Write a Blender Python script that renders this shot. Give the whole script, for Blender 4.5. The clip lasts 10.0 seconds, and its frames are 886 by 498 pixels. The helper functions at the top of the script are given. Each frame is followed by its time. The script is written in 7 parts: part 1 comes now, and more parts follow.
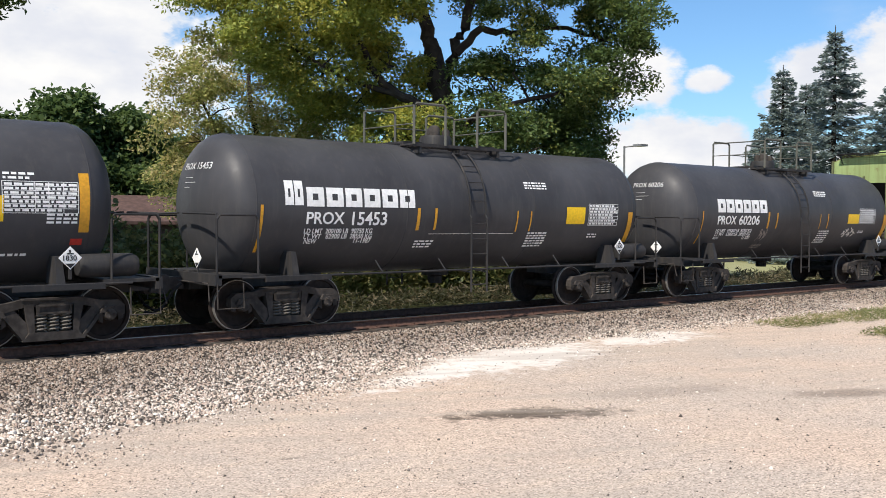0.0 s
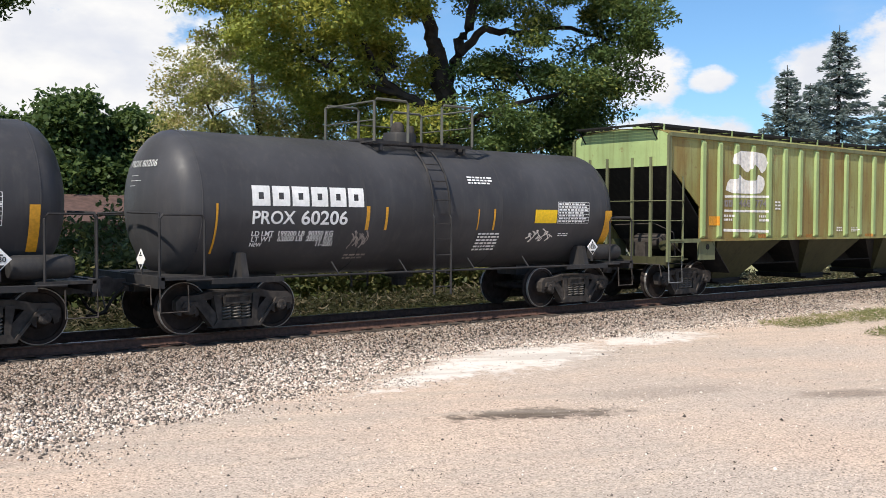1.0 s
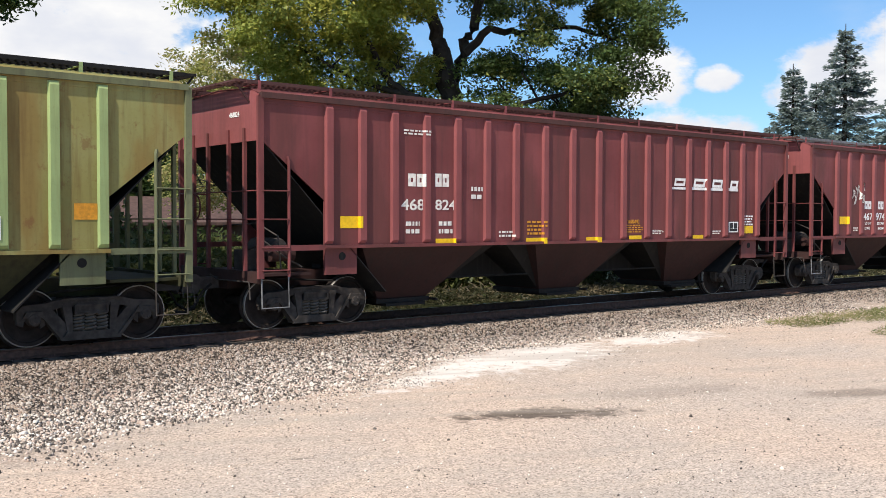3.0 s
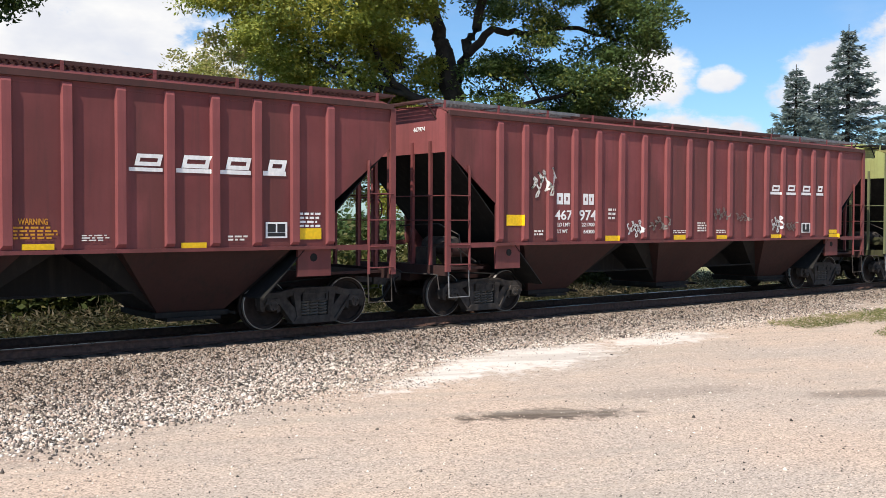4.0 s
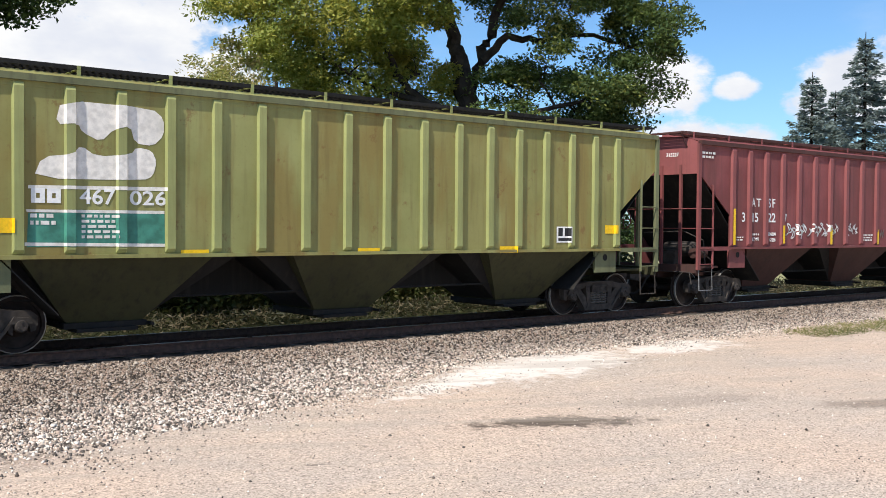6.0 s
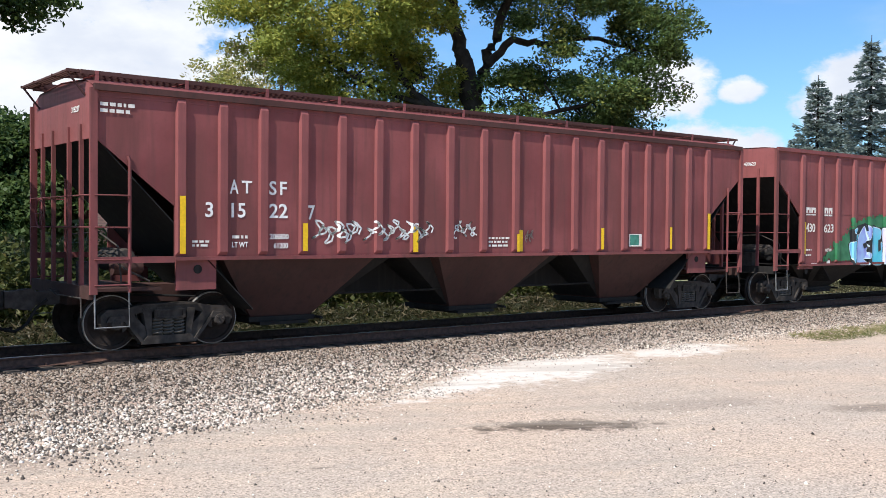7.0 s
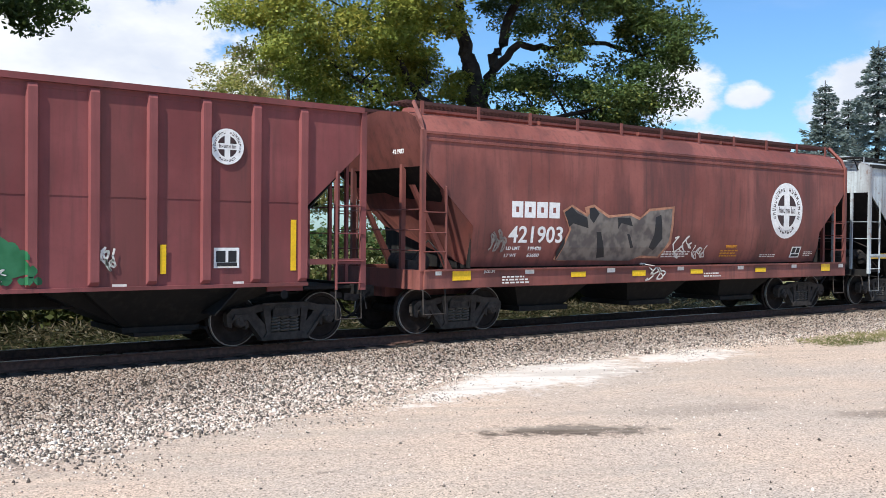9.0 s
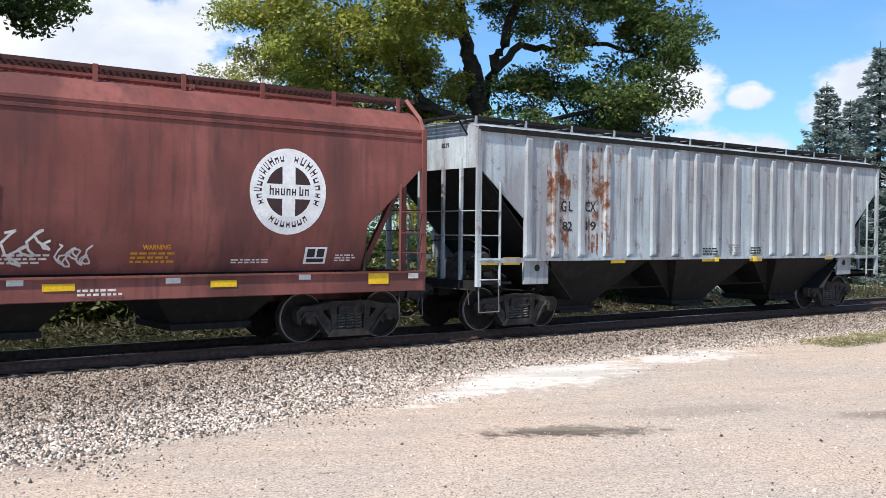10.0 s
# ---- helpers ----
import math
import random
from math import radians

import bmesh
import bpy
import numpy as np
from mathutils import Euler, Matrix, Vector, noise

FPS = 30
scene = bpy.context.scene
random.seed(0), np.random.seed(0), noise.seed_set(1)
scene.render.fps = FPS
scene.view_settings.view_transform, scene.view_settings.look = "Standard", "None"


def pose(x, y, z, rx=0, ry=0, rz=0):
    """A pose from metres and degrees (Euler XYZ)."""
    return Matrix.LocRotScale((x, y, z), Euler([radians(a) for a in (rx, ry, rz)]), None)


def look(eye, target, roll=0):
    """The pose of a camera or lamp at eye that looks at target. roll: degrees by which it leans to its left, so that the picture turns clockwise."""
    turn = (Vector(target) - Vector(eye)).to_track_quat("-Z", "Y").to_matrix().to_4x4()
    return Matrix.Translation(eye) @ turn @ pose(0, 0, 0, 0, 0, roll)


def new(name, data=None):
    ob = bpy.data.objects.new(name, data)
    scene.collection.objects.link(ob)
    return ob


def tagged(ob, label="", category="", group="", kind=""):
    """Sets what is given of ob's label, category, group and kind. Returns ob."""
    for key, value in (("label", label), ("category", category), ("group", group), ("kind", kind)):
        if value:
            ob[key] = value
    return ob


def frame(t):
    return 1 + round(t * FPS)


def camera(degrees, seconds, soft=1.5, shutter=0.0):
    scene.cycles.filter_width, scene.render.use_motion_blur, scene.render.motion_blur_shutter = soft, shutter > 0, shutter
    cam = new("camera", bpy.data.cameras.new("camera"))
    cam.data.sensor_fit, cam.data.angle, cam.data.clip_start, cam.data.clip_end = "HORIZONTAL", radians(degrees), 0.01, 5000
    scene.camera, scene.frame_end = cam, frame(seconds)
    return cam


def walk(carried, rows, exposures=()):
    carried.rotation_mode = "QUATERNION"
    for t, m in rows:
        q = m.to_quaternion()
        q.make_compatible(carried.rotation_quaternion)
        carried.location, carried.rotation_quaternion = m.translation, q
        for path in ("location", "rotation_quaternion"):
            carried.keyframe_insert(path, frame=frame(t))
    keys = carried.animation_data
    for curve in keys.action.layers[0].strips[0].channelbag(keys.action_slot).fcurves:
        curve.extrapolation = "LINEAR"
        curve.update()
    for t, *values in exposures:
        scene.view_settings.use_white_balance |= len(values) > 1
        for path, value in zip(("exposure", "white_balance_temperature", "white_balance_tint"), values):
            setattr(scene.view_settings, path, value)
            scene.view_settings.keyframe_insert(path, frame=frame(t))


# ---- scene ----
# ================= camera and its way =================
TRACK_Y = 16.67          # centre line of the track; the rail tops lie at z = 0
EYE = Vector((0.0, 0.0, 2.03))
GROUND_Z = -0.43         # gravel lot
SECONDS = 10.0


def aim(yaw, pitch, roll):
    """Pose of the hand-held camera: yaw to the right of +y, pitch up, roll."""
    a, e = radians(yaw), radians(pitch)
    way = Vector((math.sin(a) * math.cos(e), math.cos(a) * math.cos(e), math.sin(e)))
    return look(EYE, EYE + way, roll)


VIEW = ((0, 40.08, -1.76, 0.30), (0.5, 39.97, -1.77, 0.33), (1, 39.87, -1.76, 0.30), (1.5, 39.78, -1.75, 0.28),
        (2, 39.67, -1.73, 0.23), (2.5, 39.59, -1.74, 0.18), (4, 39.38, -1.72, 0.17), (4.5, 39.21, -1.65, 0.26),
        (5, 38.96, -1.54, 0.35), (5.5, 38.75, -1.44, 0.42), (7, 38.26, -1.15, 0.47), (7.5, 38.14, -1.06, 0.48),
        (8, 38.04, -0.99, 0.48), (8.5, 37.96, -0.93, 0.54), (9, 37.91, -0.89, 0.60), (9.5, 37.87, -0.85, 0.59),
        (10, 37.82, -0.85, 0.60))
cam = camera(48.92, SECONDS, soft=0.5)
walk(cam, [(t, aim(a, p, r)) for t, a, p, r in VIEW], exposures=[(0, 0.42, 6500, 10), (5.5, 0.43, 6480, 10), (7, 0.46, 6150, 9), (SECONDS, 0.46, 6100, 9)])

# ================= sky and sun =================
SUN_EL, SUN_AZ = 50.0, 199.0     # degrees; azimuth counter-clockwise from +x
sun_way = Vector((math.cos(radians(SUN_AZ)) * math.cos(radians(SUN_EL)),
                  math.sin(radians(SUN_AZ)) * math.cos(radians(SUN_EL)), math.sin(radians(SUN_EL))))
sun = new("sun", bpy.data.lights.new("sun", "SUN"))
sun.data.energy, sun.data.angle, sun.data.color = 4.3, radians(0.6), (1.0, 0.93, 0.82)
sun.matrix_basis = look(sun_way * 60, (0, 0, 0))


class Nodes:
    """Short-hand for building a node tree."""

    def __init__(self, tree):
        self.tree = tree

    def add(self, kind, ins=None, operation=""):
        n = self.tree.nodes.new(kind)
        if operation:
            n.operation = operation
        for k, v in (ins or {}).items():
            self.put(n.inputs[k], v)
        return n

    def put(self, socket, v):
        if isinstance(v, bpy.types.NodeSocket):
            self.tree.links.new(v, socket)
        else:
            socket.default_value = v

    def math(self, op, a, b=0.0, clamp=False):
        n = self.add("ShaderNodeMath", operation=op)
        n.use_clamp = clamp
        self.put(n.inputs[0], a), self.put(n.inputs[1], b)
        return n.outputs[0]

    def noise(self, vec, scale, detail=4.0, rough=0.55):
        n = self.add("ShaderNodeTexNoise", {"Vector": vec, "Scale": scale, "Detail": detail, "Roughness": rough})
        return n.outputs["Fac"]

    def mapping(self, vec, scale=(1, 1, 1), loc=(0, 0, 0)):
        return self.add("ShaderNodeMapping", {"Vector": vec, "Scale": scale, "Location": loc}).outputs[0]

    def ramp(self, fac, stops):
        n = self.add("ShaderNodeValToRGB", {"Fac": fac})
        el = n.color_ramp.elements
        while len(el) < len(stops):
            el.new(0.5)
        for e, (p, c) in zip(el, stops):
            e.position = p
            e.color = (c, c, c, 1) if isinstance(c, (int, float)) else (*c, 1)
        return n.outputs["Color"]

    def mix(self, fac, a, b, blend="MIX"):
        n = self.add("ShaderNodeMix")
        n.data_type, n.blend_type = "RGBA", blend
        self.put(n.inputs[0], fac)
        for s, v in ((n.inputs[6], a), (n.inputs[7], b)):
            self.put(s, (*v, 1) if isinstance(v, tuple) and len(v) == 3 else v)
        return n.outputs[2]

    def step(self, v, lo, hi):
        n = self.add("ShaderNodeMapRange", {"Value": v, "From Min": lo, "From Max": hi})
        n.interpolation_type = "SMOOTHSTEP"
        return n.outputs[0]


def unit(az, el):
    """A direction from azimuth to the right of +y and elevation."""
    a, e = radians(az), radians(el)
    return (math.sin(a) * math.cos(e), math.cos(a) * math.cos(e), math.sin(e))


def build_world():
    w = bpy.data.worlds.new("world")
    scene.world = w
    w.use_nodes = True
    w.node_tree.nodes.clear()
    n = Nodes(w.node_tree)
    sky = n.add("ShaderNodeTexSky")
    sky.sky_type, sky.sun_disc = "NISHITA", False
    sky.sun_elevation, sky.sun_rotation = radians(SUN_EL), radians(90 - SUN_AZ)
    sky.air_density, sky.dust_density, sky.ozone_density = 1.0, 0.6, 1.6
    way = n.add("ShaderNodeTexCoord").outputs["Generated"]
    # fair-weather clouds: puffs of a given place and spread, roughened by noise, and a broad veil
    rough = n.noise(n.mapping(way, (1, 1, 1.7)), 15.0, 8.0, 0.6)
    wisp = n.noise(n.mapping(way, (1, 1, 2.4), (3, 1, 0)), 2.6, 6.0, 0.55)
    total = None
    for az, el, wide, high, gain in ((51.4, 8.2, 2.6, 1.9, 1.0), (55.0, 7.9, 1.3, 0.75, 0.8), (53.0, 4.2, 4.6, 2.0, 1.1), (58.5, 3.2, 4.0, 1.4, 1.0),
                                     (62.0, 7.4, 4.0, 2.2, 1.1), (66.0, 9.0, 4.4, 2.8, 1.1), (16.0, 8.5, 12.5, 9.0, 1.0),
                                     (3.0, 15.0, 14.0, 10.0, 1.0), (-20, 10, 14.0, 6.0, 1.0), (84, 9, 8.0, 4.0, 1.0)):
        d = Vector(unit(az, el))
        side = Vector((d.y, -d.x, 0)).normalized()
        up = side.cross(d)
        u = n.add("ShaderNodeVectorMath", {0: way, 1: tuple(side)}, operation="DOT_PRODUCT").outputs["Value"]
        v = n.add("ShaderNodeVectorMath", {0: way, 1: tuple(up)}, operation="DOT_PRODUCT").outputs["Value"]
        f = n.add("ShaderNodeVectorMath", {0: way, 1: tuple(d)}, operation="DOT_PRODUCT").outputs["Value"]
        q = n.math("ADD", n.math("POWER", n.math("DIVIDE", u, math.sin(radians(wide))), 2.0),
                   n.math("POWER", n.math("DIVIDE", v, math.sin(radians(high))), 2.0))
        blob = n.math("MULTIPLY", n.math("SUBTRACT", 1.25, q, clamp=False), gain)
        blob = n.math("MAXIMUM", blob, -1.0)
        blob = n.math("MULTIPLY", blob, n.math("GREATER_THAN", f, 0.0))
        total = blob if total is None else n.math("MAXIMUM", total, blob)
    body = n.math("ADD", total, n.math("MULTIPLY", n.math("SUBTRACT", rough, 0.5), 3.4))
    puff = n.step(body, 0.05, 0.75)
    high = n.math("MULTIPLY", n.step(wisp, 0.56, 0.78), 0.32)
    cover = n.math("MAXIMUM", puff, high)
    shade = n.mix(n.step(n.noise(n.mapping(way, (1, 1, 2.0), (0, 0, 0.06)), 7.0, 5.0), 0.35, 0.65), (6.4, 6.6, 7.2), (8.4, 8.3, 8.1))
    blue = n.mix(1.0, sky.outputs[0], (0.74, 1.02, 1.26), "MULTIPLY")
    col = n.mix(cover, blue, shade)
    bg = n.add("ShaderNodeBackground", {"Color": col, "Strength": 0.092})
    out = n.add("ShaderNodeOutputWorld")
    w.node_tree.links.new(bg.outputs[0], out.inputs[0])


build_world()

# ================= materials =================


def material(name):
    m = bpy.data.materials.new(name)
    m.use_nodes = True
    m.node_tree.nodes.clear()
    n = Nodes(m.node_tree)
    shader = n.add("ShaderNodeBsdfPrincipled")
    out = n.add("ShaderNodeOutputMaterial")
    m.node_tree.links.new(shader.outputs[0], out.inputs[0])
    return m, n, shader


def bump(n, shader, height, strength=0.3, distance=0.01):
    b = n.add("ShaderNodeBump", {"Height": height, "Strength": strength, "Distance": distance})
    n.put(shader.inputs["Normal"], b.outputs[0])


def coords(n, kind="Object"):
    return n.add("ShaderNodeTexCoord").outputs[kind]


def paint(name, base, dirt=(0.09, 0.07, 0.055), grime=0.35, rust=0.0, rough=0.55, fade=None, patch=None, panel=None):
    """Weathered car paint: cloudy fading, vertical dirt runs, specks of rust, shallow dents."""
    m, n, s = material(name)
    p = coords(n)
    cloud = n.noise(p, 0.55, 4.0)
    fine = n.noise(p, 14.0, 5.0, 0.65)
    runs = n.noise(n.mapping(p, (3.2, 3.2, 0.22)), 2.2, 5.0, 0.6)
    c = n.mix(n.step(cloud, 0.3, 0.7), tuple(v * 0.82 for v in base), fade or tuple(min(1, v * 1.18) for v in base))
    if patch:
        blot = n.step(n.noise(n.mapping(p, (1.1, 1.1, 0.35), (4, 2, 0)), 1.1, 4.0), 0.44, 0.64)
        c = n.mix(n.math("MULTIPLY", blot, 0.85), c, patch)
    if panel:
        # sheets between the ribs have weathered differently
        cell = n.math("FLOOR", n.math("ADD", n.math("DIVIDE", n.add("ShaderNodeSeparateXYZ", {0: p}).outputs[0], panel[1]), panel[2]))
        pick = n.add("ShaderNodeTexWhiteNoise")
        pick.noise_dimensions = "1D"
        n.put(pick.inputs["W"], cell)
        sheet_fac = n.math("ADD", n.math("MULTIPLY", pick.outputs["Value"], 0.75), n.math("MULTIPLY", cloud, 0.35))
        c = n.mix(n.math("MULTIPLY", n.step(sheet_fac, 0.35, 0.85), panel[0]), c, patch or dirt)
    c = n.mix(n.math("MULTIPLY", n.step(runs, 0.46, 0.78), grime), c, dirt)
    c = n.mix(n.math("MULTIPLY", n.step(fine, 0.5, 0.8), grime * 0.5), c, dirt)
    if rust:
        spots = n.math("MULTIPLY", n.step(n.noise(p, 3.0, 8.0, 0.7), 0.6 - 0.12 * rust, 0.68 - 0.05 * rust), min(1.0, 0.45 + rust * 0.5))
        c = n.mix(spots, c, n.mix(fine, (0.10, 0.035, 0.016), (0.24, 0.10, 0.045)))
    n.put(s.inputs["Base Color"], c)
    n.put(s.inputs["Roughness"], n.math("ADD", n.math("MULTIPLY", fine, 0.25), rough - 0.12))
    s.inputs["Specular IOR Level"].default_value = 0.18
    bump(n, s, n.math("ADD", n.noise(p, 1.3, 2.0), n.math("MULTIPLY", fine, 0.06)), 0.25, 0.03)
    return m


def plain(name, col, rough=0.6, metal=0.0, vary=0.25, scale=9.0, relief=0.2, spec=0.4):
    m, n, s = material(name)
    p = coords(n)
    a, b = n.noise(p, scale, 5.0), n.noise(p, scale * 0.13, 3.0)
    c = n.mix(n.step(a, 0.3, 0.7), tuple(v * (1 - vary) for v in col), tuple(min(1, v * (1 + vary)) for v in col))
    c = n.mix(n.math("MULTIPLY", n.step(b, 0.4, 0.75), 0.4), c, tuple(v * 0.7 for v in col))
    n.put(s.inputs["Base Color"], c)
    n.put(s.inputs["Roughness"], n.math("ADD", n.math("MULTIPLY", a, 0.2), rough - 0.1))
    s.inputs["Metallic"].default_value = metal
    s.inputs["Specular IOR Level"].default_value = spec
    bump(n, s, a, relief, 0.01)
    return m


M_TANK = paint("tank_black_paint", (0.050, 0.049, 0.053), dirt=(0.098, 0.090, 0.083), grime=0.30, rough=0.45, fade=(0.066, 0.065, 0.069))
M_TANK_TRIM = paint("tank_frame_paint", (0.030, 0.029, 0.030), dirt=(0.085, 0.073, 0.062), grime=0.5, rough=0.6)
M_GUARD = paint("dusty_guard_rail_paint", (0.105, 0.105, 0.090), grime=0.5, rough=0.6)
M_GREEN = paint("faded_green_paint", (0.300, 0.285, 0.092), dirt=(0.135, 0.078, 0.028), grime=0.7, rust=0.12, patch=(0.235, 0.155, 0.048), fade=(0.325, 0.350, 0.145), panel=(0.45, 0.842, 0.5))
M_GREEN_RIB = paint("green_rib_paint", (0.315, 0.400, 0.170), dirt=(0.150, 0.125, 0.050), grime=0.4, rust=0.05)
M_OLIVE = paint("faded_olive_paint", (0.275, 0.275, 0.095), dirt=(0.150, 0.105, 0.042), grime=0.5, rust=0.06, patch=(0.240, 0.185, 0.060), fade=(0.325, 0.330, 0.130), panel=(0.35, 0.842, 0.5))
M_OLIVE_RIB = paint("olive_rib_paint", (0.305, 0.325, 0.130), dirt=(0.155, 0.120, 0.050), grime=0.4)
M_MAROON = paint("maroon_red_paint", (0.188, 0.051, 0.051), dirt=(0.095, 0.040, 0.038), grime=0.55, rough=0.55, fade=(0.240, 0.071, 0.070), patch=(0.130, 0.045, 0.041), panel=(0.4, 0.842, 0.5))
M_MAROON_RIB = paint("maroon_rib_paint", (0.250, 0.076, 0.075), dirt=(0.105, 0.044, 0.042), grime=0.4)
M_FADED = paint("faded_red_paint", (0.212, 0.062, 0.062), dirt=(0.105, 0.050, 0.047), grime=0.6, fade=(0.270, 0.086, 0.084), rough=0.62, patch=(0.165, 0.058, 0.054))
M_FADED_RIB = paint("faded_red_rib_paint", (0.250, 0.082, 0.080), dirt=(0.120, 0.054, 0.050), grime=0.45)
M_OXIDE = paint("oxide_red_paint", (0.222, 0.073, 0.060), dirt=(0.075, 0.043, 0.040), grime=0.6, fade=(0.285, 0.104, 0.085), patch=(0.130, 0.052, 0.046))
M_GREY = paint("pale_grey_paint", (0.42, 0.475, 0.50), dirt=(0.125, 0.112, 0.105), grime=0.85, rust=0.2, fade=(0.54, 0.595, 0.62), patch=(0.28, 0.275, 0.285), panel=(0.5, 0.8, 0.0))
M_RUSTY = paint("rusty_grey_paint", (0.48, 0.47, 0.46), dirt=(0.10, 0.04, 0.02), grime=0.9, rust=1.6)
# underframe black; on slope sheets and bay slopes it stands for deep shade
M_BLACK = paint("black_underframe_and_shade", (0.016, 0.015, 0.015), dirt=(0.040, 0.038, 0.032), grime=0.6, rough=0.75)
M_TRUCK = plain("cast_steel_truck", (0.054, 0.046, 0.041), 0.8, 0.0, 0.4, 7.0, 0.2, 0.2)
M_WHEEL = plain("wheel_steel", (0.034, 0.026, 0.023), 0.85, 0.0, 0.35, 6.0, 0.2, 0.15)
M_RIM = plain("polished_wheel_rim", (0.30, 0.28, 0.26), 0.45, 0.6, 0.2, 8.0)
M_RAILTOP = plain("polished_rail_head", (0.45, 0.43, 0.41), 0.3, 0.9, 0.15, 5.0)
M_RAIL = plain("rusty_rail", (0.095, 0.050, 0.036), 0.85, 0.0, 0.35, 12.0)
M_TIE = plain("weathered_timber_tie", (0.085, 0.068, 0.055), 0.9, 0.0, 0.35, 6.0, 0.6)
M_WHITE = plain("white_stencil_paint", (0.84, 0.83, 0.81), 0.6, 0.0, 0.08, 14.0, 0.05)
M_CREAM = plain("worn_white_paint", (0.76, 0.72, 0.66), 0.7, 0.0, 0.16, 10.0, 0.05)
M_YELLOW = plain("yellow_reflector", (0.85, 0.53, 0.008), 0.45, 0.0, 0.1, 20.0, 0.05)
M_ORANGE = plain("amber_reflector", (0.62, 0.30, 0.02), 0.45, 0.0, 0.15, 20.0, 0.05)
M_STEEL = plain("galvanised_grating", (0.20, 0.20, 0.20), 0.6, 0.3, 0.25, 10.0)

M_TRIM_GREEN = paint("sooty_green_trim", (0.150, 0.160, 0.085), dirt=(0.055, 0.045, 0.034), grime=0.6, rough=0.7)
# undersides, after the board: each car's own colour, darkened for shade, with road grime
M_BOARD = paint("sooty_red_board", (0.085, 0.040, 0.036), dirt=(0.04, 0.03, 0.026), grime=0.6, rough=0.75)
M_LOW_GREEN = paint("shaded_grimy_green_underbody", (0.052, 0.051, 0.025), dirt=(0.03, 0.028, 0.02), grime=0.8, rough=0.75)
M_LOW_MAROON = paint("shaded_grimy_maroon_underbody", (0.045, 0.022, 0.020), dirt=(0.03, 0.022, 0.02), grime=0.8, rough=0.75)
M_LOW_FADED = paint("shaded_grimy_red_underbody", (0.066, 0.034, 0.030), dirt=(0.04, 0.028, 0.025), grime=0.8, rough=0.75)

# ================= mesh building =================


class Solid:
    """Vertices and faces of one mesh."""

    def __init__(self):
        self.v, self.f = [], []

    def add(self, verts, faces):
        o = len(self.v)
        self.v += [tuple(p) for p in verts]
        self.f += [tuple(i + o for i in f) for f in faces]
        return self

    def box(self, x0, x1, y0, y1, z0, z1):
        v = [(x, y, z) for x in (x0, x1) for y in (y0, y1) for z in (z0, z1)]
        return self.add(v, [(0, 1, 3, 2), (4, 6, 7, 5), (0, 4, 5, 1), (2, 3, 7, 6), (0, 2, 6, 4), (1, 5, 7, 3)])

    def chamfer(self, x0, x1, y0, y1, z0, z1, c):
        """A box with its edges along x and its ends eased."""
        return self.loft([[(x0 + (c if i in (0, 3) else 0) * 0 + d, y, z) for y, z in
                           ((y0 + c, z0 + 0), (y1 - c, z0), (y1, z0 + c), (y1, z1 - c), (y1 - c, z1), (y0 + c, z1), (y0, z1 - c), (y0, z0 + c))]
                          for i, d in ((1, 0.0), (2, x1 - x0))])

    def prism(self, poly, y0, y1):
        """A polygon in the x-z plane, drawn out from y0 to y1."""
        k = len(poly)
        v = [(x, y0, z) for x, z in poly] + [(x, y1, z) for x, z in poly]
        return self.add(v, [tuple(range(k)), tuple(range(2 * k - 1, k - 1, -1))] + [(i, i + k, (i + 1) % k + k, (i + 1) % k) for i in range(k)])

    def loft(self, rings, closed=True, caps=True):
        k = len(rings[0])
        v = [p for r in rings for p in r]
        f = []
        for j in range(len(rings) - 1):
            for i in range(k if closed else k - 1):
                a, b = j * k + i, j * k + (i + 1) % k
                f.append((a, b, b + k, a + k))
        if caps and closed:
            f += [tuple(range(k - 1, -1, -1)), tuple(range((len(rings) - 1) * k, len(rings) * k))]
        return self.add(v, f)

    def tube(self, pts, r, n=6):
        pts = [Vector(p) for p in pts]
        rings = []
        for i, p in enumerate(pts):
            d = (pts[min(i + 1, len(pts) - 1)] - pts[max(i - 1, 0)]).normalized()
            a = d.cross(Vector((0, 0, 1)) if abs(d.z) < 0.9 else Vector((1, 0, 0))).normalized()
            b = d.cross(a)
            rr = r[i] if isinstance(r, (list, tuple)) else r
            rings.append([p + (a * math.cos(2 * math.pi * k / n) + b * math.sin(2 * math.pi * k / n)) * rr for k in range(n)])
        return self.loft(rings)

    def lathe(self, prof, n=24, axis="y", at=(0, 0, 0)):
        """prof: (radius, place along the axis) pairs, turned about the axis."""
        rings = []
        for r, h in prof:
            ring = []
            for k in range(n):
                c, s = r * math.cos(2 * math.pi * k / n), r * math.sin(2 * math.pi * k / n)
                p = {"x": (h, c, s), "y": (c, h, s), "z": (c, s, h)}[axis]
                ring.append((p[0] + at[0], p[1] + at[1], p[2] + at[2]))
            rings.append(ring)
        return self.loft(rings, caps=not (prof[0][0] > 0.06 and prof[-1][0] > 0.06))

    def quad(self, a, b, c, d, thick=0.0):
        if not thick:
            return self.add([a, b, c, d], [(0, 1, 2, 3)])
        a, b, c, d = map(Vector, (a, b, c, d))
        n = (b - a).cross(d - a).normalized() * thick
        return self.loft([[a, b, c, d], [a + n, b + n, c + n, d + n]])

    def mesh(self, name, mat, smooth=False):
        me = bpy.data.meshes.new(name)
        me.from_pydata(self.v, [], self.f)
        bm = bmesh.new()
        bm.from_mesh(me)
        bmesh.ops.recalc_face_normals(bm, faces=bm.faces)
        bm.to_mesh(me)
        bm.free()
        me.materials.append(mat)
        if smooth:
            me.polygons.foreach_set("use_smooth", [True] * len(me.polygons))
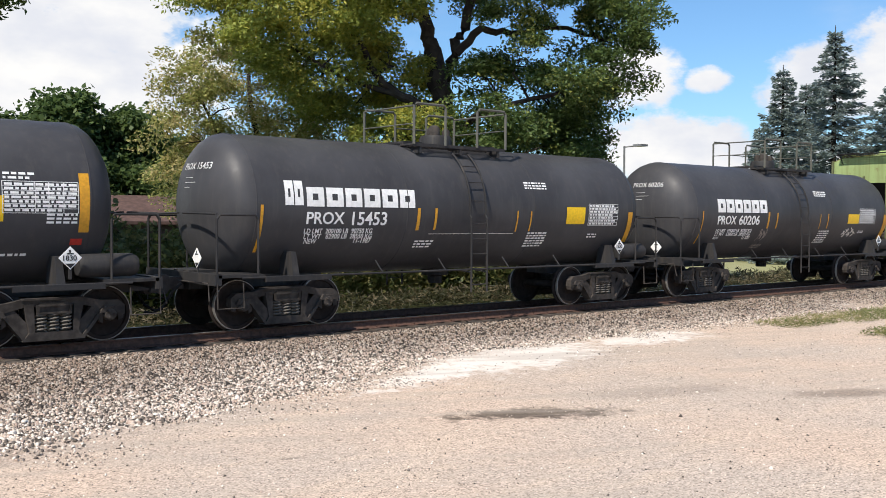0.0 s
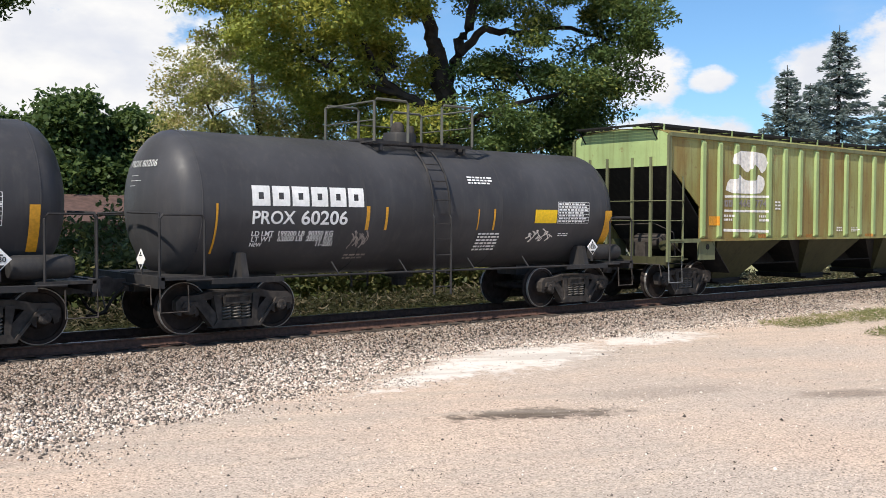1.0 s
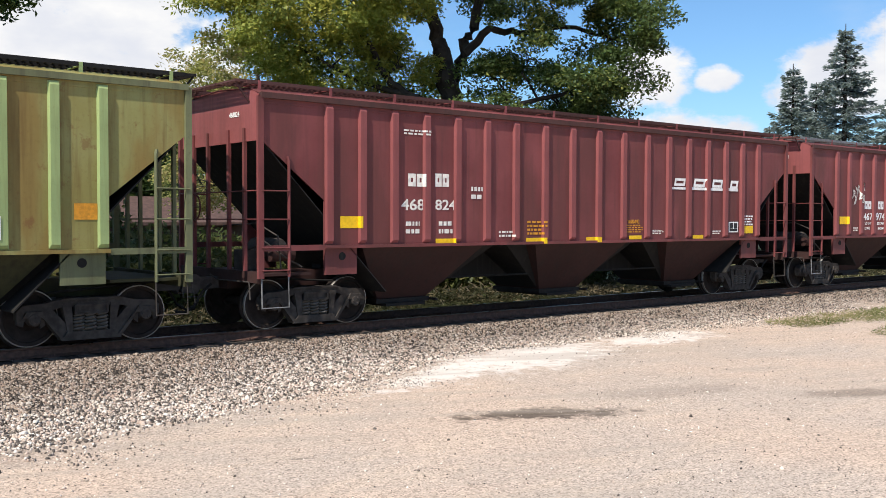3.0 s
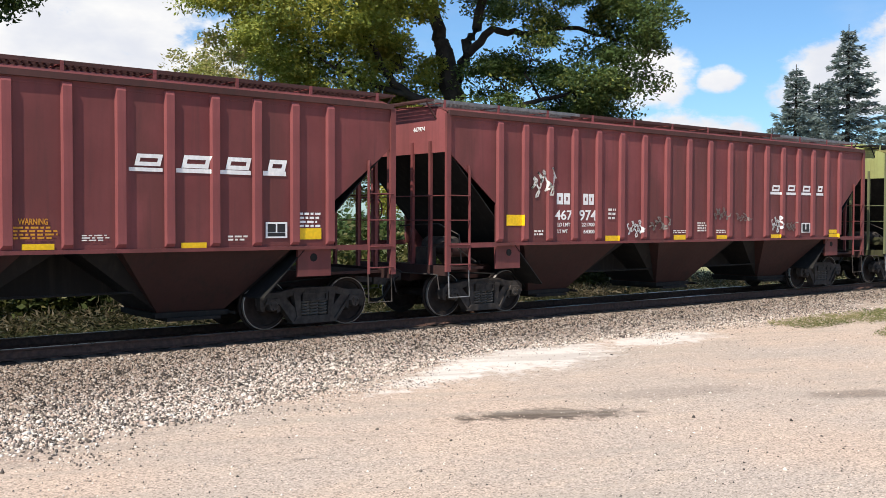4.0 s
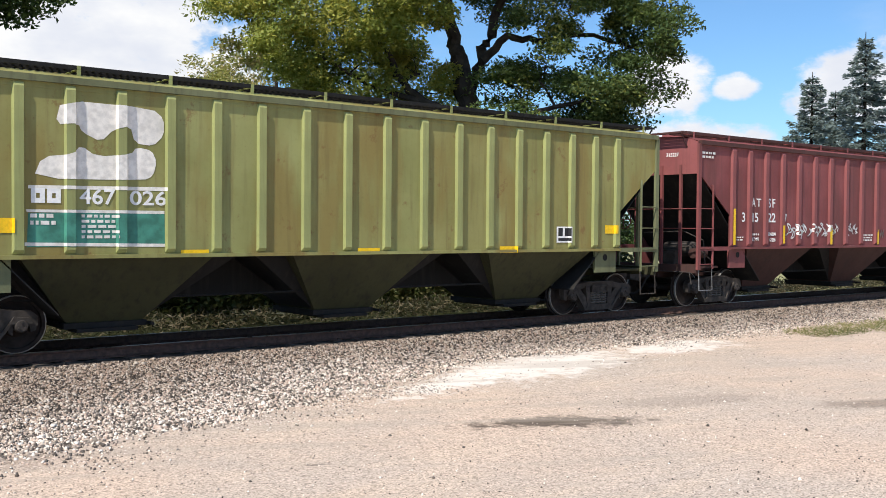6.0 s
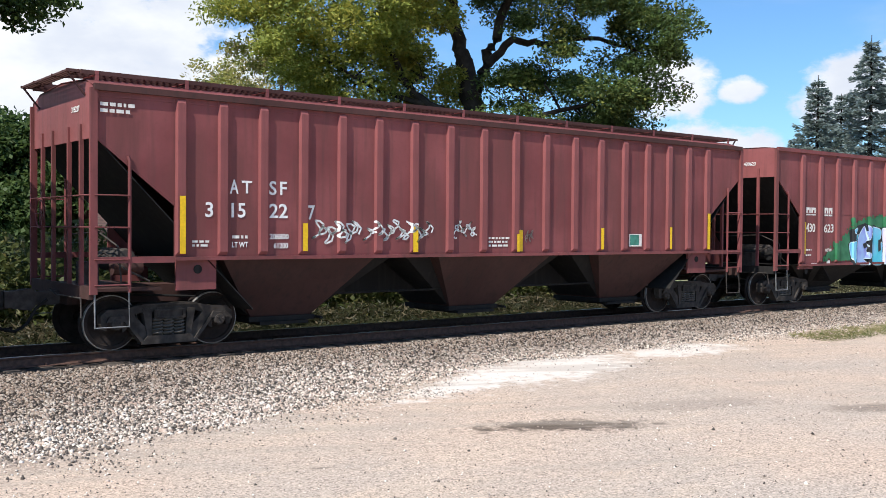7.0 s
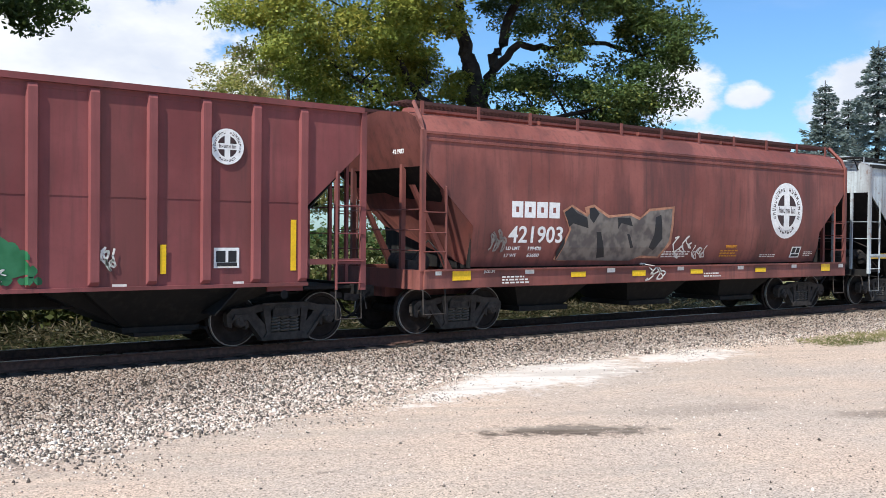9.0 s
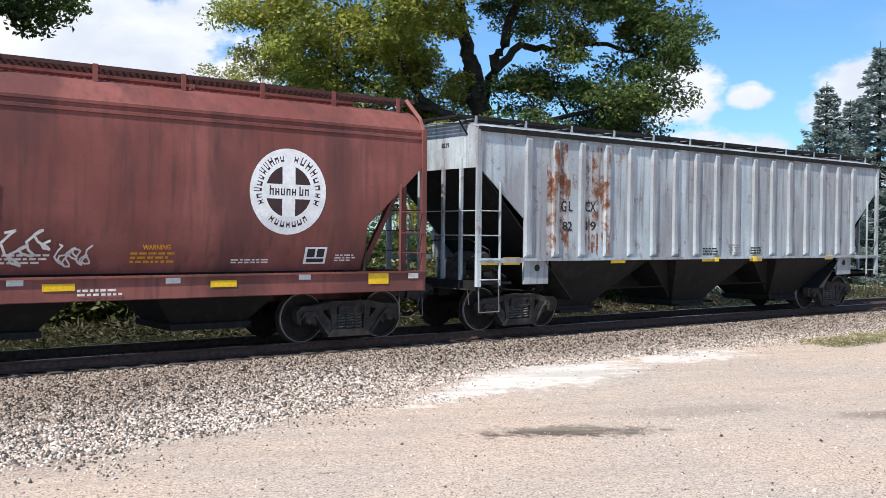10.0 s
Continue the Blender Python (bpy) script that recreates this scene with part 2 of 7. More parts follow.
            me.set_sharp_from_angle(angle=radians(38))
        return me


def part(name, solid, mat, parent=None, label="", smooth=False, at=None):
    me = solid if isinstance(solid, bpy.types.Mesh) else solid.mesh(name, mat, smooth)
    ob = new(name, me)
    if parent:
        ob.parent = parent
    if at:
        ob.location = at
    if label:
        ob["label"] = label
    return ob


# ================= lettering =================
TEXTS = {}


def text_mesh(body, size, mat, wide=1.0, lean=0.0):
    key = (body, size, mat.name, wide, lean)
    if key not in TEXTS:
        cu = bpy.data.curves.new("lettering", "FONT")
        cu.body, cu.size, cu.extrude, cu.shear, cu.align_x, cu.resolution_u, cu.offset = body, size, 0.002, lean, "LEFT", 3, size * 0.016
        tmp = bpy.data.objects.new("lettering", cu)
        me = bpy.data.meshes.new_from_object(tmp)
        bpy.data.objects.remove(tmp)
        me.materials.clear()
        me.materials.append(mat)
        me.transform(Matrix.Rotation(radians(90), 4, "X") @ Matrix.Diagonal((wide, 1, 1, 1)))
        TEXTS[key] = me
    return TEXTS[key]


# ================= trucks, wheels, couplers =================
WHEEL_R = 0.457


def wheelset_mesh():
    s = Solid()
    for side in (-1, 1):
        prof = [(0.0, 0.66), (0.12, 0.66), (0.13, 0.70), (0.36, 0.70), (0.39, 0.665), (0.487, 0.665), (0.487, 0.70), (0.457, 0.715), (0.452, 0.80),
                (0.44, 0.812), (0.385, 0.812), (0.37, 0.775), (0.20, 0.755), (0.15, 0.80), (0.105, 0.83), (0.08, 0.90), (0.0, 0.90)]
        s.lathe([(r, side * h) for r, h in prof], 32)
    s.lathe([(0.085, -0.7), (0.078, 0.0), (0.085, 0.7)], 12)
    return s.mesh("wheelset", M_WHEEL, True)


def rim_mesh():
    s = Solid()
    for side in (-1, 1):
        s.lathe([(0.4575, side * 0.76), (0.4575, side * 0.806), (0.452, side * 0.8145), (0.440, side * 0.8155), (0.436, side * 0.80)], 32)
    return s.mesh("rim", M_RIM, True)


def cap_mesh():
    s = Solid()
    for side in (-1, 1):
        s.lathe([(0.0, side * 0.98), (0.105, side * 0.98), (0.105, side * 1.10), (0.085, side * 1.13), (0.0, side * 1.135)], 16)
        for k in range(3):
            a = 2 * math.pi * k / 3
            s.lathe([(0.0, side * 1.13), (0.017, side * 1.13), (0.017, side * 1.155), (0.0, side * 1.156)], 6,
                    at=(0.055 * math.cos(a), 0, 0.055 * math.sin(a)))
    return s.mesh("bearing_cap", M_TRUCK, True)


def sideframe_mesh(side):
    """Cast side frame in the x-z plane: arched top, pedestals over the bearings, struts, spring seat."""
    s = Solid()
    y0, y1 = side * 0.90, side * 1.07
    s.prism([(-1.14, 0.60), (-1.04, 0.685), (-0.72, 0.70), (-0.45, 0.76), (0.45, 0.76), (0.72, 0.70), (1.04, 0.685), (1.14, 0.60), (1.14, 0.45), (1.02, 0.44),
             (0.86, 0.53), (0.45, 0.63), (-0.45, 0.63), (-0.86, 0.53), (-1.02, 0.44), (-1.14, 0.45)], y0, y1)
    s.prism([(-0.50, 0.735), (0.50, 0.735), (0.46, 0.765), (-0.46, 0.765)], y0 - side * 0.03, y1 + side * 0.035)
    for q in (-1, 1):
        # strut from the pedestal down to the spring seat, with a raised edge
        s.prism([(q * 0.84, 0.60), (q * 0.62, 0.62), (q * 0.33, 0.30), (q * 0.30, 0.11), (q * 0.46, 0.11)], y0 + side * 0.01, y1 - side * 0.012)
        s.prism([(q * 0.84, 0.585), (q * 0.79, 0.60), (q * 0.42, 0.13), (q * 0.47, 0.11)], y0, y1 + side * 0.03)
        # column beside the springs
        s.prism([(q * 0.46, 0.68), (q * 0.31, 0.68), (q * 0.29, 0.20), (q * 0.37, 0.18)], y0 + side * 0.02, y1 + side * 0.02)
        # pedestal jaws round the bearing
        s.prism([(q * 1.14, 0.58), (q * 0.74, 0.63), (q * 0.71, 0.36), (q * 0.78, 0.31), (q * 0.79, 0.50), (q * 1.02, 0.50), (q * 1.04, 0.35), (q * 1.12, 0.38)], y0 + side * 0.01, y1 - side * 0.02)
        s.prism([(q * 1.06, 0.49), (q * 1.01, 0.585), (q * 0.77, 0.585), (q * 0.72, 0.49)], y0 + side * 0.03, y1 + side * 0.05)
    s.prism([(-0.48, 0.10), (0.48, 0.10), (0.38, 0.235), (-0.38, 0.235)], y0 - side * 0.02, y1 + side * 0.03)
    # end of the bolster showing in the window
    s.box(-0.27, 0.27, min(side * 1.0, side * 1.115), max(side * 1.0, side * 1.115), 0.515, 0.545)
    s.box(-0.27, 0.27, min(side * 1.0, side * 1.115), max(side * 1.0, side * 1.115), 0.635, 0.66)
    for q in (-1, 1):
        s.box(q * 0.25 - 0.02, q * 0.25 + 0.02, min(side * 1.0, side * 1.115), max(side * 1.0, side * 1.115), 0.545, 0.635)
    return s.mesh("side_frame", M_TRUCK)


def spring_mesh():
    pts = []
    for k in range(41):
        a = 2 * math.pi * k / 8
        pts.append((0.080 * math.cos(a), 0.044 * math.sin(a), 0.240 + 0.275 * k / 40))
    return Solid().tube(pts, 0.017, 4).mesh("coil_spring", M_SPRING, True)


def bolster_mesh():
    s = Solid()
    s.loft([[(-0.26, y, 0.52 + d), (0.26, y, 0.52 + d), (0.22, y, 0.70 + d), (-0.22, y, 0.70 + d)] for y, d in
            ((-1.09, 0.0), (-0.85, 0.0), (-0.3, -0.06), (0.3, -0.06), (0.85, 0.0), (1.09, 0.0))])
    s.lathe([(0.2, 0.6), (0.2, 0.9)], 16, "z")
    for q in (-1, 1):
        s.box(q * 0.55 - 0.06, q * 0.55 + 0.06, -0.75, 0.75, 0.42, 0.55)       # brake beam
        for side in (-1, 1):
            s.box(q * 0.42 - 0.05, q * 0.42 + 0.05, side * 0.68, side * 0.80, 0.30, 0.66)
    return s.mesh("bolster", M_TRUCK)


M_SPRING = plain("dusty_coil_spring", (0.13, 0.115, 0.10), 0.7, 0.2, 0.3, 8.0)
WHEELSET, RIM, CAP, BOLSTER = wheelset_mesh(), rim_mesh(), cap_mesh(), bolster_mesh()
SIDEFRAMES, SPRING = [sideframe_mesh(k) for k in (-1, 1)], spring_mesh()
AXLES = []


def add_truck(car, x):
    truck = part("truck", BOLSTER, None, car, "grimy cast-steel freight truck", at=(x, 0, 0))
    for side, frame_mesh in zip((-1, 1), SIDEFRAMES):
        part("side_frame", frame_mesh, None, truck)
        for cx in (-0.19, 0.0, 0.19):
            for cy in (0.955, 1.055):
                part("coil_spring", SPRING, None, truck, at=(cx, side * cy, 0))
    for q in (-0.89, 0.89):
        axle = part("wheelset", WHEELSET, None, truck, "dark steel wheels with bright worn rims", at=(q, 0, WHEEL_R))
        AXLES.append((axle, q))


def join_wheelset():
    """One mesh with three materials: discs, rims, bearing caps."""
    bm = bmesh.new()
    for k, me in enumerate((WHEELSET, RIM, CAP)):
        start = len(bm.faces)
        bm.from_mesh(me)
        bm.faces.ensure_lookup_table()
        for f in bm.faces[start:]:
            f.material_index = k
    bm.to_mesh(WHEELSET)
    bm.free()
    WHEELSET.materials.append(M_RIM)
    WHEELSET.materials.append(M_TRUCK)


join_wheelset()


def coupler_mesh():
    s = Solid()
    s.box(0.0, 0.62, -0.10, 0.10, 0.74, 0.96)
    s.prism([(-0.14, 0.70), (0.16, 0.66), (0.22, 0.74), (0.22, 0.98), (0.14, 1.02), (-0.12, 0.98)], -0.17, 0.05)
    s.prism([(-0.2, 0.72), (-0.05, 0.72), (-0.05, 0.98), (-0.2, 0.98)], 0.05, 0.17)
    return s


COUPLER = coupler_mesh().mesh("coupler", M_TRUCK)
HOSE = Solid().tube([(0.35, -0.35, 0.85), (0.18, -0.33, 0.70), (0.05, -0.28, 0.45), (-0.1, -0.2, 0.34), (-0.25, -0.15, 0.36)], 0.028).mesh("air_hose", M_BLACK, True)


def add_couplers(car, half):
    """half: from the middle of the car to the coupler's face."""
    for q in (-1, 1):
        for me, nm in ((COUPLER, "coupler"), (HOSE, "air_hose")):
            ob = part(nm, me, None, car)
            ob.matrix_basis = Matrix.Translation((q * half, 0, 0)) @ Matrix.Rotation(0 if q < 0 else math.pi, 4, "Z")


def car_root(name, at_u, label, category, group):
    e = new(name)
    e.empty_display_size = 0.5
    tagged(e, label, category, group)
    TRAIN.append((e, at_u))
    return e


TRAIN = []

# ================= ground =================


def lot_edge(x):
    """Where the gravel lot gives way to ballast stone, y at x."""
    return min(9.0 + 0.37 * x, 13.3)


def ground_height(x, y):
    e = lot_edge(x)
    lump = 0.03 * noise.noise(Vector((x * 0.5, y * 0.5, 0))) + 0.012 * noise.noise(Vector((x * 1.7, y * 1.7, 3)))
    if y < e + 0.5:
        return GROUND_Z + lump * 0.6
    if y < 15.0:
        f = (y - e - 0.5) / (15.0 - e - 0.5)
        f = f * f * (3 - 2 * f)
        return GROUND_Z + lump * (1 - 0.5 * f) + f * 0.24
    if y < 18.35:
        return -0.19 + 0.3 * lump
    f = min(1.0, (y - 18.35) / 1.5)
    return -0.19 - 0.26 * f * f * (3 - 2 * f) + lump * f * 1.5


def spread(lo, hi, fine_lo, fine_hi, step):
    out = list(np.arange(fine_lo, fine_hi + step / 2, step))
    d, a = step, fine_hi
    while a < hi:
        d *= 1.5
        a = min(hi, a + d)
        out.append(a)
    d, a = step, fine_lo
    while a > lo:
        d *= 1.5
        a = max(lo, a - d)
        out.insert(0, a)
    return [float(v) for v in out]


def build_ground():
    xs, ys = spread(-2500, 2500, -8, 60, 0.5), spread(-2500, 2500, 2, 26, 0.3)
    v = [(x, y, ground_height(x, y)) for y in ys for x in xs]
    k = len(xs)
    f = [(j * k + i, j * k + i + 1, (j + 1) * k + i + 1, (j + 1) * k + i) for j in range(len(ys) - 1) for i in range(k - 1)]
    me = bpy.data.meshes.new("ground")
    me.from_pydata(v, [], f)
    me.polygons.foreach_set("use_smooth", [True] * len(f))
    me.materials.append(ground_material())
    return tagged(new("ground", me), "pale gravel lot running into railway ballast and grass", "ground", kind="structure")


def ground_material():
    m, n, s = material("gravel_lot_ballast_and_grass")
    pos = n.add("ShaderNodeNewGeometry").outputs["Position"]
    sep = n.add("ShaderNodeSeparateXYZ", {0: pos})
    X, Y = sep.outputs[0], sep.outputs[1]
    warp = n.noise(pos, 0.9, 5.0, 0.6)
    fine = n.noise(pos, 55.0, 3.0, 0.7)
    mid = n.noise(pos, 6.0, 5.0, 0.65)
    broad = n.noise(pos, 0.28, 4.0, 0.55)
    tracks = n.noise(n.mapping(pos, (0.55, 2.6, 1)), 0.75, 5.0, 0.6)
    # lot: pale crushed limestone with tan dust and greyer, washed stretches
    c = n.mix(n.step(broad, 0.35, 0.68), (0.560, 0.430, 0.335), (0.50, 0.410, 0.338))
    c = n.mix(n.math("MULTIPLY", n.step(tracks, 0.48, 0.70), 0.55), c, (0.62, 0.485, 0.37))
    c = n.mix(n.math("MULTIPLY", n.step(mid, 0.52, 0.78), 0.40), c, (0.33, 0.275, 0.22))
    grain = n.add("ShaderNodeTexVoronoi", {"Vector": pos, "Scale": 58.0})
    c = n.mix(0.8, c, n.mix(1.0, c, n.ramp(n.add("ShaderNodeSeparateColor", {0: grain.outputs["Color"]}).outputs[0], [(0.0, 0.35), (0.35, 0.95), (0.7, 1.05), (1.0, 1.45)]), "MULTIPLY"))

    def ellipse(cx, cy, ax, ay, turn, ragged):
        ca, sa = math.cos(radians(turn)), math.sin(radians(turn))
        dx, dy = n.math("SUBTRACT", X, cx), n.math("SUBTRACT", Y, cy)
        p = n.math("DIVIDE", n.math("ADD", n.math("MULTIPLY", dx, ca), n.math("MULTIPLY", dy, sa)), ax)
        q = n.math("DIVIDE", n.math("SUBTRACT", n.math("MULTIPLY", dy, ca), n.math("MULTIPLY", dx, sa)), ay)
        r = n.math("SQRT", n.math("ADD", n.math("MULTIPLY", p, p), n.math("MULTIPLY", q, q)))
        r = n.math("ADD", r, n.math("MULTIPLY", n.math("SUBTRACT", n.noise(pos, 3.2, 8.0, 0.75), 0.5), ragged * 1.2))
        return n.math("SUBTRACT", 1.0, n.step(r, 0.45, 1.05))

    # spilled white stone dust
    for a in ((12.2, 12.5, 2.9, 1.25, 14, 2.6), (16.3, 12.75, 2.0, 0.9, 0, 2.6), (9.7, 11.9, 1.9, 0.6, 20, 2.8)):
        c = n.mix(n.math("MULTIPLY", ellipse(*a), 0.85), c, (0.76, 0.69, 0.62))
    # oil and damp stains
    for (a, k) in (((8.8, 8.62, 1.4, 0.42, -24, 2.4), 0.90), ((13.3, 6.9, 1.0, 0.4, -30, 1.5), 0.5), ((5.2, 8.6, 0.16, 0.05, -20, 0.8), 0.6), ((11.4, 8.6, 1.6, 0.5, -20, 1.8), 0.22)):
        c = n.mix(n.math("MULTIPLY", ellipse(*a), k), c, (0.095, 0.072, 0.055))
    # greyer wheel tracks and dark grit
    ruts = n.noise(n.mapping(n.add("ShaderNodeVectorRotate", {"Vector": pos, "Angle": radians(24)}).outputs[0], (0.22, 1.9, 1)), 0.9, 6.0, 0.62)
    c = n.mix(n.math("MULTIPLY", n.step(ruts, 0.50, 0.66), 0.45), c, (0.40, 0.335, 0.275))
    grit = n.noise(pos, 21.0, 4.0, 0.8)
    c = n.mix(n.math("MULTIPLY", n.step(grit, 0.63, 0.72), 0.5), c, (0.17, 0.145, 0.12))
    # ballast
    edge = n.math("MINIMUM", n.math("ADD", n.math("MULTIPLY", X, 0.37), 9.0), 13.3)
    e = n.math("ADD", n.math("SUBTRACT", Y, edge), n.math("MULTIPLY", n.math("SUBTRACT", warp, 0.5), 2.2))
    stone = n.add("ShaderNodeTexVoronoi", {"Vector": pos, "Scale": 19.0})
    hue = n.add("ShaderNodeSeparateColor", {0: stone.outputs["Color"]})
    bc = n.ramp(hue.outputs[0], [(0.0, (0.17, 0.145, 0.13)), (0.35, (0.36, 0.31, 0.27)), (0.7, (0.44, 0.36, 0.315)), (1.0, (0.62, 0.55, 0.49))])
    # gaps between stones coloured dark, for the shadows in them
    bc = n.mix(n.step(stone.outputs["Distance"], 0.25, 0.75), bc, (0.07, 0.06, 0.052))
    c = n.mix(n.step(e, -0.5, 1.7), c, bc)
    # darker bed under the train
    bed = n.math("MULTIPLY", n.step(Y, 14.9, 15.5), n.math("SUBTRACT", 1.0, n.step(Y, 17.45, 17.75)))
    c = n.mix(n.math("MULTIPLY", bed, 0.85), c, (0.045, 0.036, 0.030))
    verge = n.math("MULTIPLY", n.step(Y, 17.5, 17.8), n.math("SUBTRACT", 1.0, n.step(n.math("ADD", Y, warp), 20.2, 20.9)))
    c = n.mix(n.math("MULTIPLY", verge, 0.7), c, (0.60, 0.55, 0.49))
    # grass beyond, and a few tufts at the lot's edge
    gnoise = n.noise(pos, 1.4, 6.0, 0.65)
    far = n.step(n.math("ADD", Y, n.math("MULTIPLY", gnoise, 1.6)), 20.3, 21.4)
    # near grass darkened to carry the brush's shade; paler open grass past x = 27
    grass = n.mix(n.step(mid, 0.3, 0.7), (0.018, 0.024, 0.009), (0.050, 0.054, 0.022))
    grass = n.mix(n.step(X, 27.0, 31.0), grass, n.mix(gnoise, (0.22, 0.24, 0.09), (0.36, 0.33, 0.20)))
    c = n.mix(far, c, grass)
    n.put(s.inputs["Base Color"], c)
    s.inputs["Roughness"].default_value = 0.95
    s.inputs["Specular IOR Level"].default_value = 0.15
    rough = n.math("ADD", n.math("MULTIPLY", fine, 0.5), n.math("MULTIPLY", n.math("SUBTRACT", 1.0, stone.outputs["Distance"]), n.step(e, -0.35, 0.55)))
    rough = n.math("ADD", rough, n.math("MULTIPLY", mid, 0.6))
    bump(n, s, rough, 0.55, 0.03)
    return m


def array_mesh(name, verts, faces, mat, smooth=False):
    """A mesh from numpy arrays; all faces have the same number of corners."""
    me = bpy.data.meshes.new(name)
    k = faces.shape[1]
    me.vertices.add(len(verts))
    me.vertices.foreach_set("co", verts.astype(np.float32).ravel())
    me.loops.add(faces.size)
    me.loops.foreach_set("vertex_index", faces.astype(np.int32).ravel())
    me.polygons.add(len(faces))
    me.polygons.foreach_set("loop_start", np.arange(0, faces.size, k, dtype=np.int32))
    me.polygons.foreach_set("loop_total", np.full(len(faces), k, dtype=np.int32))
    me.update(calc_edges=True)
    me.validate()
    me.materials.append(mat)
    return me


def stone_material():
    m, n, s = material("ballast_stone")
    r = n.add("ShaderNodeNewGeometry").outputs["Random Per Island"]
    p = coords(n)
    c = n.ramp(r, [(0.0, (0.05, 0.043, 0.038)), (0.28, (0.15, 0.127, 0.108)), (0.46, (0.56, 0.47, 0.39)), (0.63, (0.55, 0.41, 0.33)), (0.80, (0.78, 0.68, 0.58)), (1.0, (0.90, 0.83, 0.74))])
    c = n.mix(n.math("MULTIPLY", n.step(n.noise(p, 40.0, 4.0), 0.4, 0.7), 0.3), c, (0.12, 0.10, 0.09))
    # rust-brown brake dust, thicker towards the rails
    sep = n.add("ShaderNodeSeparateXYZ", {0: p})
    edge = n.math("MINIMUM", n.math("ADD", n.math("MULTIPLY", sep.outputs[0], 0.37), 9.0), 13.3)
    blow = n.math("MULTIPLY", n.noise(p, 0.8, 3.0), 1.2)
    wide = n.step(n.math("ADD", n.math("SUBTRACT", sep.outputs[1], edge), blow), 1.0, 4.0)
    dust = n.math("MAXIMUM", wide, n.step(n.math("ADD", sep.outputs[1], blow), 13.6, 15.4))
    c = n.mix(n.math("MULTIPLY", dust, 0.72), c, n.mix(1.0, c, (0.34, 0.29, 0.25), "MULTIPLY"))
    n.put(s.inputs["Base Color"], c)
    s.inputs["Roughness"].default_value = 0.9
    s.inputs["Specular IOR Level"].default_value = 0.2
    return m



def ballast(count=115000, seed=5):
    """Crushed stones on the track's shoulder and scattered over the lot's edge."""
    rnd = np.random.RandomState(seed)
    base = np.array([(-1, -1, -1), (1, -1, -1), (1, 1, -1), (-1, 1, -1), (-1, -1, 1), (1, -1, 1), (1, 1, 1), (-1, 1, 1)]) * 0.72
    tri = np.array([(0, 2, 1), (0, 3, 2), (4, 5, 6), (4, 6, 7), (0, 1, 5), (0, 5, 4), (1, 2, 6), (1, 6, 5), (2, 3, 7), (2, 7, 6), (3, 0, 4), (3, 4, 7)])
    spots = []
    while len(spots) < count:
        x = 1.5 + 45 * rnd.rand() ** 1.45
        y = 8.6 + 6.75 * rnd.rand()
        e = y - lot_edge(x) + 1.5 * noise.noise(Vector((x * 0.6, y * 0.9, 7)))
        if rnd.rand() < (min(1.0, 0.45 + 0.4 * e) if e > 0.0 else 0.45 * math.exp(e * 4.0)):
            spots.append((x, y, ground_height(x, y)))
    spots = np.array(spots)
    loose = np.array([p[1] < lot_edge(p[0]) for p in spots])
    size = rnd.uniform(0.009, 0.024, count) * np.where(loose, 0.6, 1.0) * np.where(rnd.rand(count) < 0.06, 1.5, 1.0)
    V = base[None] * rnd.uniform(0.45, 1.3, (count, 8, 3))
    V = V * rnd.uniform(0.55, 1.35, (count, 1, 3)) * size[:, None, None]
    for p, q in ((0, 1), (0, 2), (1, 2)):
        a = rnd.uniform(0, 2 * math.pi, count) if (p, q) == (0, 1) else rnd.normal(0, 0.6, count)
        ca, sa = np.cos(a)[:, None], np.sin(a)[:, None]
        V[..., p], V[..., q] = V[..., p] * ca - V[..., q] * sa, V[..., p] * sa + V[..., q] * ca
    V += spots[:, None, :] + np.stack((np.zeros(count), np.zeros(count), size * 0.3), -1)[:, None, :]
    F = (tri[None] + 8 * np.arange(count)[:, None, None]).reshape(-1, 3)
    me = array_mesh("ballast_stones", V.reshape(-1, 3), F, stone_material())
    return tagged(new("ballast_stones", me), "loose crushed grey and tan ballast stones", "gravel", kind="stuff")


def lot_grit(count=7000, seed=8):
    """Single pebbles lying about on the lot."""
    rnd = np.random.RandomState(seed)
    base = np.array([(1, 0, 0), (-1, 0, 0), (0, 1, 0), (0, -1, 0), (0, 0, 1), (0, 0, -1)], float)
    tri = np.array([(0, 2, 4), (2, 1, 4), (1, 3, 4), (3, 0, 4), (2, 0, 5), (1, 2, 5), (3, 1, 5), (0, 3, 5)])
    x = 1.5 + 30 * rnd.rand(count) ** 1.3
    y = 3.5 + 9.5 * rnd.rand(count)
    z = np.array([ground_height(a, b) for a, b in zip(x, y)])
    size = rnd.uniform(0.005, 0.014, count) * np.where(rnd.rand(count) < 0.04, 1.9, 1.0)
    V = base[None] * rnd.uniform(0.5, 1.4, (count, 6, 1)) * rnd.uniform(0.6, 1.4, (count, 1, 3)) * size[:, None, None] + np.stack((x, y, z + size * 0.3), -1)[:, None, :]
    F = (tri[None] + 6 * np.arange(count)[:, None, None]).reshape(-1, 3)
    return tagged(new("lot_pebbles", array_mesh("lot_pebbles", V.reshape(-1, 3), F, stone_material())), "small loose pebbles on the gravel lot", "gravel", kind="stuff")


# ================= track =================


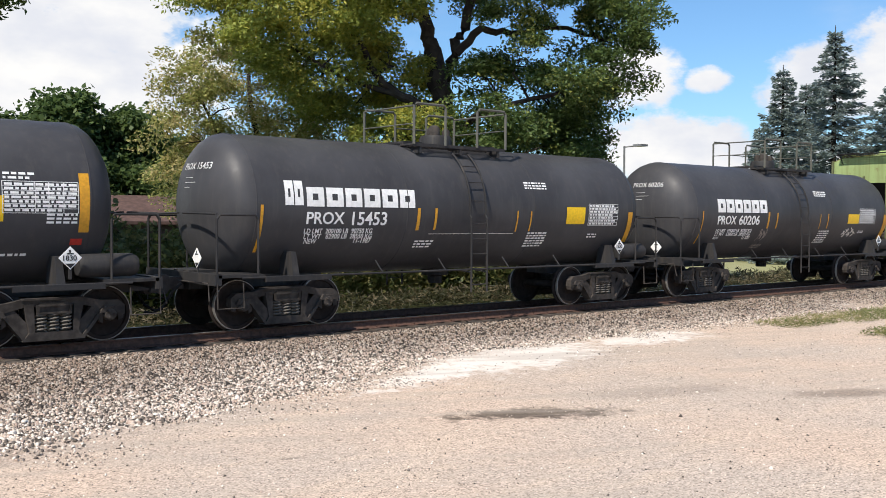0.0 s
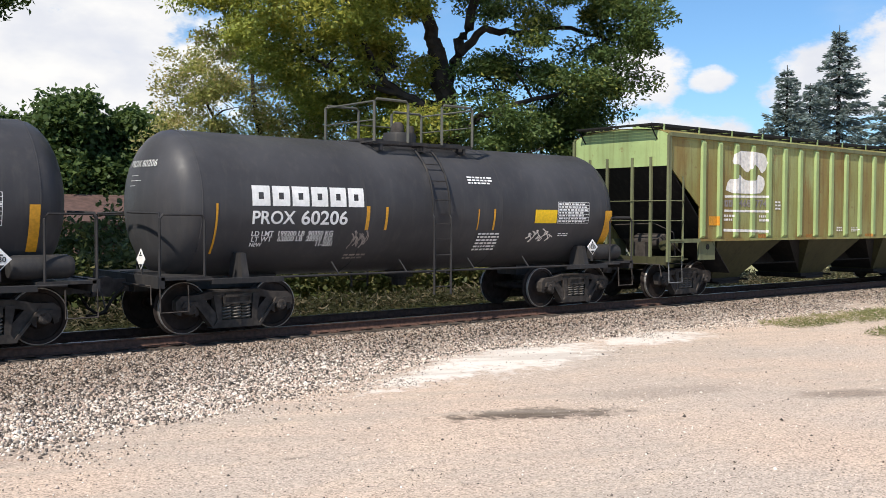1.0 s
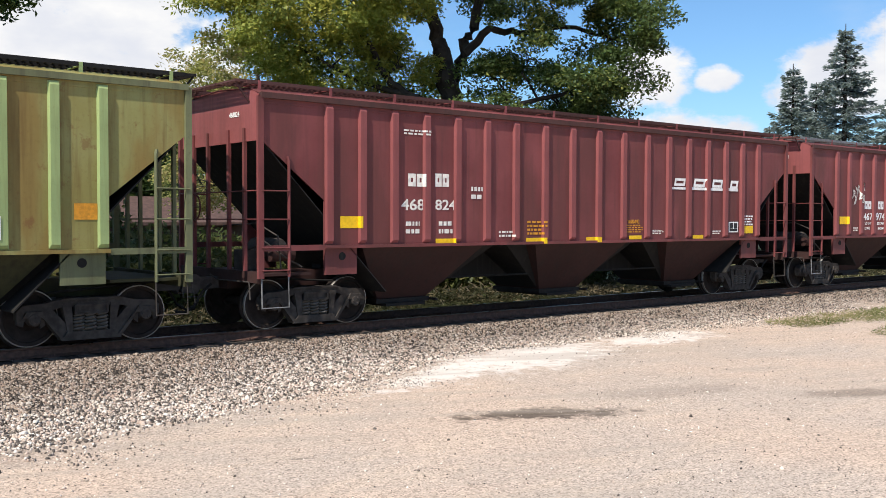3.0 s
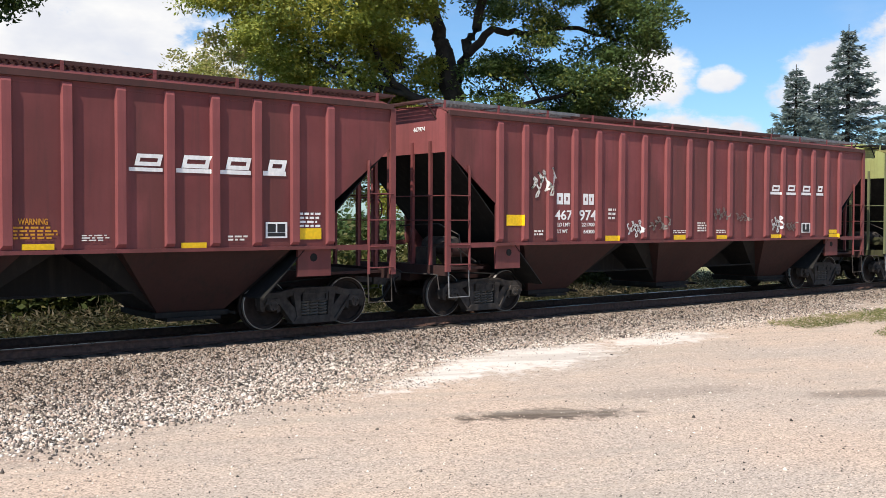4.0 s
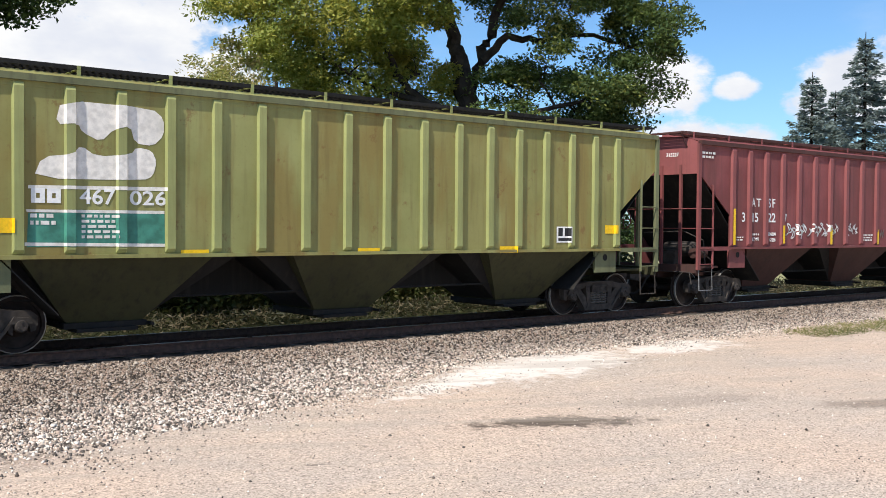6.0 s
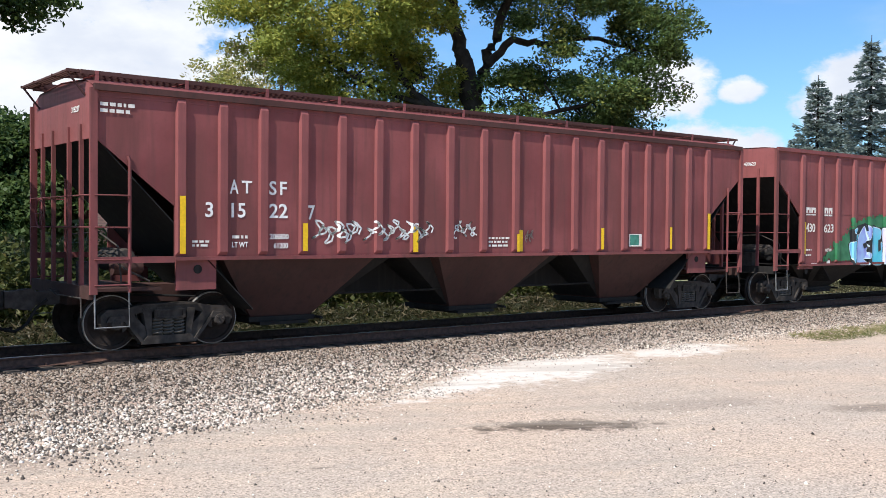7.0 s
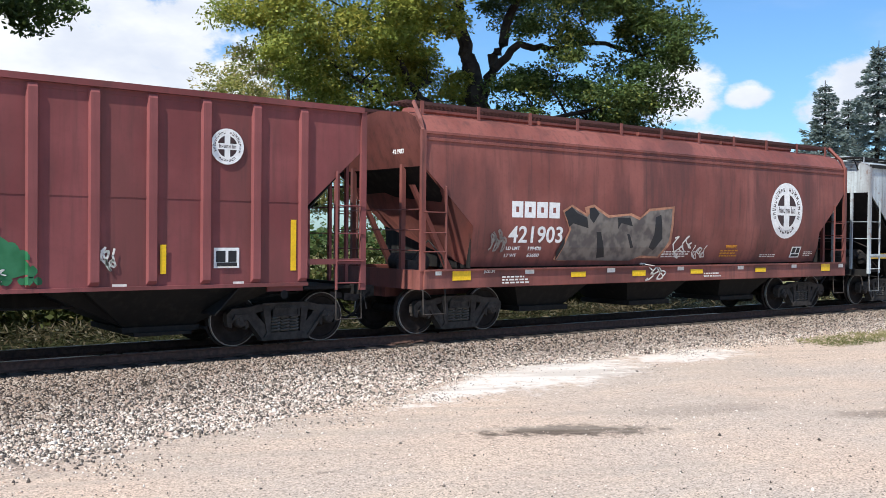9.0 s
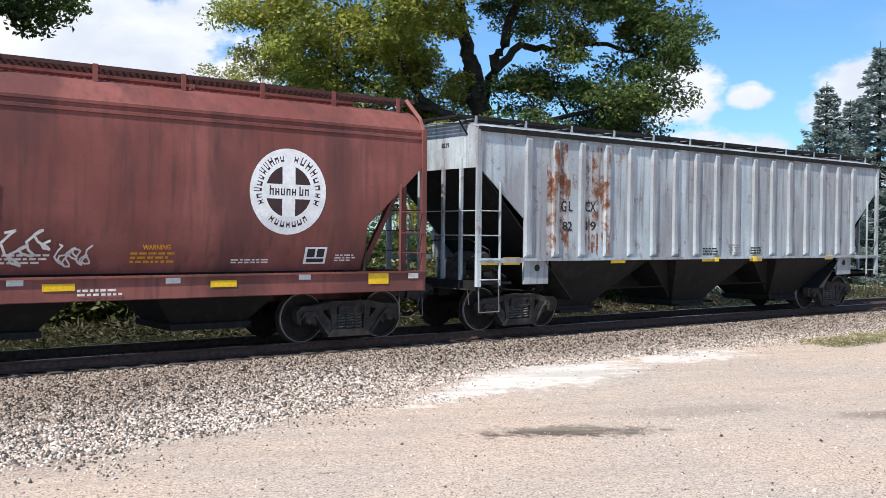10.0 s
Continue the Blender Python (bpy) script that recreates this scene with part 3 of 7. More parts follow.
def build_track():
    track = new("track")
    tagged(track, "rusty steel railway track on dark timber ties", "railway track", kind="structure")
    half = [(0.0, -0.17), (0.07, -0.17), (0.07, -0.160), (0.012, -0.135), (0.009, -0.045), (0.034, -0.032), (0.036, -0.008)]
    for side in (-1, 1):
        y = TRACK_Y + side * 0.7525
        prof = half + [(-a, z) for a, z in reversed(half)]
        part("rail", Solid().loft([[(x, y + a, z) for a, z in prof] for x in (-300, 0, 60, 500)]), M_RAIL, track, "brown rusty rail")
        head = [(-0.036, -0.0085), (-0.028, -0.001), (0.028, -0.001), (0.036, -0.0085)]
        part("rail_head", Solid().loft([[(x, y + a, z) for a, z in head] for x in (-300, 500)]), M_RAILTOP, track, "bright worn rail head")
    tie = Solid().chamfer(-0.115, 0.115, -1.3, 1.3, -0.36, -0.172, 0.01).mesh("tie", M_TIE)
    plate = Solid()
    for side in (-1, 1):
        plate.box(-0.09, 0.09, side * 0.7525 - 0.17, side * 0.7525 + 0.17, -0.1715, -0.158)
        for dx, dy in ((-0.05, 0.09), (0.05, -0.09), (0.05, 0.09)):
            plate.box(dx - 0.012, dx + 0.012, side * 0.7525 + dy - 0.012, side * 0.7525 + dy + 0.012, -0.158, -0.125)
    plate = plate.mesh("tie_plate", M_RAIL)
    rnd = random.Random(3)
    for i in range(130):
        x = -4 + i * 0.5
        t = part("tie", tie, None, track, at=(x + rnd.uniform(-0.03, 0.03), TRACK_Y + rnd.uniform(-0.04, 0.04), rnd.uniform(-0.01, 0.004)))
        part("tie_plate", plate, None, t)
    s = Solid()
    for i in range(400):
        x = 61 + i * 0.5
        s.box(x - 0.115, x + 0.115, TRACK_Y - 1.3, TRACK_Y + 1.3, -0.36, -0.175)
    tagged(part("far_ties", s, M_TIE, track), kind="stuff")


# ================= trees and plants =================


def leaf_material(name, dark, light, dry=None, dry_share=0.0, glow=0.42):
    m, n, s = material(name)
    r = n.add("ShaderNodeNewGeometry").outputs["Random Per Island"]
    p = coords(n)
    patch = n.noise(p, 0.7, 3.0)
    c = n.mix(n.math("ADD", n.math("MULTIPLY", r, 0.6), n.math("MULTIPLY", n.step(patch, 0.35, 0.65), 0.4)), dark, light)
    if dry:
        c = n.mix(n.math("MULTIPLY", n.step(n.math("ADD", n.math("MULTIPLY", r, 0.35), n.math("MULTIPLY", n.noise(p, 0.5, 3.0), 1.0)), 0.78 - dry_share, 0.95 - dry_share), 0.85), c, dry)
    n.put(s.inputs["Base Color"], c)
    s.inputs["Roughness"].default_value = 0.55
    s.inputs["Specular IOR Level"].default_value = 0.3
    t = n.add("ShaderNodeBsdfTranslucent", {"Color": n.mix(0.5, c, light)})
    mixer = n.add("ShaderNodeMixShader", {0: glow, 1: s.outputs[0], 2: t.outputs[0]})
    for node in m.node_tree.nodes:
        if node.type == "OUTPUT_MATERIAL":
            n.put(node.inputs[0], mixer.outputs[0])
    return m


M_GRASS = leaf_material("lot_grass_blade", (0.06, 0.09, 0.02), (0.20, 0.24, 0.07), (0.36, 0.31, 0.15), 0.2)
M_BARK = plain("dark_furrowed_bark", (0.050, 0.041, 0.034), 0.9, 0.0, 0.45, 3.0, 0.9, 0.2)
# walnut leaves in two colours: sunlit side, then a darker copy for shade
M_LEAF = leaf_material("walnut_leaf", (0.140, 0.185, 0.036), (0.38, 0.420, 0.085), (0.46, 0.41, 0.075), 0.14, 0.40)
M_LEAF_SHADED = leaf_material("shaded_walnut_leaf", (0.034, 0.066, 0.020), (0.135, 0.190, 0.050), (0.26, 0.27, 0.06), 0.05, 0.28)
M_LEAF_DRY = leaf_material("fading_olive_leaf", (0.19, 0.21, 0.062), (0.46, 0.47, 0.15), (0.56, 0.43, 0.21), 0.16, 0.5)
M_LEAF_DARK = leaf_material("dark_green_leaf", (0.042, 0.075, 0.022), (0.125, 0.18, 0.055))
M_NEEDLE = leaf_material("blue_spruce_needle", (0.10, 0.14, 0.125), (0.36, 0.42, 0.40))
# weeds and brush: shade of cars and trees put into the leaf colours
M_WEED = leaf_material("shaded_weed_leaf", (0.024, 0.029, 0.012), (0.075, 0.075, 0.034), (0.20, 0.16, 0.10), 0.14)
M_BRUSH = leaf_material("shaded_brush_leaf", (0.040, 0.062, 0.018), (0.14, 0.165, 0.052), (0.22, 0.19, 0.075), 0.10)


def place(az, el, dist):
    d = Vector(unit(az, el))
    return EYE + d * (dist / math.hypot(d.x, d.y))


def leaf_cards(points, normals_up, length, width, rnd, droop=0.3):
    """One diamond-shaped leaf at each point."""
    k = len(points)
    d = rnd.normal(size=(k, 3))
    d[:, 2] = d[:, 2] * 0.6 - droop
    d /= np.linalg.norm(d, axis=1)[:, None]
    u = rnd.normal(size=(k, 3)) + np.array((0, 0, normals_up))
    w = np.cross(d, u)
    w /= np.linalg.norm(w, axis=1)[:, None] + 1e-9
    L = (length * rnd.uniform(0.6, 1.35, k))[:, None]
    B = (width * rnd.uniform(0.6, 1.3, k))[:, None]
    nrm = np.cross(d, w) * L * 0.12
    V = np.stack((points, points + d * L * 0.45 + w * B + nrm, points + d * L, points + d * L * 0.45 - w * B + nrm), 1)
    F = np.arange(4 * k).reshape(-1, 4)
    return V.reshape(-1, 3), F


def lobe_points(lobes, per_m2, clump, rnd, fill=0.35, spread_m=0.33):
    """Leaf positions in clumps that sit on the outer part of each lobe (centre, rx, rz)."""
    out, tips = [], []
    for c, rx, rz in lobes:
        k = max(6, int(per_m2 * rx * (rx + rz)))
        d = rnd.normal(size=(k, 3))
        d /= np.linalg.norm(d, axis=1)[:, None]
        rad = fill + (1.08 - fill) * rnd.rand(k) ** 0.45
        p = np.array(c) + d * rad[:, None] * np.array((rx, rx, rz))
        tips.append(p)
        for q in p:
            m = rnd.randint(int(clump * 0.5), int(clump * 1.5))
            spread_ = rnd.normal(size=(m, 3))
            spread_ *= (rnd.rand(m) ** 0.4 / np.linalg.norm(spread_, axis=1))[:, None] * np.array((1.9, 1.9, 1.05)) * spread_m * rnd.uniform(0.6, 1.35)
            spread_[:, 2] -= 0.35 * (spread_[:, 0] ** 2 + spread_[:, 1] ** 2)
            out.append(q + spread_)
    return np.concatenate(out), tips


def boughs(tree, c, tip, nodes, twigs, rnd):
    """A bough from the nearest limb into one lobe of the crown, with twigs to some of its clumps."""
    a, ra = min(nodes, key=lambda q: (q[0] - c).length + max(0.0, q[0].z - c.z + 0.3) * 0.8)
    s = Solid()
    bend = a.lerp(c, 0.5) + Vector((rnd.normal() * 0.25, rnd.normal() * 0.25, 0.12 * (c - a).length))
    r0 = min(ra * 0.6, 0.05 + 0.02 * (c - a).length)
    s.tube([a, a.lerp(bend, 0.55) + Vector((0, 0, 0.08)), bend, bend.lerp(c, 0.55), c], [r0, r0 * 0.8, r0 * 0.62, r0 * 0.45, r0 * 0.2], 6)
    for i in rnd.choice(len(tip), min(twigs, len(tip)), replace=False):
        t = Vector(tip[i])
        st = bend.lerp(c, rnd.uniform(0.2, 1.0))
        mid = st.lerp(t, 0.5) + Vector((rnd.normal() * 0.12, rnd.normal() * 0.12, 0.1))
        s.tube([st, mid, t], [r0 * 0.3, r0 * 0.18, 0.01], 4)
    part("bough", s, M_BARK, tree, smooth=True)


def grow_tree(name, scaffold, lobes, leaf_mat, label, seed, per_m2=20.0, clump=40, leaf=(0.24, 0.05), twigs=5, spread_m=0.33, top=(), deep=()):
    """top: lobes of the crown's upper dome. deep: lobes of its shaded side, in the darker leaf colour. scaffold: the
    trunk first, then main limbs, each a list of points and its thickness at both ends.
    """
    rnd = np.random.RandomState(seed)
    tree = new(name)
    tagged(tree, label, "tree", "trees beyond the track")
    nodes = []
    for k, (pts, r0, r1) in enumerate(scaffold):
        pts = [Vector(p) for p in pts]
        fine = []
        for a, b in zip(pts, pts[1:]):
            for i in range(4):
                fine.append(a.lerp(b, i / 4) + (Vector(rnd.normal(size=3)) * r0 * 0.22 if fine else Vector()))
        fine.append(pts[-1])
        rad = [r0 + (r1 - r0) * i / (len(fine) - 1) for i in range(len(fine))]
        if k == 0:
            rad[0] *= 1.4
        part("trunk" if k == 0 else "limb", Solid().tube(fine, rad, 9), M_BARK, tree, "dark rough bark" if k == 0 else "", True)
        nodes += [(p, r) for p, r in zip(fine, rad)][2:]
    points, tips = lobe_points(lobes, per_m2, clump, rnd, spread_m=spread_m)
    for (c, rx, rz), tip in zip(lobes, tips):
        boughs(tree, Vector(c), tip, nodes, twigs, rnd)
    V, F = leaf_cards(points, 1.2, leaf[0], leaf[1], rnd)
    part("crown", array_mesh("crown", V, F, leaf_mat), None, tree)
    # shaded side of the crown, its shade put into the leaf colour
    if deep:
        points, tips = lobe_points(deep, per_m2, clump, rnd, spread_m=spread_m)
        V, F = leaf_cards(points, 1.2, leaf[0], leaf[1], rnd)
        part("shaded_crown", array_mesh("shaded_crown", V, F, M_LEAF_SHADED), None, tree, "walnut leaves coloured darker for the shaded side")
        for (c, rx, rz), tip in zip(deep, tips):
            boughs(tree, Vector(c), tip, nodes, twigs, rnd)
    if top:
        high, _ = lobe_points(top, 7, 26, rnd, spread_m=0.5)
        V, F = leaf_cards(high, 1.2, 0.34, 0.10, rnd)
        part("crown_top", array_mesh("crown_top", V, F, leaf_mat), None, tree)
    return tree


def spruce(az, dist, top_el, width, seed):
    rnd = np.random.RandomState(seed)
    tip = place(az, top_el, dist)
    h = tip.z + 0.5
    base = Vector((tip.x, tip.y, -0.5))
    tree = new("spruce_tree")
    tagged(tree, "tall blue-grey spruce with drooping tiered branches", "tree", "blue spruces")
    part("trunk", Solid().tube([base, base + Vector((0, 0, h * 0.6)), tip], [0.22, 0.13, 0.02], 8), M_BARK, tree, smooth=True)
    pts, dirs = [], []
    limbs = Solid()
    z = 0.6
    while z < h - 0.15:
        f = z / h
        reach = width * (1 - f) ** 0.85 + 0.12
        k = 7 if f < 0.8 else 5
        off = rnd.uniform(0, 6.28)
        for i in range(k):
            a = off + 2 * math.pi * i / k + rnd.normal() * 0.25
            r = reach * rnd.uniform(0.6, 1.2)
            z1 = z + rnd.uniform(-0.3, 0.3) * (1 - f)
            o = Vector((math.cos(a), math.sin(a), 0))
            lift = rnd.uniform(-0.05, 0.12)
            limb = [base + Vector((0, 0, z1)), base + Vector((0, 0, z1 - 0.12 * r)) + o * r * 0.55, base + Vector((0, 0, z1 - 0.06 * r + lift)) + o * r]
            limbs.tube(limb, [0.035, 0.022, 0.008], 4)
            m = int(18 + 80 * r)
            for _ in range(m):
                g = rnd.rand() ** 0.7
                p = limb[0].lerp(limb[1], g * 2) if g < 0.5 else limb[1].lerp(limb[2], g * 2 - 1)
                side = o.cross(Vector((0, 0, 1)))
                p = p + side * rnd.normal() * 0.16 * r ** 0.5 * (1.1 - g * 0.6) + Vector((0, 0, rnd.normal() * 0.05 - abs(rnd.normal()) * 0.10))
                pts.append(p)
                dirs.append(o * 0.9 + side * rnd.normal() * 0.6 + Vector((0, 0, -0.15 + rnd.normal() * 0.25)))
        z += (0.50 if f < 0.7 else 0.36) * rnd.uniform(0.85, 1.15)
    tagged(part("branchwork", limbs, M_BARK, tree), kind="stuff")
    P, D = np.array(pts), np.array(dirs)
    D /= np.linalg.norm(D, axis=1)[:, None]
    k = len(P)
    W = np.cross(D, rnd.normal(size=(k, 3)) * 0.5 + np.array((0, 0, 1)))
    W /= np.linalg.norm(W, axis=1)[:, None]
    L, B = rnd.uniform(0.16, 0.34, k)[:, None], rnd.uniform(0.035, 0.075, k)[:, None]
    V = np.stack((P, P + D * L * 0.5 + W * B, P + D * L, P + D * L * 0.5 - W * B), 1).reshape(-1, 3)
    part("crown", array_mesh("crown", V, np.arange(4 * k).reshape(-1, 4), M_NEEDLE), None, tree)
    return tree


def lobes_at(rows, dist, seed):
    rnd = np.random.RandomState(seed)
    return [(tuple(place(a, e, dist + rnd.uniform(-2.5, 2.5))), rx, rz) for a, e, rx, rz in rows]


def build_trees():
    at = lambda rows, d: [place(a, e, d) for a, e in rows]
    grow_tree("walnut_tree",
              [(at(((40.5, -4.3), (40.4, 2.0), (40.1, 6.2), (39.4, 9.8)), 32), 0.52, 0.30), (at(((39.4, 9.8), (38.9, 11.5), (38.6, 14), (37.0, 18)), 32), 0.27, 0.10),
               (at(((40.0, 7.6), (40.6, 9.3), (41.2, 11.0), (42.2, 14), (43.5, 18)), 32.6), 0.25, 0.09), (at(((40.0, 5.6), (38.9, 6.4), (37.2, 7.3), (35.8, 8.7), (35.0, 10.5), (32.5, 12.6)), 31.2), 0.20, 0.06),
               (at(((40.8, 9.6), (42.2, 11.0), (44, 10.7), (47.1, 11.0), (49.5, 10.2)), 31.5), 0.15, 0.04), (at(((40.2, 4.5), (42, 6.0), (44.5, 6.8), (47, 7.4)), 31), 0.15, 0.05),
               (at(((37.2, 7.3), (34.5, 8.0), (31.5, 9.6)), 31.2), 0.10, 0.04)],
              lobes_at(((26.8, 12.9, 1.2, 0.9), (27.8, 11.0, 1.1, 0.7), (28.2, 12.9, 1.3, 1.0), (30.2, 11.6, 1.5, 0.9), (33.5, 12.3, 1.8, 1.1), (36.0, 12.6, 1.6, 1.0), (35.2, 15.0, 2.4, 1.6),
                        (37.4, 4.6, 1.4, 1.0), (36.6, 8.9, 1.3, 0.8), (33.6, 9.6, 1.5, 0.8), (31.2, 9.6, 1.3, 0.8), (34.9, 6.6, 1.5, 0.9), (38.2, 2.2, 1.8, 1.1), (36.5, 6.2, 1.6, 1.0), (38.6, 5.2, 1.3, 0.9), (38.2, 7.8, 1.0, 0.7), (33.0, 8.0, 1.4, 0.9), (35.4, 10.6, 1.3, 0.8), (29.0, 9.6, 1.3, 0.9), (38.0, 19, 4.2, 2.4), (31, 17.5, 3.0, 2.2)), 32, 1),
              M_LEAF, "large green shade tree with forked trunk and hanging leafy limbs", 11, per_m2=3.5, clump=330, leaf=(0.15, 0.036), spread_m=0.38,
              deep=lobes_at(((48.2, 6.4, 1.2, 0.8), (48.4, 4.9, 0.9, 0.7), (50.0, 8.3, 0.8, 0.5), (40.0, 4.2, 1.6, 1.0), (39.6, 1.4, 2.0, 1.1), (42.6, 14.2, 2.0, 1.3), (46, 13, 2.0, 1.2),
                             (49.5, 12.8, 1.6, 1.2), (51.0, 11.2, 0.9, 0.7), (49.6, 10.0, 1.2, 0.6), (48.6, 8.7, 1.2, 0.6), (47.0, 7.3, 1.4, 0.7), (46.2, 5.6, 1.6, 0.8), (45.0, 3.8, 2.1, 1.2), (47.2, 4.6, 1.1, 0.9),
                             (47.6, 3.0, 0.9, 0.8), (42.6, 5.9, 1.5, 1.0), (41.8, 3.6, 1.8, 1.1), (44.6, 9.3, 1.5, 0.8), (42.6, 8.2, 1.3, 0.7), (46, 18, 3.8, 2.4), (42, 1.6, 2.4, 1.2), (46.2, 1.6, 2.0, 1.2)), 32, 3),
              top=lobes_at(((36, 22, 3.0, 2.3), (41, 23, 3.6, 2.5), (47, 21.5, 3.4, 2.4), (40, 28, 3.6, 2.6), (45, 27, 3.4, 2.4), (50, 17, 2.4, 1.8)), 32, 6))
    grow_tree("elm_tree",
              [(at(((29.6, -4), (29.4, 3), (28.8, 8.3)), 36), 0.2, 0.06), (at(((29.4, 2.5), (27, 5), (25.6, 7.8)), 36), 0.1, 0.03), (at(((29.4, 2.5), (31.5, 4.6), (33.2, 6)), 36), 0.1, 0.03)],
              lobes_at(((25.0, 8.7, 0.8, 0.7), (27, 9.0, 1.4, 1.0), (29.5, 8.4, 1.6, 1.0), (25.1, 6.4, 1.1, 0.9), (27.8, 6.3, 1.6, 1.0), (30.8, 6.8, 1.5, 0.9), (24.9, 4.2, 1.1, 1.0), (27.8, 3.9, 1.6, 1.0),
                        (31.4, 4.8, 1.5, 0.9), (33.6, 5.4, 1.1, 0.7), (25.4, 1.8, 1.5, 1.0), (29.6, 1.9, 1.9, 1.1), (33.2, 2.8, 1.6, 1.0), (35.2, 3.4, 1.1, 0.8), (36, 1.5, 1.4, 0.8)), 36, 2),
              M_LEAF_DRY, "lighter olive tree with browning leaves", 12, per_m2=3.7, clump=210, leaf=(0.14, 0.038), spread_m=0.36)
    for az, el, seed in ((18.9, 5.4, 21), (14.2, 4.6, 22), (22.3, 4.6, 23), (9.5, 5.0, 24), (16.6, 3.6, 25)):
        grow_tree("maple_tree", [(at(((az, -2.5), (az, el - 2), (az + 0.2, el)), 56), 0.3, 0.06)],
                  lobes_at(((az, el + 0.2, 1.6, 1.3), (az - 1.6, el - 1.2, 1.9, 1.3), (az + 1.5, el - 1.1, 1.9, 1.3), (az - 0.8, el - 3, 2.4, 1.5), (az + 1.3, el - 3.2, 2.2, 1.5), (az - 2, el - 4, 2.2, 1.4)), 56, seed),
                  M_LEAF_DARK, "dense dark green tree in the distance", seed, per_m2=20, clump=30, leaf=(0.34, 0.12), twigs=3, spread_m=0.45)
    grow_tree("oak_tree", [(at(((7.5, -5), (8, 6), (8.5, 13)), 24), 0.4, 0.15), (at(((8.3, 10), (11, 12.0), (14, 12.6)), 24), 0.12, 0.03)],
              lobes_at(((13.2, 12.5, 0.9, 0.65), (15.9, 12.0, 0.6, 0.36), (15.0, 11.3, 0.5, 0.3), (16.3, 12.8, 0.5, 0.4), (11, 13.5, 1.5, 1.1), (8, 15, 2.0, 1.5), (5, 12, 1.6, 1.3), (12, 16, 1.8, 1.4)), 24, 4),
              M_LEAF_DARK, "dark leafy tree with an overhanging bough", 31, per_m2=26, leaf=(0.15, 0.05), spread_m=0.2)
    for az, dist, el, wide, seed in ((61.85, 60, 10.5, 4.3, 41), (59.2, 62, 8.55, 3.4, 42), (60.4, 66, 7.5, 3.2, 43), (64.6, 58, 7.2, 4.0, 44), (58.0, 70, 5.2, 3.0, 45)):
        spruce(az, dist, el, wide, seed)


def leafy_mass(name, label, boxes, mat, seed, leaf, count, category="bushes"):
    """Brush that nobody could count: many leaves in low, uneven heaps."""
    rnd = np.random.RandomState(seed)
    P = []
    for x0, x1, y0, y1, h in boxes:
        k = int(count * (x1 - x0))
        x, y = rnd.uniform(x0, x1, k), rnd.uniform(y0, y1, k)
        top = np.array([h * (0.45 + 0.9 * abs(noise.noise(Vector((a * 0.45, b * 0.5, seed)))) + 0.25 * noise.noise(Vector((a * 1.7, b * 1.7, seed)))) for a, b in zip(x, y)])
        z = -0.42 + top * rnd.rand(k) ** 0.75
        P.append(np.stack((x, y, z), -1))
    V, F = leaf_cards(np.concatenate(P), 0.8, leaf[0], leaf[1], rnd, droop=-0.25)
    return tagged(new(name, array_mesh(name, V, F, mat)), label, category, kind="stuff")


def street_lamp():
    top = place(50.57, 4.25, 60)
    lamp = new("street_lamp")
    tagged(lamp, "slim grey street lamp with a short arm", "street lamp")
    part("pole", Solid().tube([(top.x, top.y, -0.45), (top.x, top.y, top.z)], [0.10, 0.06], 8), M_STEEL, lamp, smooth=True)
    d = Vector((math.cos(radians(50.6)), -math.sin(radians(50.6)), 0))
    part("arm", Solid().tube([(top.x, top.y, top.z - 0.05), Vector((top.x, top.y, top.z + 0.02)) + d * 0.8], 0.05, 6), M_STEEL, lamp)
    c = Vector((top.x, top.y, top.z + 0.03)) + d * 0.95
    part("lamp_head", Solid().box(c.x - 0.32, c.x + 0.32, c.y - 0.32, c.y + 0.32, c.z - 0.05, c.z + 0.07), M_STEEL, lamp)


M_SIDING = plain("brown_house_siding", (0.10, 0.055, 0.040), 0.75, 0.0, 0.2, 3.0)
M_SHINGLE = plain("reddish_roof_shingles", (0.095, 0.055, 0.045), 0.9, 0.0, 0.3, 4.0)


def house(az, dist, width, deep, wall, ridge):
    """A low house behind the trees, seen in the gaps between the cars."""
    p = place(az, 0, dist)
    h = new("house")
    tagged(h, "low brown house with a reddish gable roof behind trees", "house")
    h.matrix_basis = pose(p.x, p.y, -0.5, 0, 0, -az * 0.4)
    w, d = width / 2, deep / 2
    s = Solid()
    s.box(-w, w, -d, -d + 0.2, 0, wall)
    s.box(-w, w, d - 0.2, d, 0, wall)
    for x in (-w, w):
        q = -0.2 if x > 0 else 0.2
        s.loft([[(a, -d, 0), (a, d, 0), (a, d, wall), (a, 0, ridge), (a, -d, wall)] for a in (x, x + q)])
    part("wall", s, M_SIDING, h)
    s = Solid()
    for q in (-1, 1):
        s.loft([[(x, q * (d + 0.4), wall - 0.3), (x, 0, ridge), (x, 0, ridge + 0.15), (x, q * (d + 0.4), wall - 0.15)] for x in (-w - 0.4, w + 0.4)])
    part("roof", s, M_SHINGLE, h)


build_ground()
house(23.6, 52, 9.0, 6.0, 2.5, 3.5)
ballast()
lot_grit()
build_track()
build_trees()
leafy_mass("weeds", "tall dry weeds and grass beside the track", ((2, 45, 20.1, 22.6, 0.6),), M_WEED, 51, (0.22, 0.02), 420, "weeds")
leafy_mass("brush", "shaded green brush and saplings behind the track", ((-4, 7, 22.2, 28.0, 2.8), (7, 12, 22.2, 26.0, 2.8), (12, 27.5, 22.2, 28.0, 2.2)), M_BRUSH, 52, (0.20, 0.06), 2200)
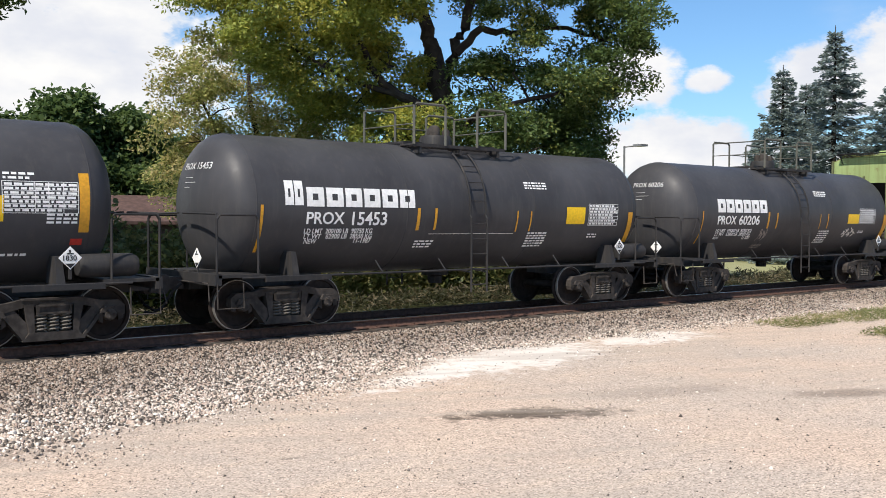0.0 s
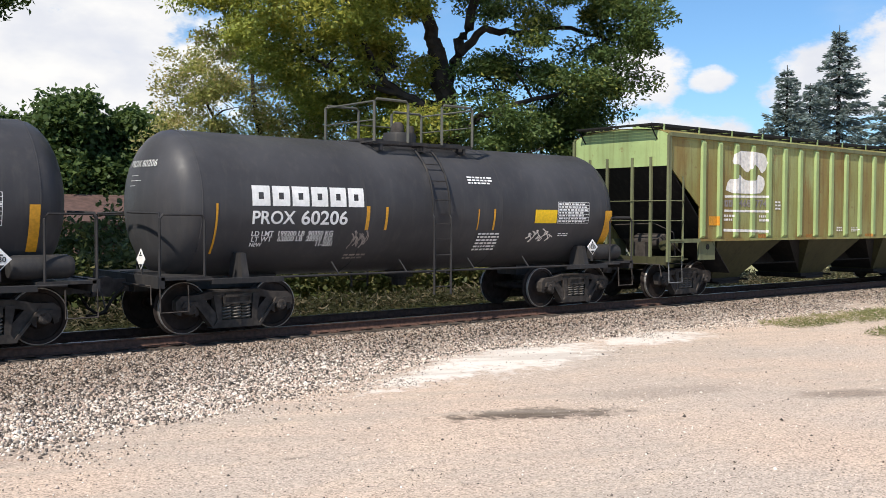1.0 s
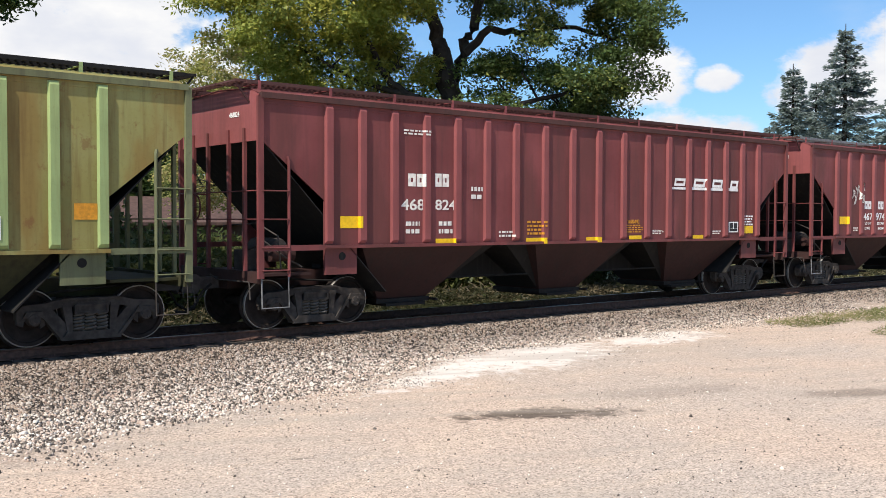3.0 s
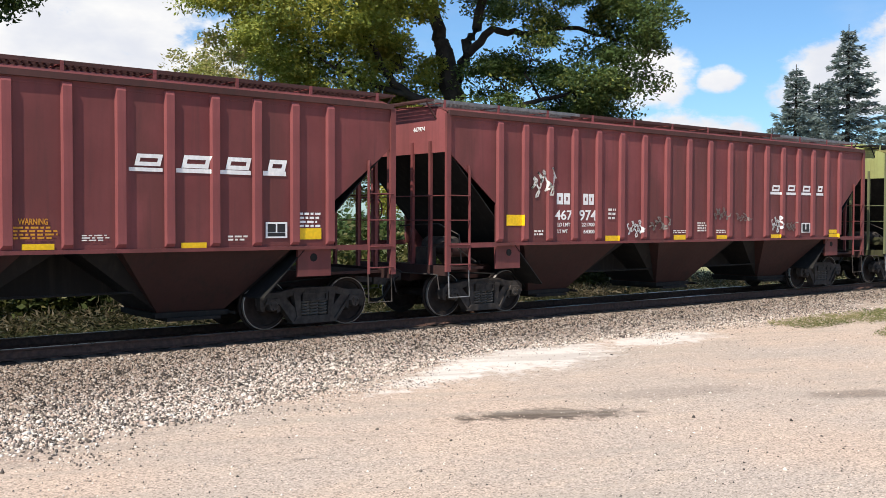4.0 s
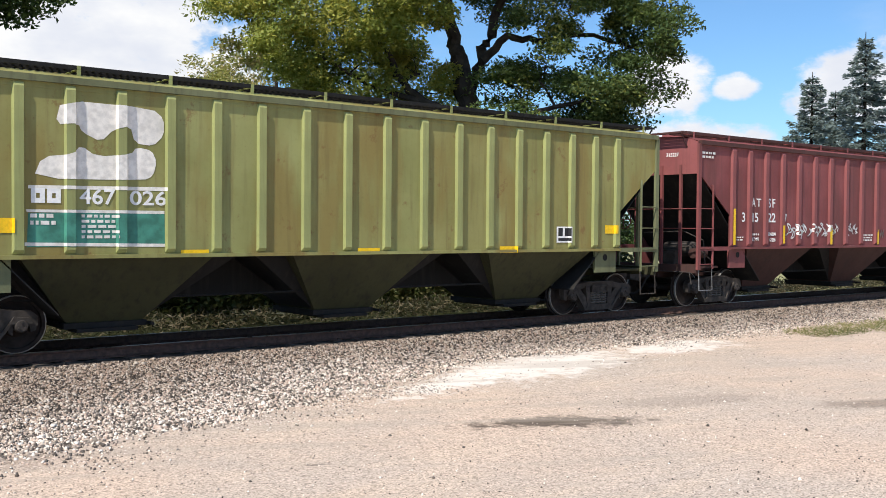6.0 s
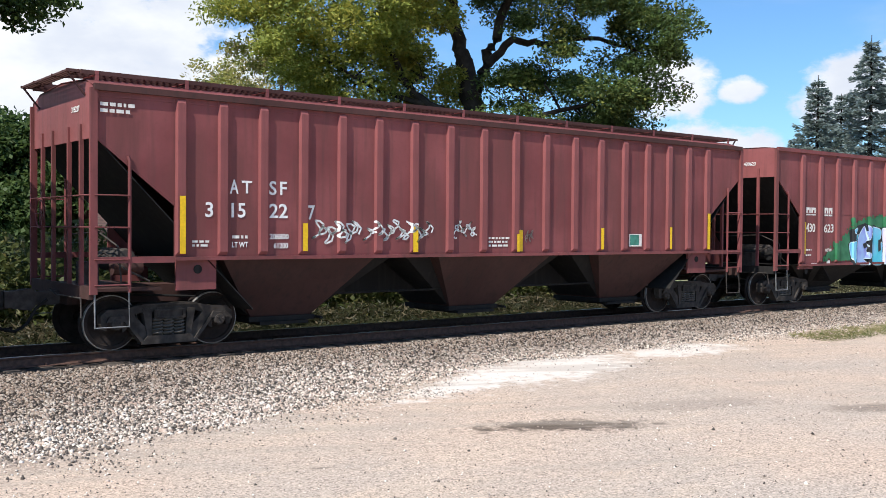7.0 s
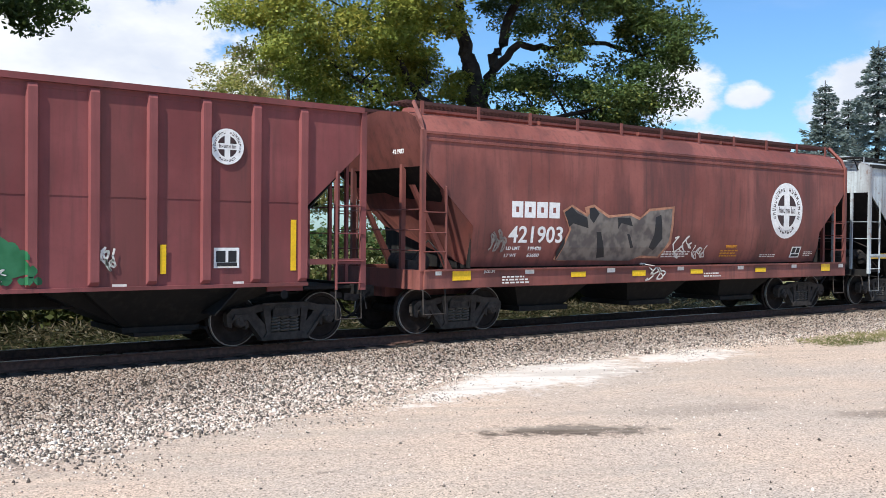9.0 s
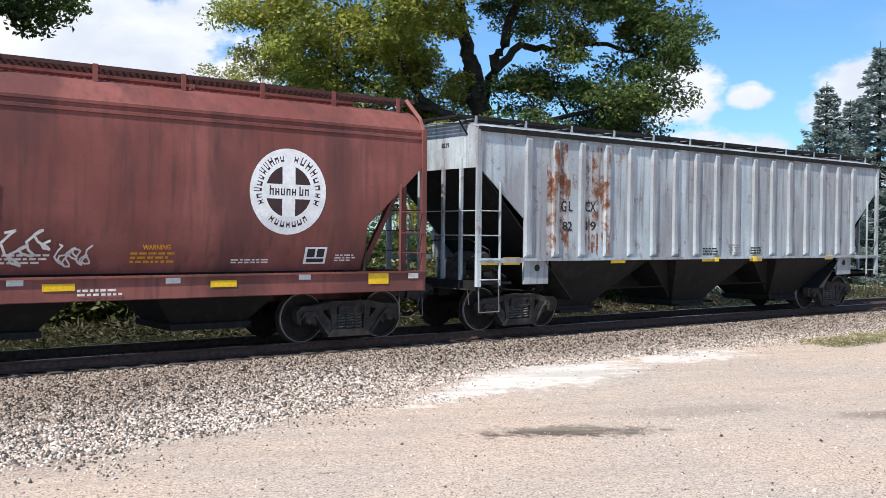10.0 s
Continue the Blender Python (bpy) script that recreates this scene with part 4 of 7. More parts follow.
leafy_mass("far_woods", "low band of distant green woods", ((-90, 130, 85, 95, 3.6),), M_LEAF_DARK, 53, (0.7, 0.25), 160, "woods")
street_lamp()
leafy_mass("grass_tufts", "sparse green grass tufts at the lot's edge", ((20.4, 22.6, 11.7, 12.9, 0.10), (22.6, 27, 11.4, 12.9, 0.14), (20.4, 22.5, 9.4, 10.3, 0.16)), M_GRASS, 54, (0.10, 0.008), 700, "grass")

# ================= covered hopper cars =================


def grating(s, x0, x1, y0, y1, z, pitch=0.11):
    """Running board: edge bars and cross bars."""
    for y in (y0, (y0 + y1) / 2, y1):
        s.box(x0, x1, y - 0.012, y + 0.012, z - 0.065, z)
    k = int((x1 - x0) / pitch)
    for i in range(k + 1):
        x = x0 + (x1 - x0) * i / k
        s.box(x - 0.014, x + 0.014, y0 + 0.013, y1 - 0.013, z - 0.038, z - 0.006)


def hopper_end(car, half, eave, sill, rx, mats, cut_hi, cut_lo, q, equipped, rungs=(2.52, 2.02), deck=1.1, crown=0.21):
    """The open end under the slope sheet: posts, ladder, platform, sill. q: -1 the leading end, 1 the other."""
    body, rib, dark, trim = mats
    rib = trim
    x = q * half
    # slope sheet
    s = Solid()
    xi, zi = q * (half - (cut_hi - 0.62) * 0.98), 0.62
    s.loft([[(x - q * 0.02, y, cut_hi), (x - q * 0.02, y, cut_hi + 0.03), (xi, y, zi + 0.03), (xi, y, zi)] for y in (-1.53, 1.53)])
    # black instead of the car's colour: shade of the recess painted in
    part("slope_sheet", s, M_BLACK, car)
    # end wall above it
    s = Solid()
    s.loft([[(x - q * d, -1.575, cut_hi - 0.02), (x - q * d, 1.575, cut_hi - 0.02), (x - q * d, 1.575, eave - 0.02), (x - q * d, 1.2, eave + crown * 0.67 - 0.01),
             (x - q * d, 0.0, eave + crown - 0.01), (x - q * d, -1.2, eave + crown * 0.67 - 0.01), (x - q * d, -1.575, eave - 0.02)] for d in (0.0, 0.03)])
    part("end_wall", s, mats[1], car)
    # posts across the end and at the corners
    for y, top in ((-1.585, eave - 0.04), (1.585, eave - 0.04), (-1.02, cut_hi + 0.22), (-0.42, cut_hi + 0.22), (0.42, cut_hi + 0.22), (1.02, cut_hi + 0.22)):
        wide = 0.055 if abs(y) > 1.5 else 0.03
        part("end_post", Solid().box(x + q * 0.003 - wide, x + q * 0.003 + wide, y - 0.035, y + 0.035, deck - 0.12, top), rib, car)
    # ladders on both sides and rails across the end
    for side in (-1, 1):
        s = Solid()
        xs = x - q * 0.56
        s.tube([(xs, side * 1.60, deck - 0.10), (xs, side * 1.60, 3.05), (xs + q * 0.02, side * 1.585, 3.14)], 0.028)
        for z in (*rungs, deck + 0.42, deck + 0.02):
            s.tube([(x, side * 1.63, z), (xs, side * 1.63, z)], 0.014)
        part("side_ladder", s, rib, car)
        s = Solid()
        s.tube([(x - q * 0.02, side * 1.58, deck - 0.1), (x - q * 0.02, side * 1.60, 0.46), (xs, side * 1.60, 0.46), (xs, side * 1.58, deck - 0.1)], 0.016)
        part("stirrup_step", s, M_STEEL if q < 0 else M_TRUCK, car)
        part("side_sill", Solid().box(min(x, q * rx), max(x, q * rx), side * 1.585 - 0.03, side * 1.585 + 0.03, deck + 0.36, deck + 0.46), rib, car)
        s = Solid()
        s.box(min(q * (rx - 0.05), q * (rx - 0.75)), max(q * (rx - 0.05), q * (rx - 0.75)), side * 1.50 - 0.03, side * 1.50 + 0.03, max(0.98, deck - 0.1), sill)
        part("bolster_plate", s, trim, car)
        part("jacking_hole", Solid().lathe([(0.0, side * 1.525), (0.075, side * 1.525), (0.075, side * 1.538), (0.0, side * 1.538)], 16, at=(q * (rx - 0.42), 0, sill - 0.16)), M_BLACK, car)
    s = Solid()
    for z in (rungs[0], rungs[1]):
        s.tube([(x + q * 0.05, -1.58, z), (x + q * 0.05, 1.58, z)], 0.013)
    part("end_handrail", s, rib, car)
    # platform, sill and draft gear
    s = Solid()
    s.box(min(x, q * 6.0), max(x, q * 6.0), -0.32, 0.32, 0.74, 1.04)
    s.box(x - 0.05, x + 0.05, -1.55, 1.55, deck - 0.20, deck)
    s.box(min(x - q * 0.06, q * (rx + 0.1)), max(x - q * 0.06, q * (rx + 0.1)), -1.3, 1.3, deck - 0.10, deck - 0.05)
    # underside paint, with the shade under the car in its colour
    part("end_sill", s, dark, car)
    # lever across the end
    part("uncoupling_lever", Solid().tube([(x + q * 0.16, -1.5, 0.62), (x + q * 0.14, -1.42, 0.92), (x + q * 0.18, -0.3, 0.92), (x + q * 0.18, 0.0, 1.0)], 0.014), M_TRUCK, car)
    if equipped:
        s = Solid()
        s.lathe([(0.0, -0.95), (0.17, -0.93), (0.20, -0.86), (0.20, -0.05), (0.17, 0.02), (0.0, 0.04)], 18, at=(q * (half - 0.75), 0, deck + 0.38))
        part("air_reservoir", s, M_TRUCK, car, "dusty cylindrical air reservoir", True)
        s = Solid()
        s.lathe([(0.0, q * (half - 0.45)), (0.13, q * (half - 0.47)), (0.13, q * (half - 0.95)), (0.0, q * (half - 0.98))], 16, "x", (0, -1.05, deck + 0.28))
        part("brake_cylinder", s, dark, car, smooth=True)
        s = Solid()
        s.box(q * (half - 0.25) - 0.12, q * (half - 0.25) + 0.12, -0.75, -0.35, deck, deck + 0.36)
        s.tube([(q * (half - 0.2), -0.55, deck + 0.3), (q * (half - 0.3), -1.2, deck + 0.52), (q * (half - 0.6), -1.35, deck + 0.25), (q * (half - 1.0), -1.3, deck + 0.05)], 0.018)
        s.tube([(q * (half - 0.3), 0.4, deck + 0.8), (q * (half - 0.3), -0.9, deck + 0.85), (q * (half - 0.45), -1.4, deck + 0.62), (q * (half - 0.5), -1.42, deck)], 0.016)
        part("brake_valve", s, M_TRUCK, car)
        s = Solid()
        pts = [(x + q * 0.13, 0.75 + 0.25 * math.cos(a), deck + 1.15 + 0.25 * math.sin(a)) for a in [2 * math.pi * k / 16 for k in range(17)]]
        s.tube(pts, 0.017)
        for k in range(4):
            a = math.pi * k / 2
            s.tube([(x + q * 0.13, 0.75, deck + 1.15), (x + q * 0.13, 0.75 + 0.25 * math.cos(a), deck + 1.15 + 0.25 * math.sin(a))], 0.012)
        part("brake_wheel", s, rib, car)


def rib_places(count, end):
    """Rib centres along the side; the eighteen-rib cars have closer ribs towards the ends."""
    if count == 18:
        half = (0.44, 1.32, 2.20, 3.03, 3.84, 4.64, 5.43, 6.18, 6.92)
        return [-v for v in reversed(half)] + list(half)
    return [-end + 2 * end * i / (count - 1) for i in range(count)]


def hopper_car(u, label, mats, group, half=8.33, eave=4.2, sill=1.5, ribs=18, rib_end=6.93, truck_half=6.9, pull_half=9.01,
               cut_hi=3.42, cut_lo=2.37, board=None, bays=(-4.6, 0.0, 4.6), bay_half=1.55, deck=1.1, walkway=True, seam=0.0, board_ends=None):
    """A ribbed covered hopper. mats: sheets, ribs, underside."""
    body, rib, dark, trim = mats
    car = car_root("covered_hopper_car", u, label, "freight car", group)
    rx = rib_end + 0.09
    poly = [(-half, eave), (-half, cut_hi), (-rx, cut_lo), (-rx, sill), (rx, sill), (rx, cut_lo), (half, cut_hi), (half, eave)]
    for side in (-1, 1):
        part("side_wall", Solid().prism(poly, side * 1.54, side * 1.57), body, car)
        part("eave_rail", Solid().box(-half, half, side * 1.60 - 0.035, side * 1.60 + 0.035, eave - 0.07, eave + 0.03), board or trim, car)
        part("sill_rail", Solid().box(-rx, rx, side * 1.60 - 0.032, side * 1.60 + 0.045, sill - 0.01, sill + 0.05), body, car)
    # ribs: hat sections standing off the side
    top, low = eave - 0.10, sill + 0.07
    ring = lambda z, d: [(-0.09, -1.571, z), (-0.068, -1.571 - d, z), (0.068, -1.571 - d, z), (0.09, -1.571, z)]
    me = Solid().loft([ring(low, 0.015), ring(low + 0.06, 0.065), ring(top - 0.06, 0.065), ring(top, 0.03)]).mesh("rib", rib)
    for x in rib_places(ribs, rib_end):
        part("rib", me, None, car, at=(x, 0, 0))
        far = part("rib", me, None, car)
        far.matrix_basis = Matrix.Translation((x, 0, 0)) @ Matrix.Rotation(math.pi, 4, "Z")
    for side in (-1, 1):
        part("sheet_seam", Solid().box(-half + 0.02, half - 0.02, side * 1.5745 - 0.004, side * 1.5745 + 0.004, eave - 0.16, eave - 0.13), body, car)
    if seam:
        part("sheet_seam", Solid().box(-rx, rx, -1.578, -1.571, seam, seam + 0.025), body, car)
    # roof with its hatches
    crown = 0.21 if walkway else 0.07
    s = Solid()
    s.loft([[(x, -1.60, eave + 0.0), (x, -1.2, eave + crown * 0.67), (x, 0.0, eave + crown), (x, 1.2, eave + crown * 0.67), (x, 1.60, eave + 0.0), (x, 1.2, eave + crown * 0.67 - 0.03), (x, 0, eave + crown - 0.03), (x, -1.2, eave + crown * 0.67 - 0.03)]
            for x in (-half, half)])
    part("roof", s, body, car)
    for i in range(4 if walkway else 0):
        x0 = -half + 0.9 + i * (2 * half - 1.8) / 4
        part("hatch_cover", Solid().chamfer(x0 + 0.04, x0 + (2 * half - 1.8) / 4 - 0.04, -0.36, 0.36, eave + 0.20, eave + 0.40, 0.06), rib, car)
    if walkway:
        bmat = board or M_BLACK
        zb = eave + 0.27
        for side in (-1, 1):
            e, c = half + 0.1, half * 0.5
            for xa, xb, mat in ((-e, -c, board_ends), (-c, c, bmat), (c, e, board_ends)) if board_ends else ((-e, e, bmat),):
                s = Solid()
                grating(s, xa, xb, min(side * 1.28, side * 0.72), max(side * 1.28, side * 0.72), zb)
                part("running_board", s, mat, car, "metal grating running board")
            for i in range(12):
                x = -half + 0.15 + (2 * half - 0.3) * i / 11
                s = Solid()
                s.box(x - 0.03, x + 0.03, side * 1.29 - 0.008, side * 1.29 + 0.008, eave + 0.07, zb)
                s.box(x - 0.03, x + 0.03, min(side * 1.3, side * 0.7), max(side * 1.3, side * 0.7), zb - 0.06, zb - 0.046)
                part("board_bracket", s, rib, car)
        for q in (-1, 1):
            s = Solid()
            k = 4
            for i in range(k):
                xx = q * (half + 0.10 + 0.06 * i)
                s.box(xx - 0.014, xx + 0.014, -1.25, 1.25, zb - 0.04, zb - 0.006)
            for y in (-1.25, -0.5, 0.5, 1.25):
                s.box(min(q * half, q * (half + 0.31)), max(q * half, q * (half + 0.31)), y - 0.012, y + 0.012, zb - 0.045, zb)
            for y in (-1.2, 1.2):
                s.tube([(q * (half + 0.28), y, zb - 0.04), (q * half, y, eave - 0.12)], 0.018)
            part("end_platform", s, bmat, car, "metal grating end platform")
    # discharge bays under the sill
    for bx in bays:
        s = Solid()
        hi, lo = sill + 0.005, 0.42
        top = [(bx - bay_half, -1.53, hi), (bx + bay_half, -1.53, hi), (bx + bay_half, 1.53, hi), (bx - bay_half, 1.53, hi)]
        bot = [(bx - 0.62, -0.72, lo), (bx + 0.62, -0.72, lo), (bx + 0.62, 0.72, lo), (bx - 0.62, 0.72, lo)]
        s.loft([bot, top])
        # darkened underside paint stands for the shade below the body
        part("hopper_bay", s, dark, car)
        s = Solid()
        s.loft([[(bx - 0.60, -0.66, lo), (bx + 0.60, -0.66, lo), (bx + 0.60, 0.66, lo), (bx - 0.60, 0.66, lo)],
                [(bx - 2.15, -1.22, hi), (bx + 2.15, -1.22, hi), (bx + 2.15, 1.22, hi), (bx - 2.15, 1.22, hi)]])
        # black paints in the shade between the bays
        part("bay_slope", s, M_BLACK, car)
        s = Solid()
        s.box(bx - 0.68, bx + 0.68, -0.78, 0.78, lo - 0.09, lo)
        s.box(bx - 0.5, bx + 0.5, -0.86, 0.86, lo - 0.15, lo - 0.09)
        s.tube([(bx + 0.7, -1.0, lo - 0.05), (bx + 0.7, 1.0, lo - 0.05)], 0.03)
        part("outlet_gate", s, M_BLACK, car)
    s = Solid()
    s.box(-rx + 1.0, rx - 1.0, -1.52, 1.52, sill + 0.01, sill + 0.03)
    s.box(-6.2, 6.2, -0.16, 0.16, 0.74, sill)
    part("centre_sill", s, M_BLACK, car)
    # brake rigging and pipe under the car
    part("train_pipe", Solid().tube([(-half, -0.5, 0.95), (-5.6, -0.85, 0.80), (5.6, -0.85, 0.80), (half, -0.5, 0.95)], 0.022), M_BLACK, car)
    for q in (-1, 1):
        hopper_end(car, half, eave, sill, rx, mats, cut_hi, cut_lo, q, q < 0, deck=deck, crown=crown)
        add_truck(car, q * truck_half)
    add_couplers(car, pull_half)
    return car


# ================= tank cars =================


def tank_car(u, label, truck_half=4.43, CYL=5.2):
    R, ZC, PULL = 1.34, 2.27, 6.53
    car = car_root("tank_car", u, label, "freight car", "black tank cars of the train")
    # shell with dished heads
    prof = []
    for k in range(9):
        a = math.pi / 2 * k / 8
        prof.append((R * math.sin(a), -CYL - 0.66 * math.cos(a)))
    prof += [(R, -CYL + 0.04), (R, -1.8), (R, 1.8), (R, CYL - 0.04)]
    for k in range(9):
        a = math.pi / 2 * (1 - k / 8)
        prof.append((max(R * math.sin(a), 0.0), CYL + 0.66 * math.cos(a)))
    part("tank_shell", Solid().lathe(prof, 64, "x", (0, 0, ZC)), M_TANK, car, smooth=True)
    for x in (-CYL, -1.8, 1.8, CYL):
        part("weld_seam", Solid().lathe([(R - 0.01, x - 0.014), (R + 0.006, x - 0.008), (R + 0.006, x + 0.008), (R - 0.01, x + 0.014)], 64, "x", (0, 0, ZC)), M_TANK, car, smooth=True)
    # dome, platform and rails on top
    s = Solid()
    s.lathe([(0.0, 3.50), (0.36, 3.50), (0.36, 3.80), (0.33, 3.86), (0.0, 3.88)], 24, "z")
    part("dome", s, M_TANK_TRIM, car, smooth=True)
    s = Solid()
    for x, y, r, h in ((-0.12, -0.1, 0.13, 0.22), (0.2, -0.12, 0.09, 0.16), (0.02, 0.18, 0.1, 0.2)):
        s.lathe([(0.0, 3.86), (r, 3.86), (r, 3.86 + h * 0.7), (r * 0.6, 3.86 + h), (0.0, 3.87 + h)], 14, "z", (x, y, 0))
    part("valve", s, M_TRUCK, car, smooth=True)
    s = Solid()
    for y in (-0.64, 0.64):
        grating(s, -1.3, 1.3, y - 0.22, y + 0.22, 3.60)
        for x in (-1.1, 0.0, 1.1):
            s.box(x - 0.03, x + 0.03, y - 0.22, y + 0.22, 3.40, 3.555)
    for x in (-1.05, 1.05):
        grating(s, x - 0.25, x + 0.25, -0.5, 0.5, 3.66)
    part("platform", s, M_TANK_TRIM, car)
    s = Solid()
    zt = 4.42
    for y in (-0.88, 0.88):
        for a, b in ((-1.3, -0.45), (0.45, 1.3)):
            s.tube([(a, y, 3.58), (a, y, zt - 0.06), (a + 0.06, y, zt), (b - 0.06, y, zt), (b, y, zt - 0.06), (b, y, 3.58)], 0.030)
        s.tube([(-0.45, y, zt - 0.35), (0.45, y, zt - 0.35)], 0.016) if y > 0 else None
    for x in (-1.3, 1.3):
        s.tube([(x, -0.88, zt - 0.05), (x, 0.88, zt - 0.05)], 0.02)
        s.tube([(x, -0.88, zt - 0.42), (x, 0.88, zt - 0.42)], 0.014)
    part("guard_rail", s, M_GUARD, car, "dusty pipe guard rail")
    # side ladders bent over the shell
    for side in (-1, 1):
        s = Solid()
        for x in (-0.22, 0.22):
            pts = [(x, side * 1.47, 0.50), (x, side * 1.47, 2.05)]
            for k in range(9):
                a = radians(-6 + 62 * k / 8)
                pts.append((x, side * (R + 0.09) * math.cos(a), ZC + (R + 0.09) * math.sin(a)))
            s.tube(pts, 0.024)
        for z in (0.66, 0.98, 1.30, 1.62, 1.94):
            s.tube([(-0.22, side * 1.47, z), (0.22, side * 1.47, z)], 0.013)
        for k in range(4):
            a = radians(6 + 16 * k)
            s.tube([(-0.22, side * (R + 0.09) * math.cos(a), ZC + (R + 0.09) * math.sin(a)), (0.22, side * (R + 0.09) * math.cos(a), ZC + (R + 0.09) * math.sin(a))], 0.013)
        for x in (-0.22, 0.22):
            s.tube([(x, side * 1.47, 0.92), (x - 0.25, side * 1.2, 0.98)], 0.02)
        part("side_ladder", s, M_TANK_TRIM, car)
        # hand rail along the bottom
        s = Solid()
        s.tube([(-5.55, side * 1.44, 0.98), (5.55, side * 1.44, 0.98)], 0.024)
        for x in (-2.5, -0.9, 0.9, 2.5):
            s.tube([(x, side * 1.44, 0.98), (x - 0.08, side * 1.30, 1.22)], 0.016)
        part("side_rail", s, M_TANK_TRIM, car, "thin rail along the tank's foot")
    for q in (-1, 1):
        # stub sill, saddle and end platform
        s = Solid()
        s.box(min(q * 3.2, q * 6.0), max(q * 3.2, q * 6.0), -0.32, 0.32, 0.74, 1.08)
        s.box(q * 6.0 - 0.06, q * 6.0 + 0.06, -1.45, 1.45, 0.86, 1.06)
        s.box(min(q * 5.1, q * 6.0), max(q * 5.1, q * 6.0), -1.45, 1.45, 0.99, 1.04)
        s.box(min(q * 3.7, q * 5.1), max(q * 3.7, q * 5.1), -1.47, -1.40, 0.90, 0.99)
        s.box(min(q * 3.7, q * 5.1), max(q * 3.7, q * 5.1), 1.40, 1.47, 0.90, 0.99)
        part("end_sill", s, M_TANK_TRIM, car)
        for side in (-1, 1):
            s = Solid()
            s.loft([[(q * truck_half - 0.07, side * 1.42, 0.95), (q * truck_half + 0.07, side * 1.42, 0.95), (q * truck_half + 0.05, side * 1.30, 1.42), (q * truck_half - 0.05, side * 1.30, 1.42)],
                    [(q * truck_half - 0.07, side * 0.9, 0.95), (q * truck_half + 0.07, side * 0.9, 0.95), (q * truck_half + 0.05, side * 0.95, 1.42), (q * truck_half - 0.05, side * 0.95, 1.42)]])
            part("saddle", s, M_TANK_TRIM, car)
            s = Solid()
            x0 = q * 6.02
            s.tube([(x0, side * 1.42, 1.04), (x0, side * 1.42, 2.02), (x0 - q * 0.02, side * 1.36, 2.10), (x0, side * 0.1, 2.12)], 0.022)
            s.tube([(x0, side * 1.42, 2.0), (x0 - q * 0.06, side * 1.42, 2.08), (x0 - q * 0.75, side * 1.42, 2.08), (x0 - q * 0.80, side * 1.42, 2.0), (x0 - q * 0.80, side * 1.42, 1.0)], 0.022)
            part("end_railing", s, M_TANK_TRIM, car)
            s = Solid()
            s.tube([(x0, side * 1.44, 0.9), (x0, side * 1.46, 0.46), (x0 - q * 0.5, side * 1.46, 0.46), (x0 - q * 0.5, side * 1.44, 0.9)], 0.016)
            part("stirrup_step", s, M_TRUCK, car)
        part("uncoupling_lever", Solid().tube([(q * 6.15, -1.4, 0.6), (q * 6.12, -1.3, 0.9), (q * 6.15, -0.2, 0.9)], 0.014), M_TRUCK, car)
        add_truck(car, q * truck_half)
    # brake reservoir on the trailing platform
    s = Solid()
    s.lathe([(0.0, 4.72), (0.15, 4.74), (0.19, 4.82), (0.19, 5.62), (0.15, 5.70), (0.0, 5.72)], 20, "x", (0, -1.22, 1.26))
    part("air_reservoir", s, M_TANK_TRIM, car, "black cylindrical air reservoir", True)
    # bottom outlet
    part("outlet", Solid().lathe([(0.0, 0.62), (0.16, 0.62), (0.16, 0.78), (0.3, 0.80), (0.3, 1.0), (0.0, 1.0)], 16, "z"), M_BLACK, car)
    add_couplers(car, PULL)
    return car, R, ZC


# ================= rounded hopper car =================


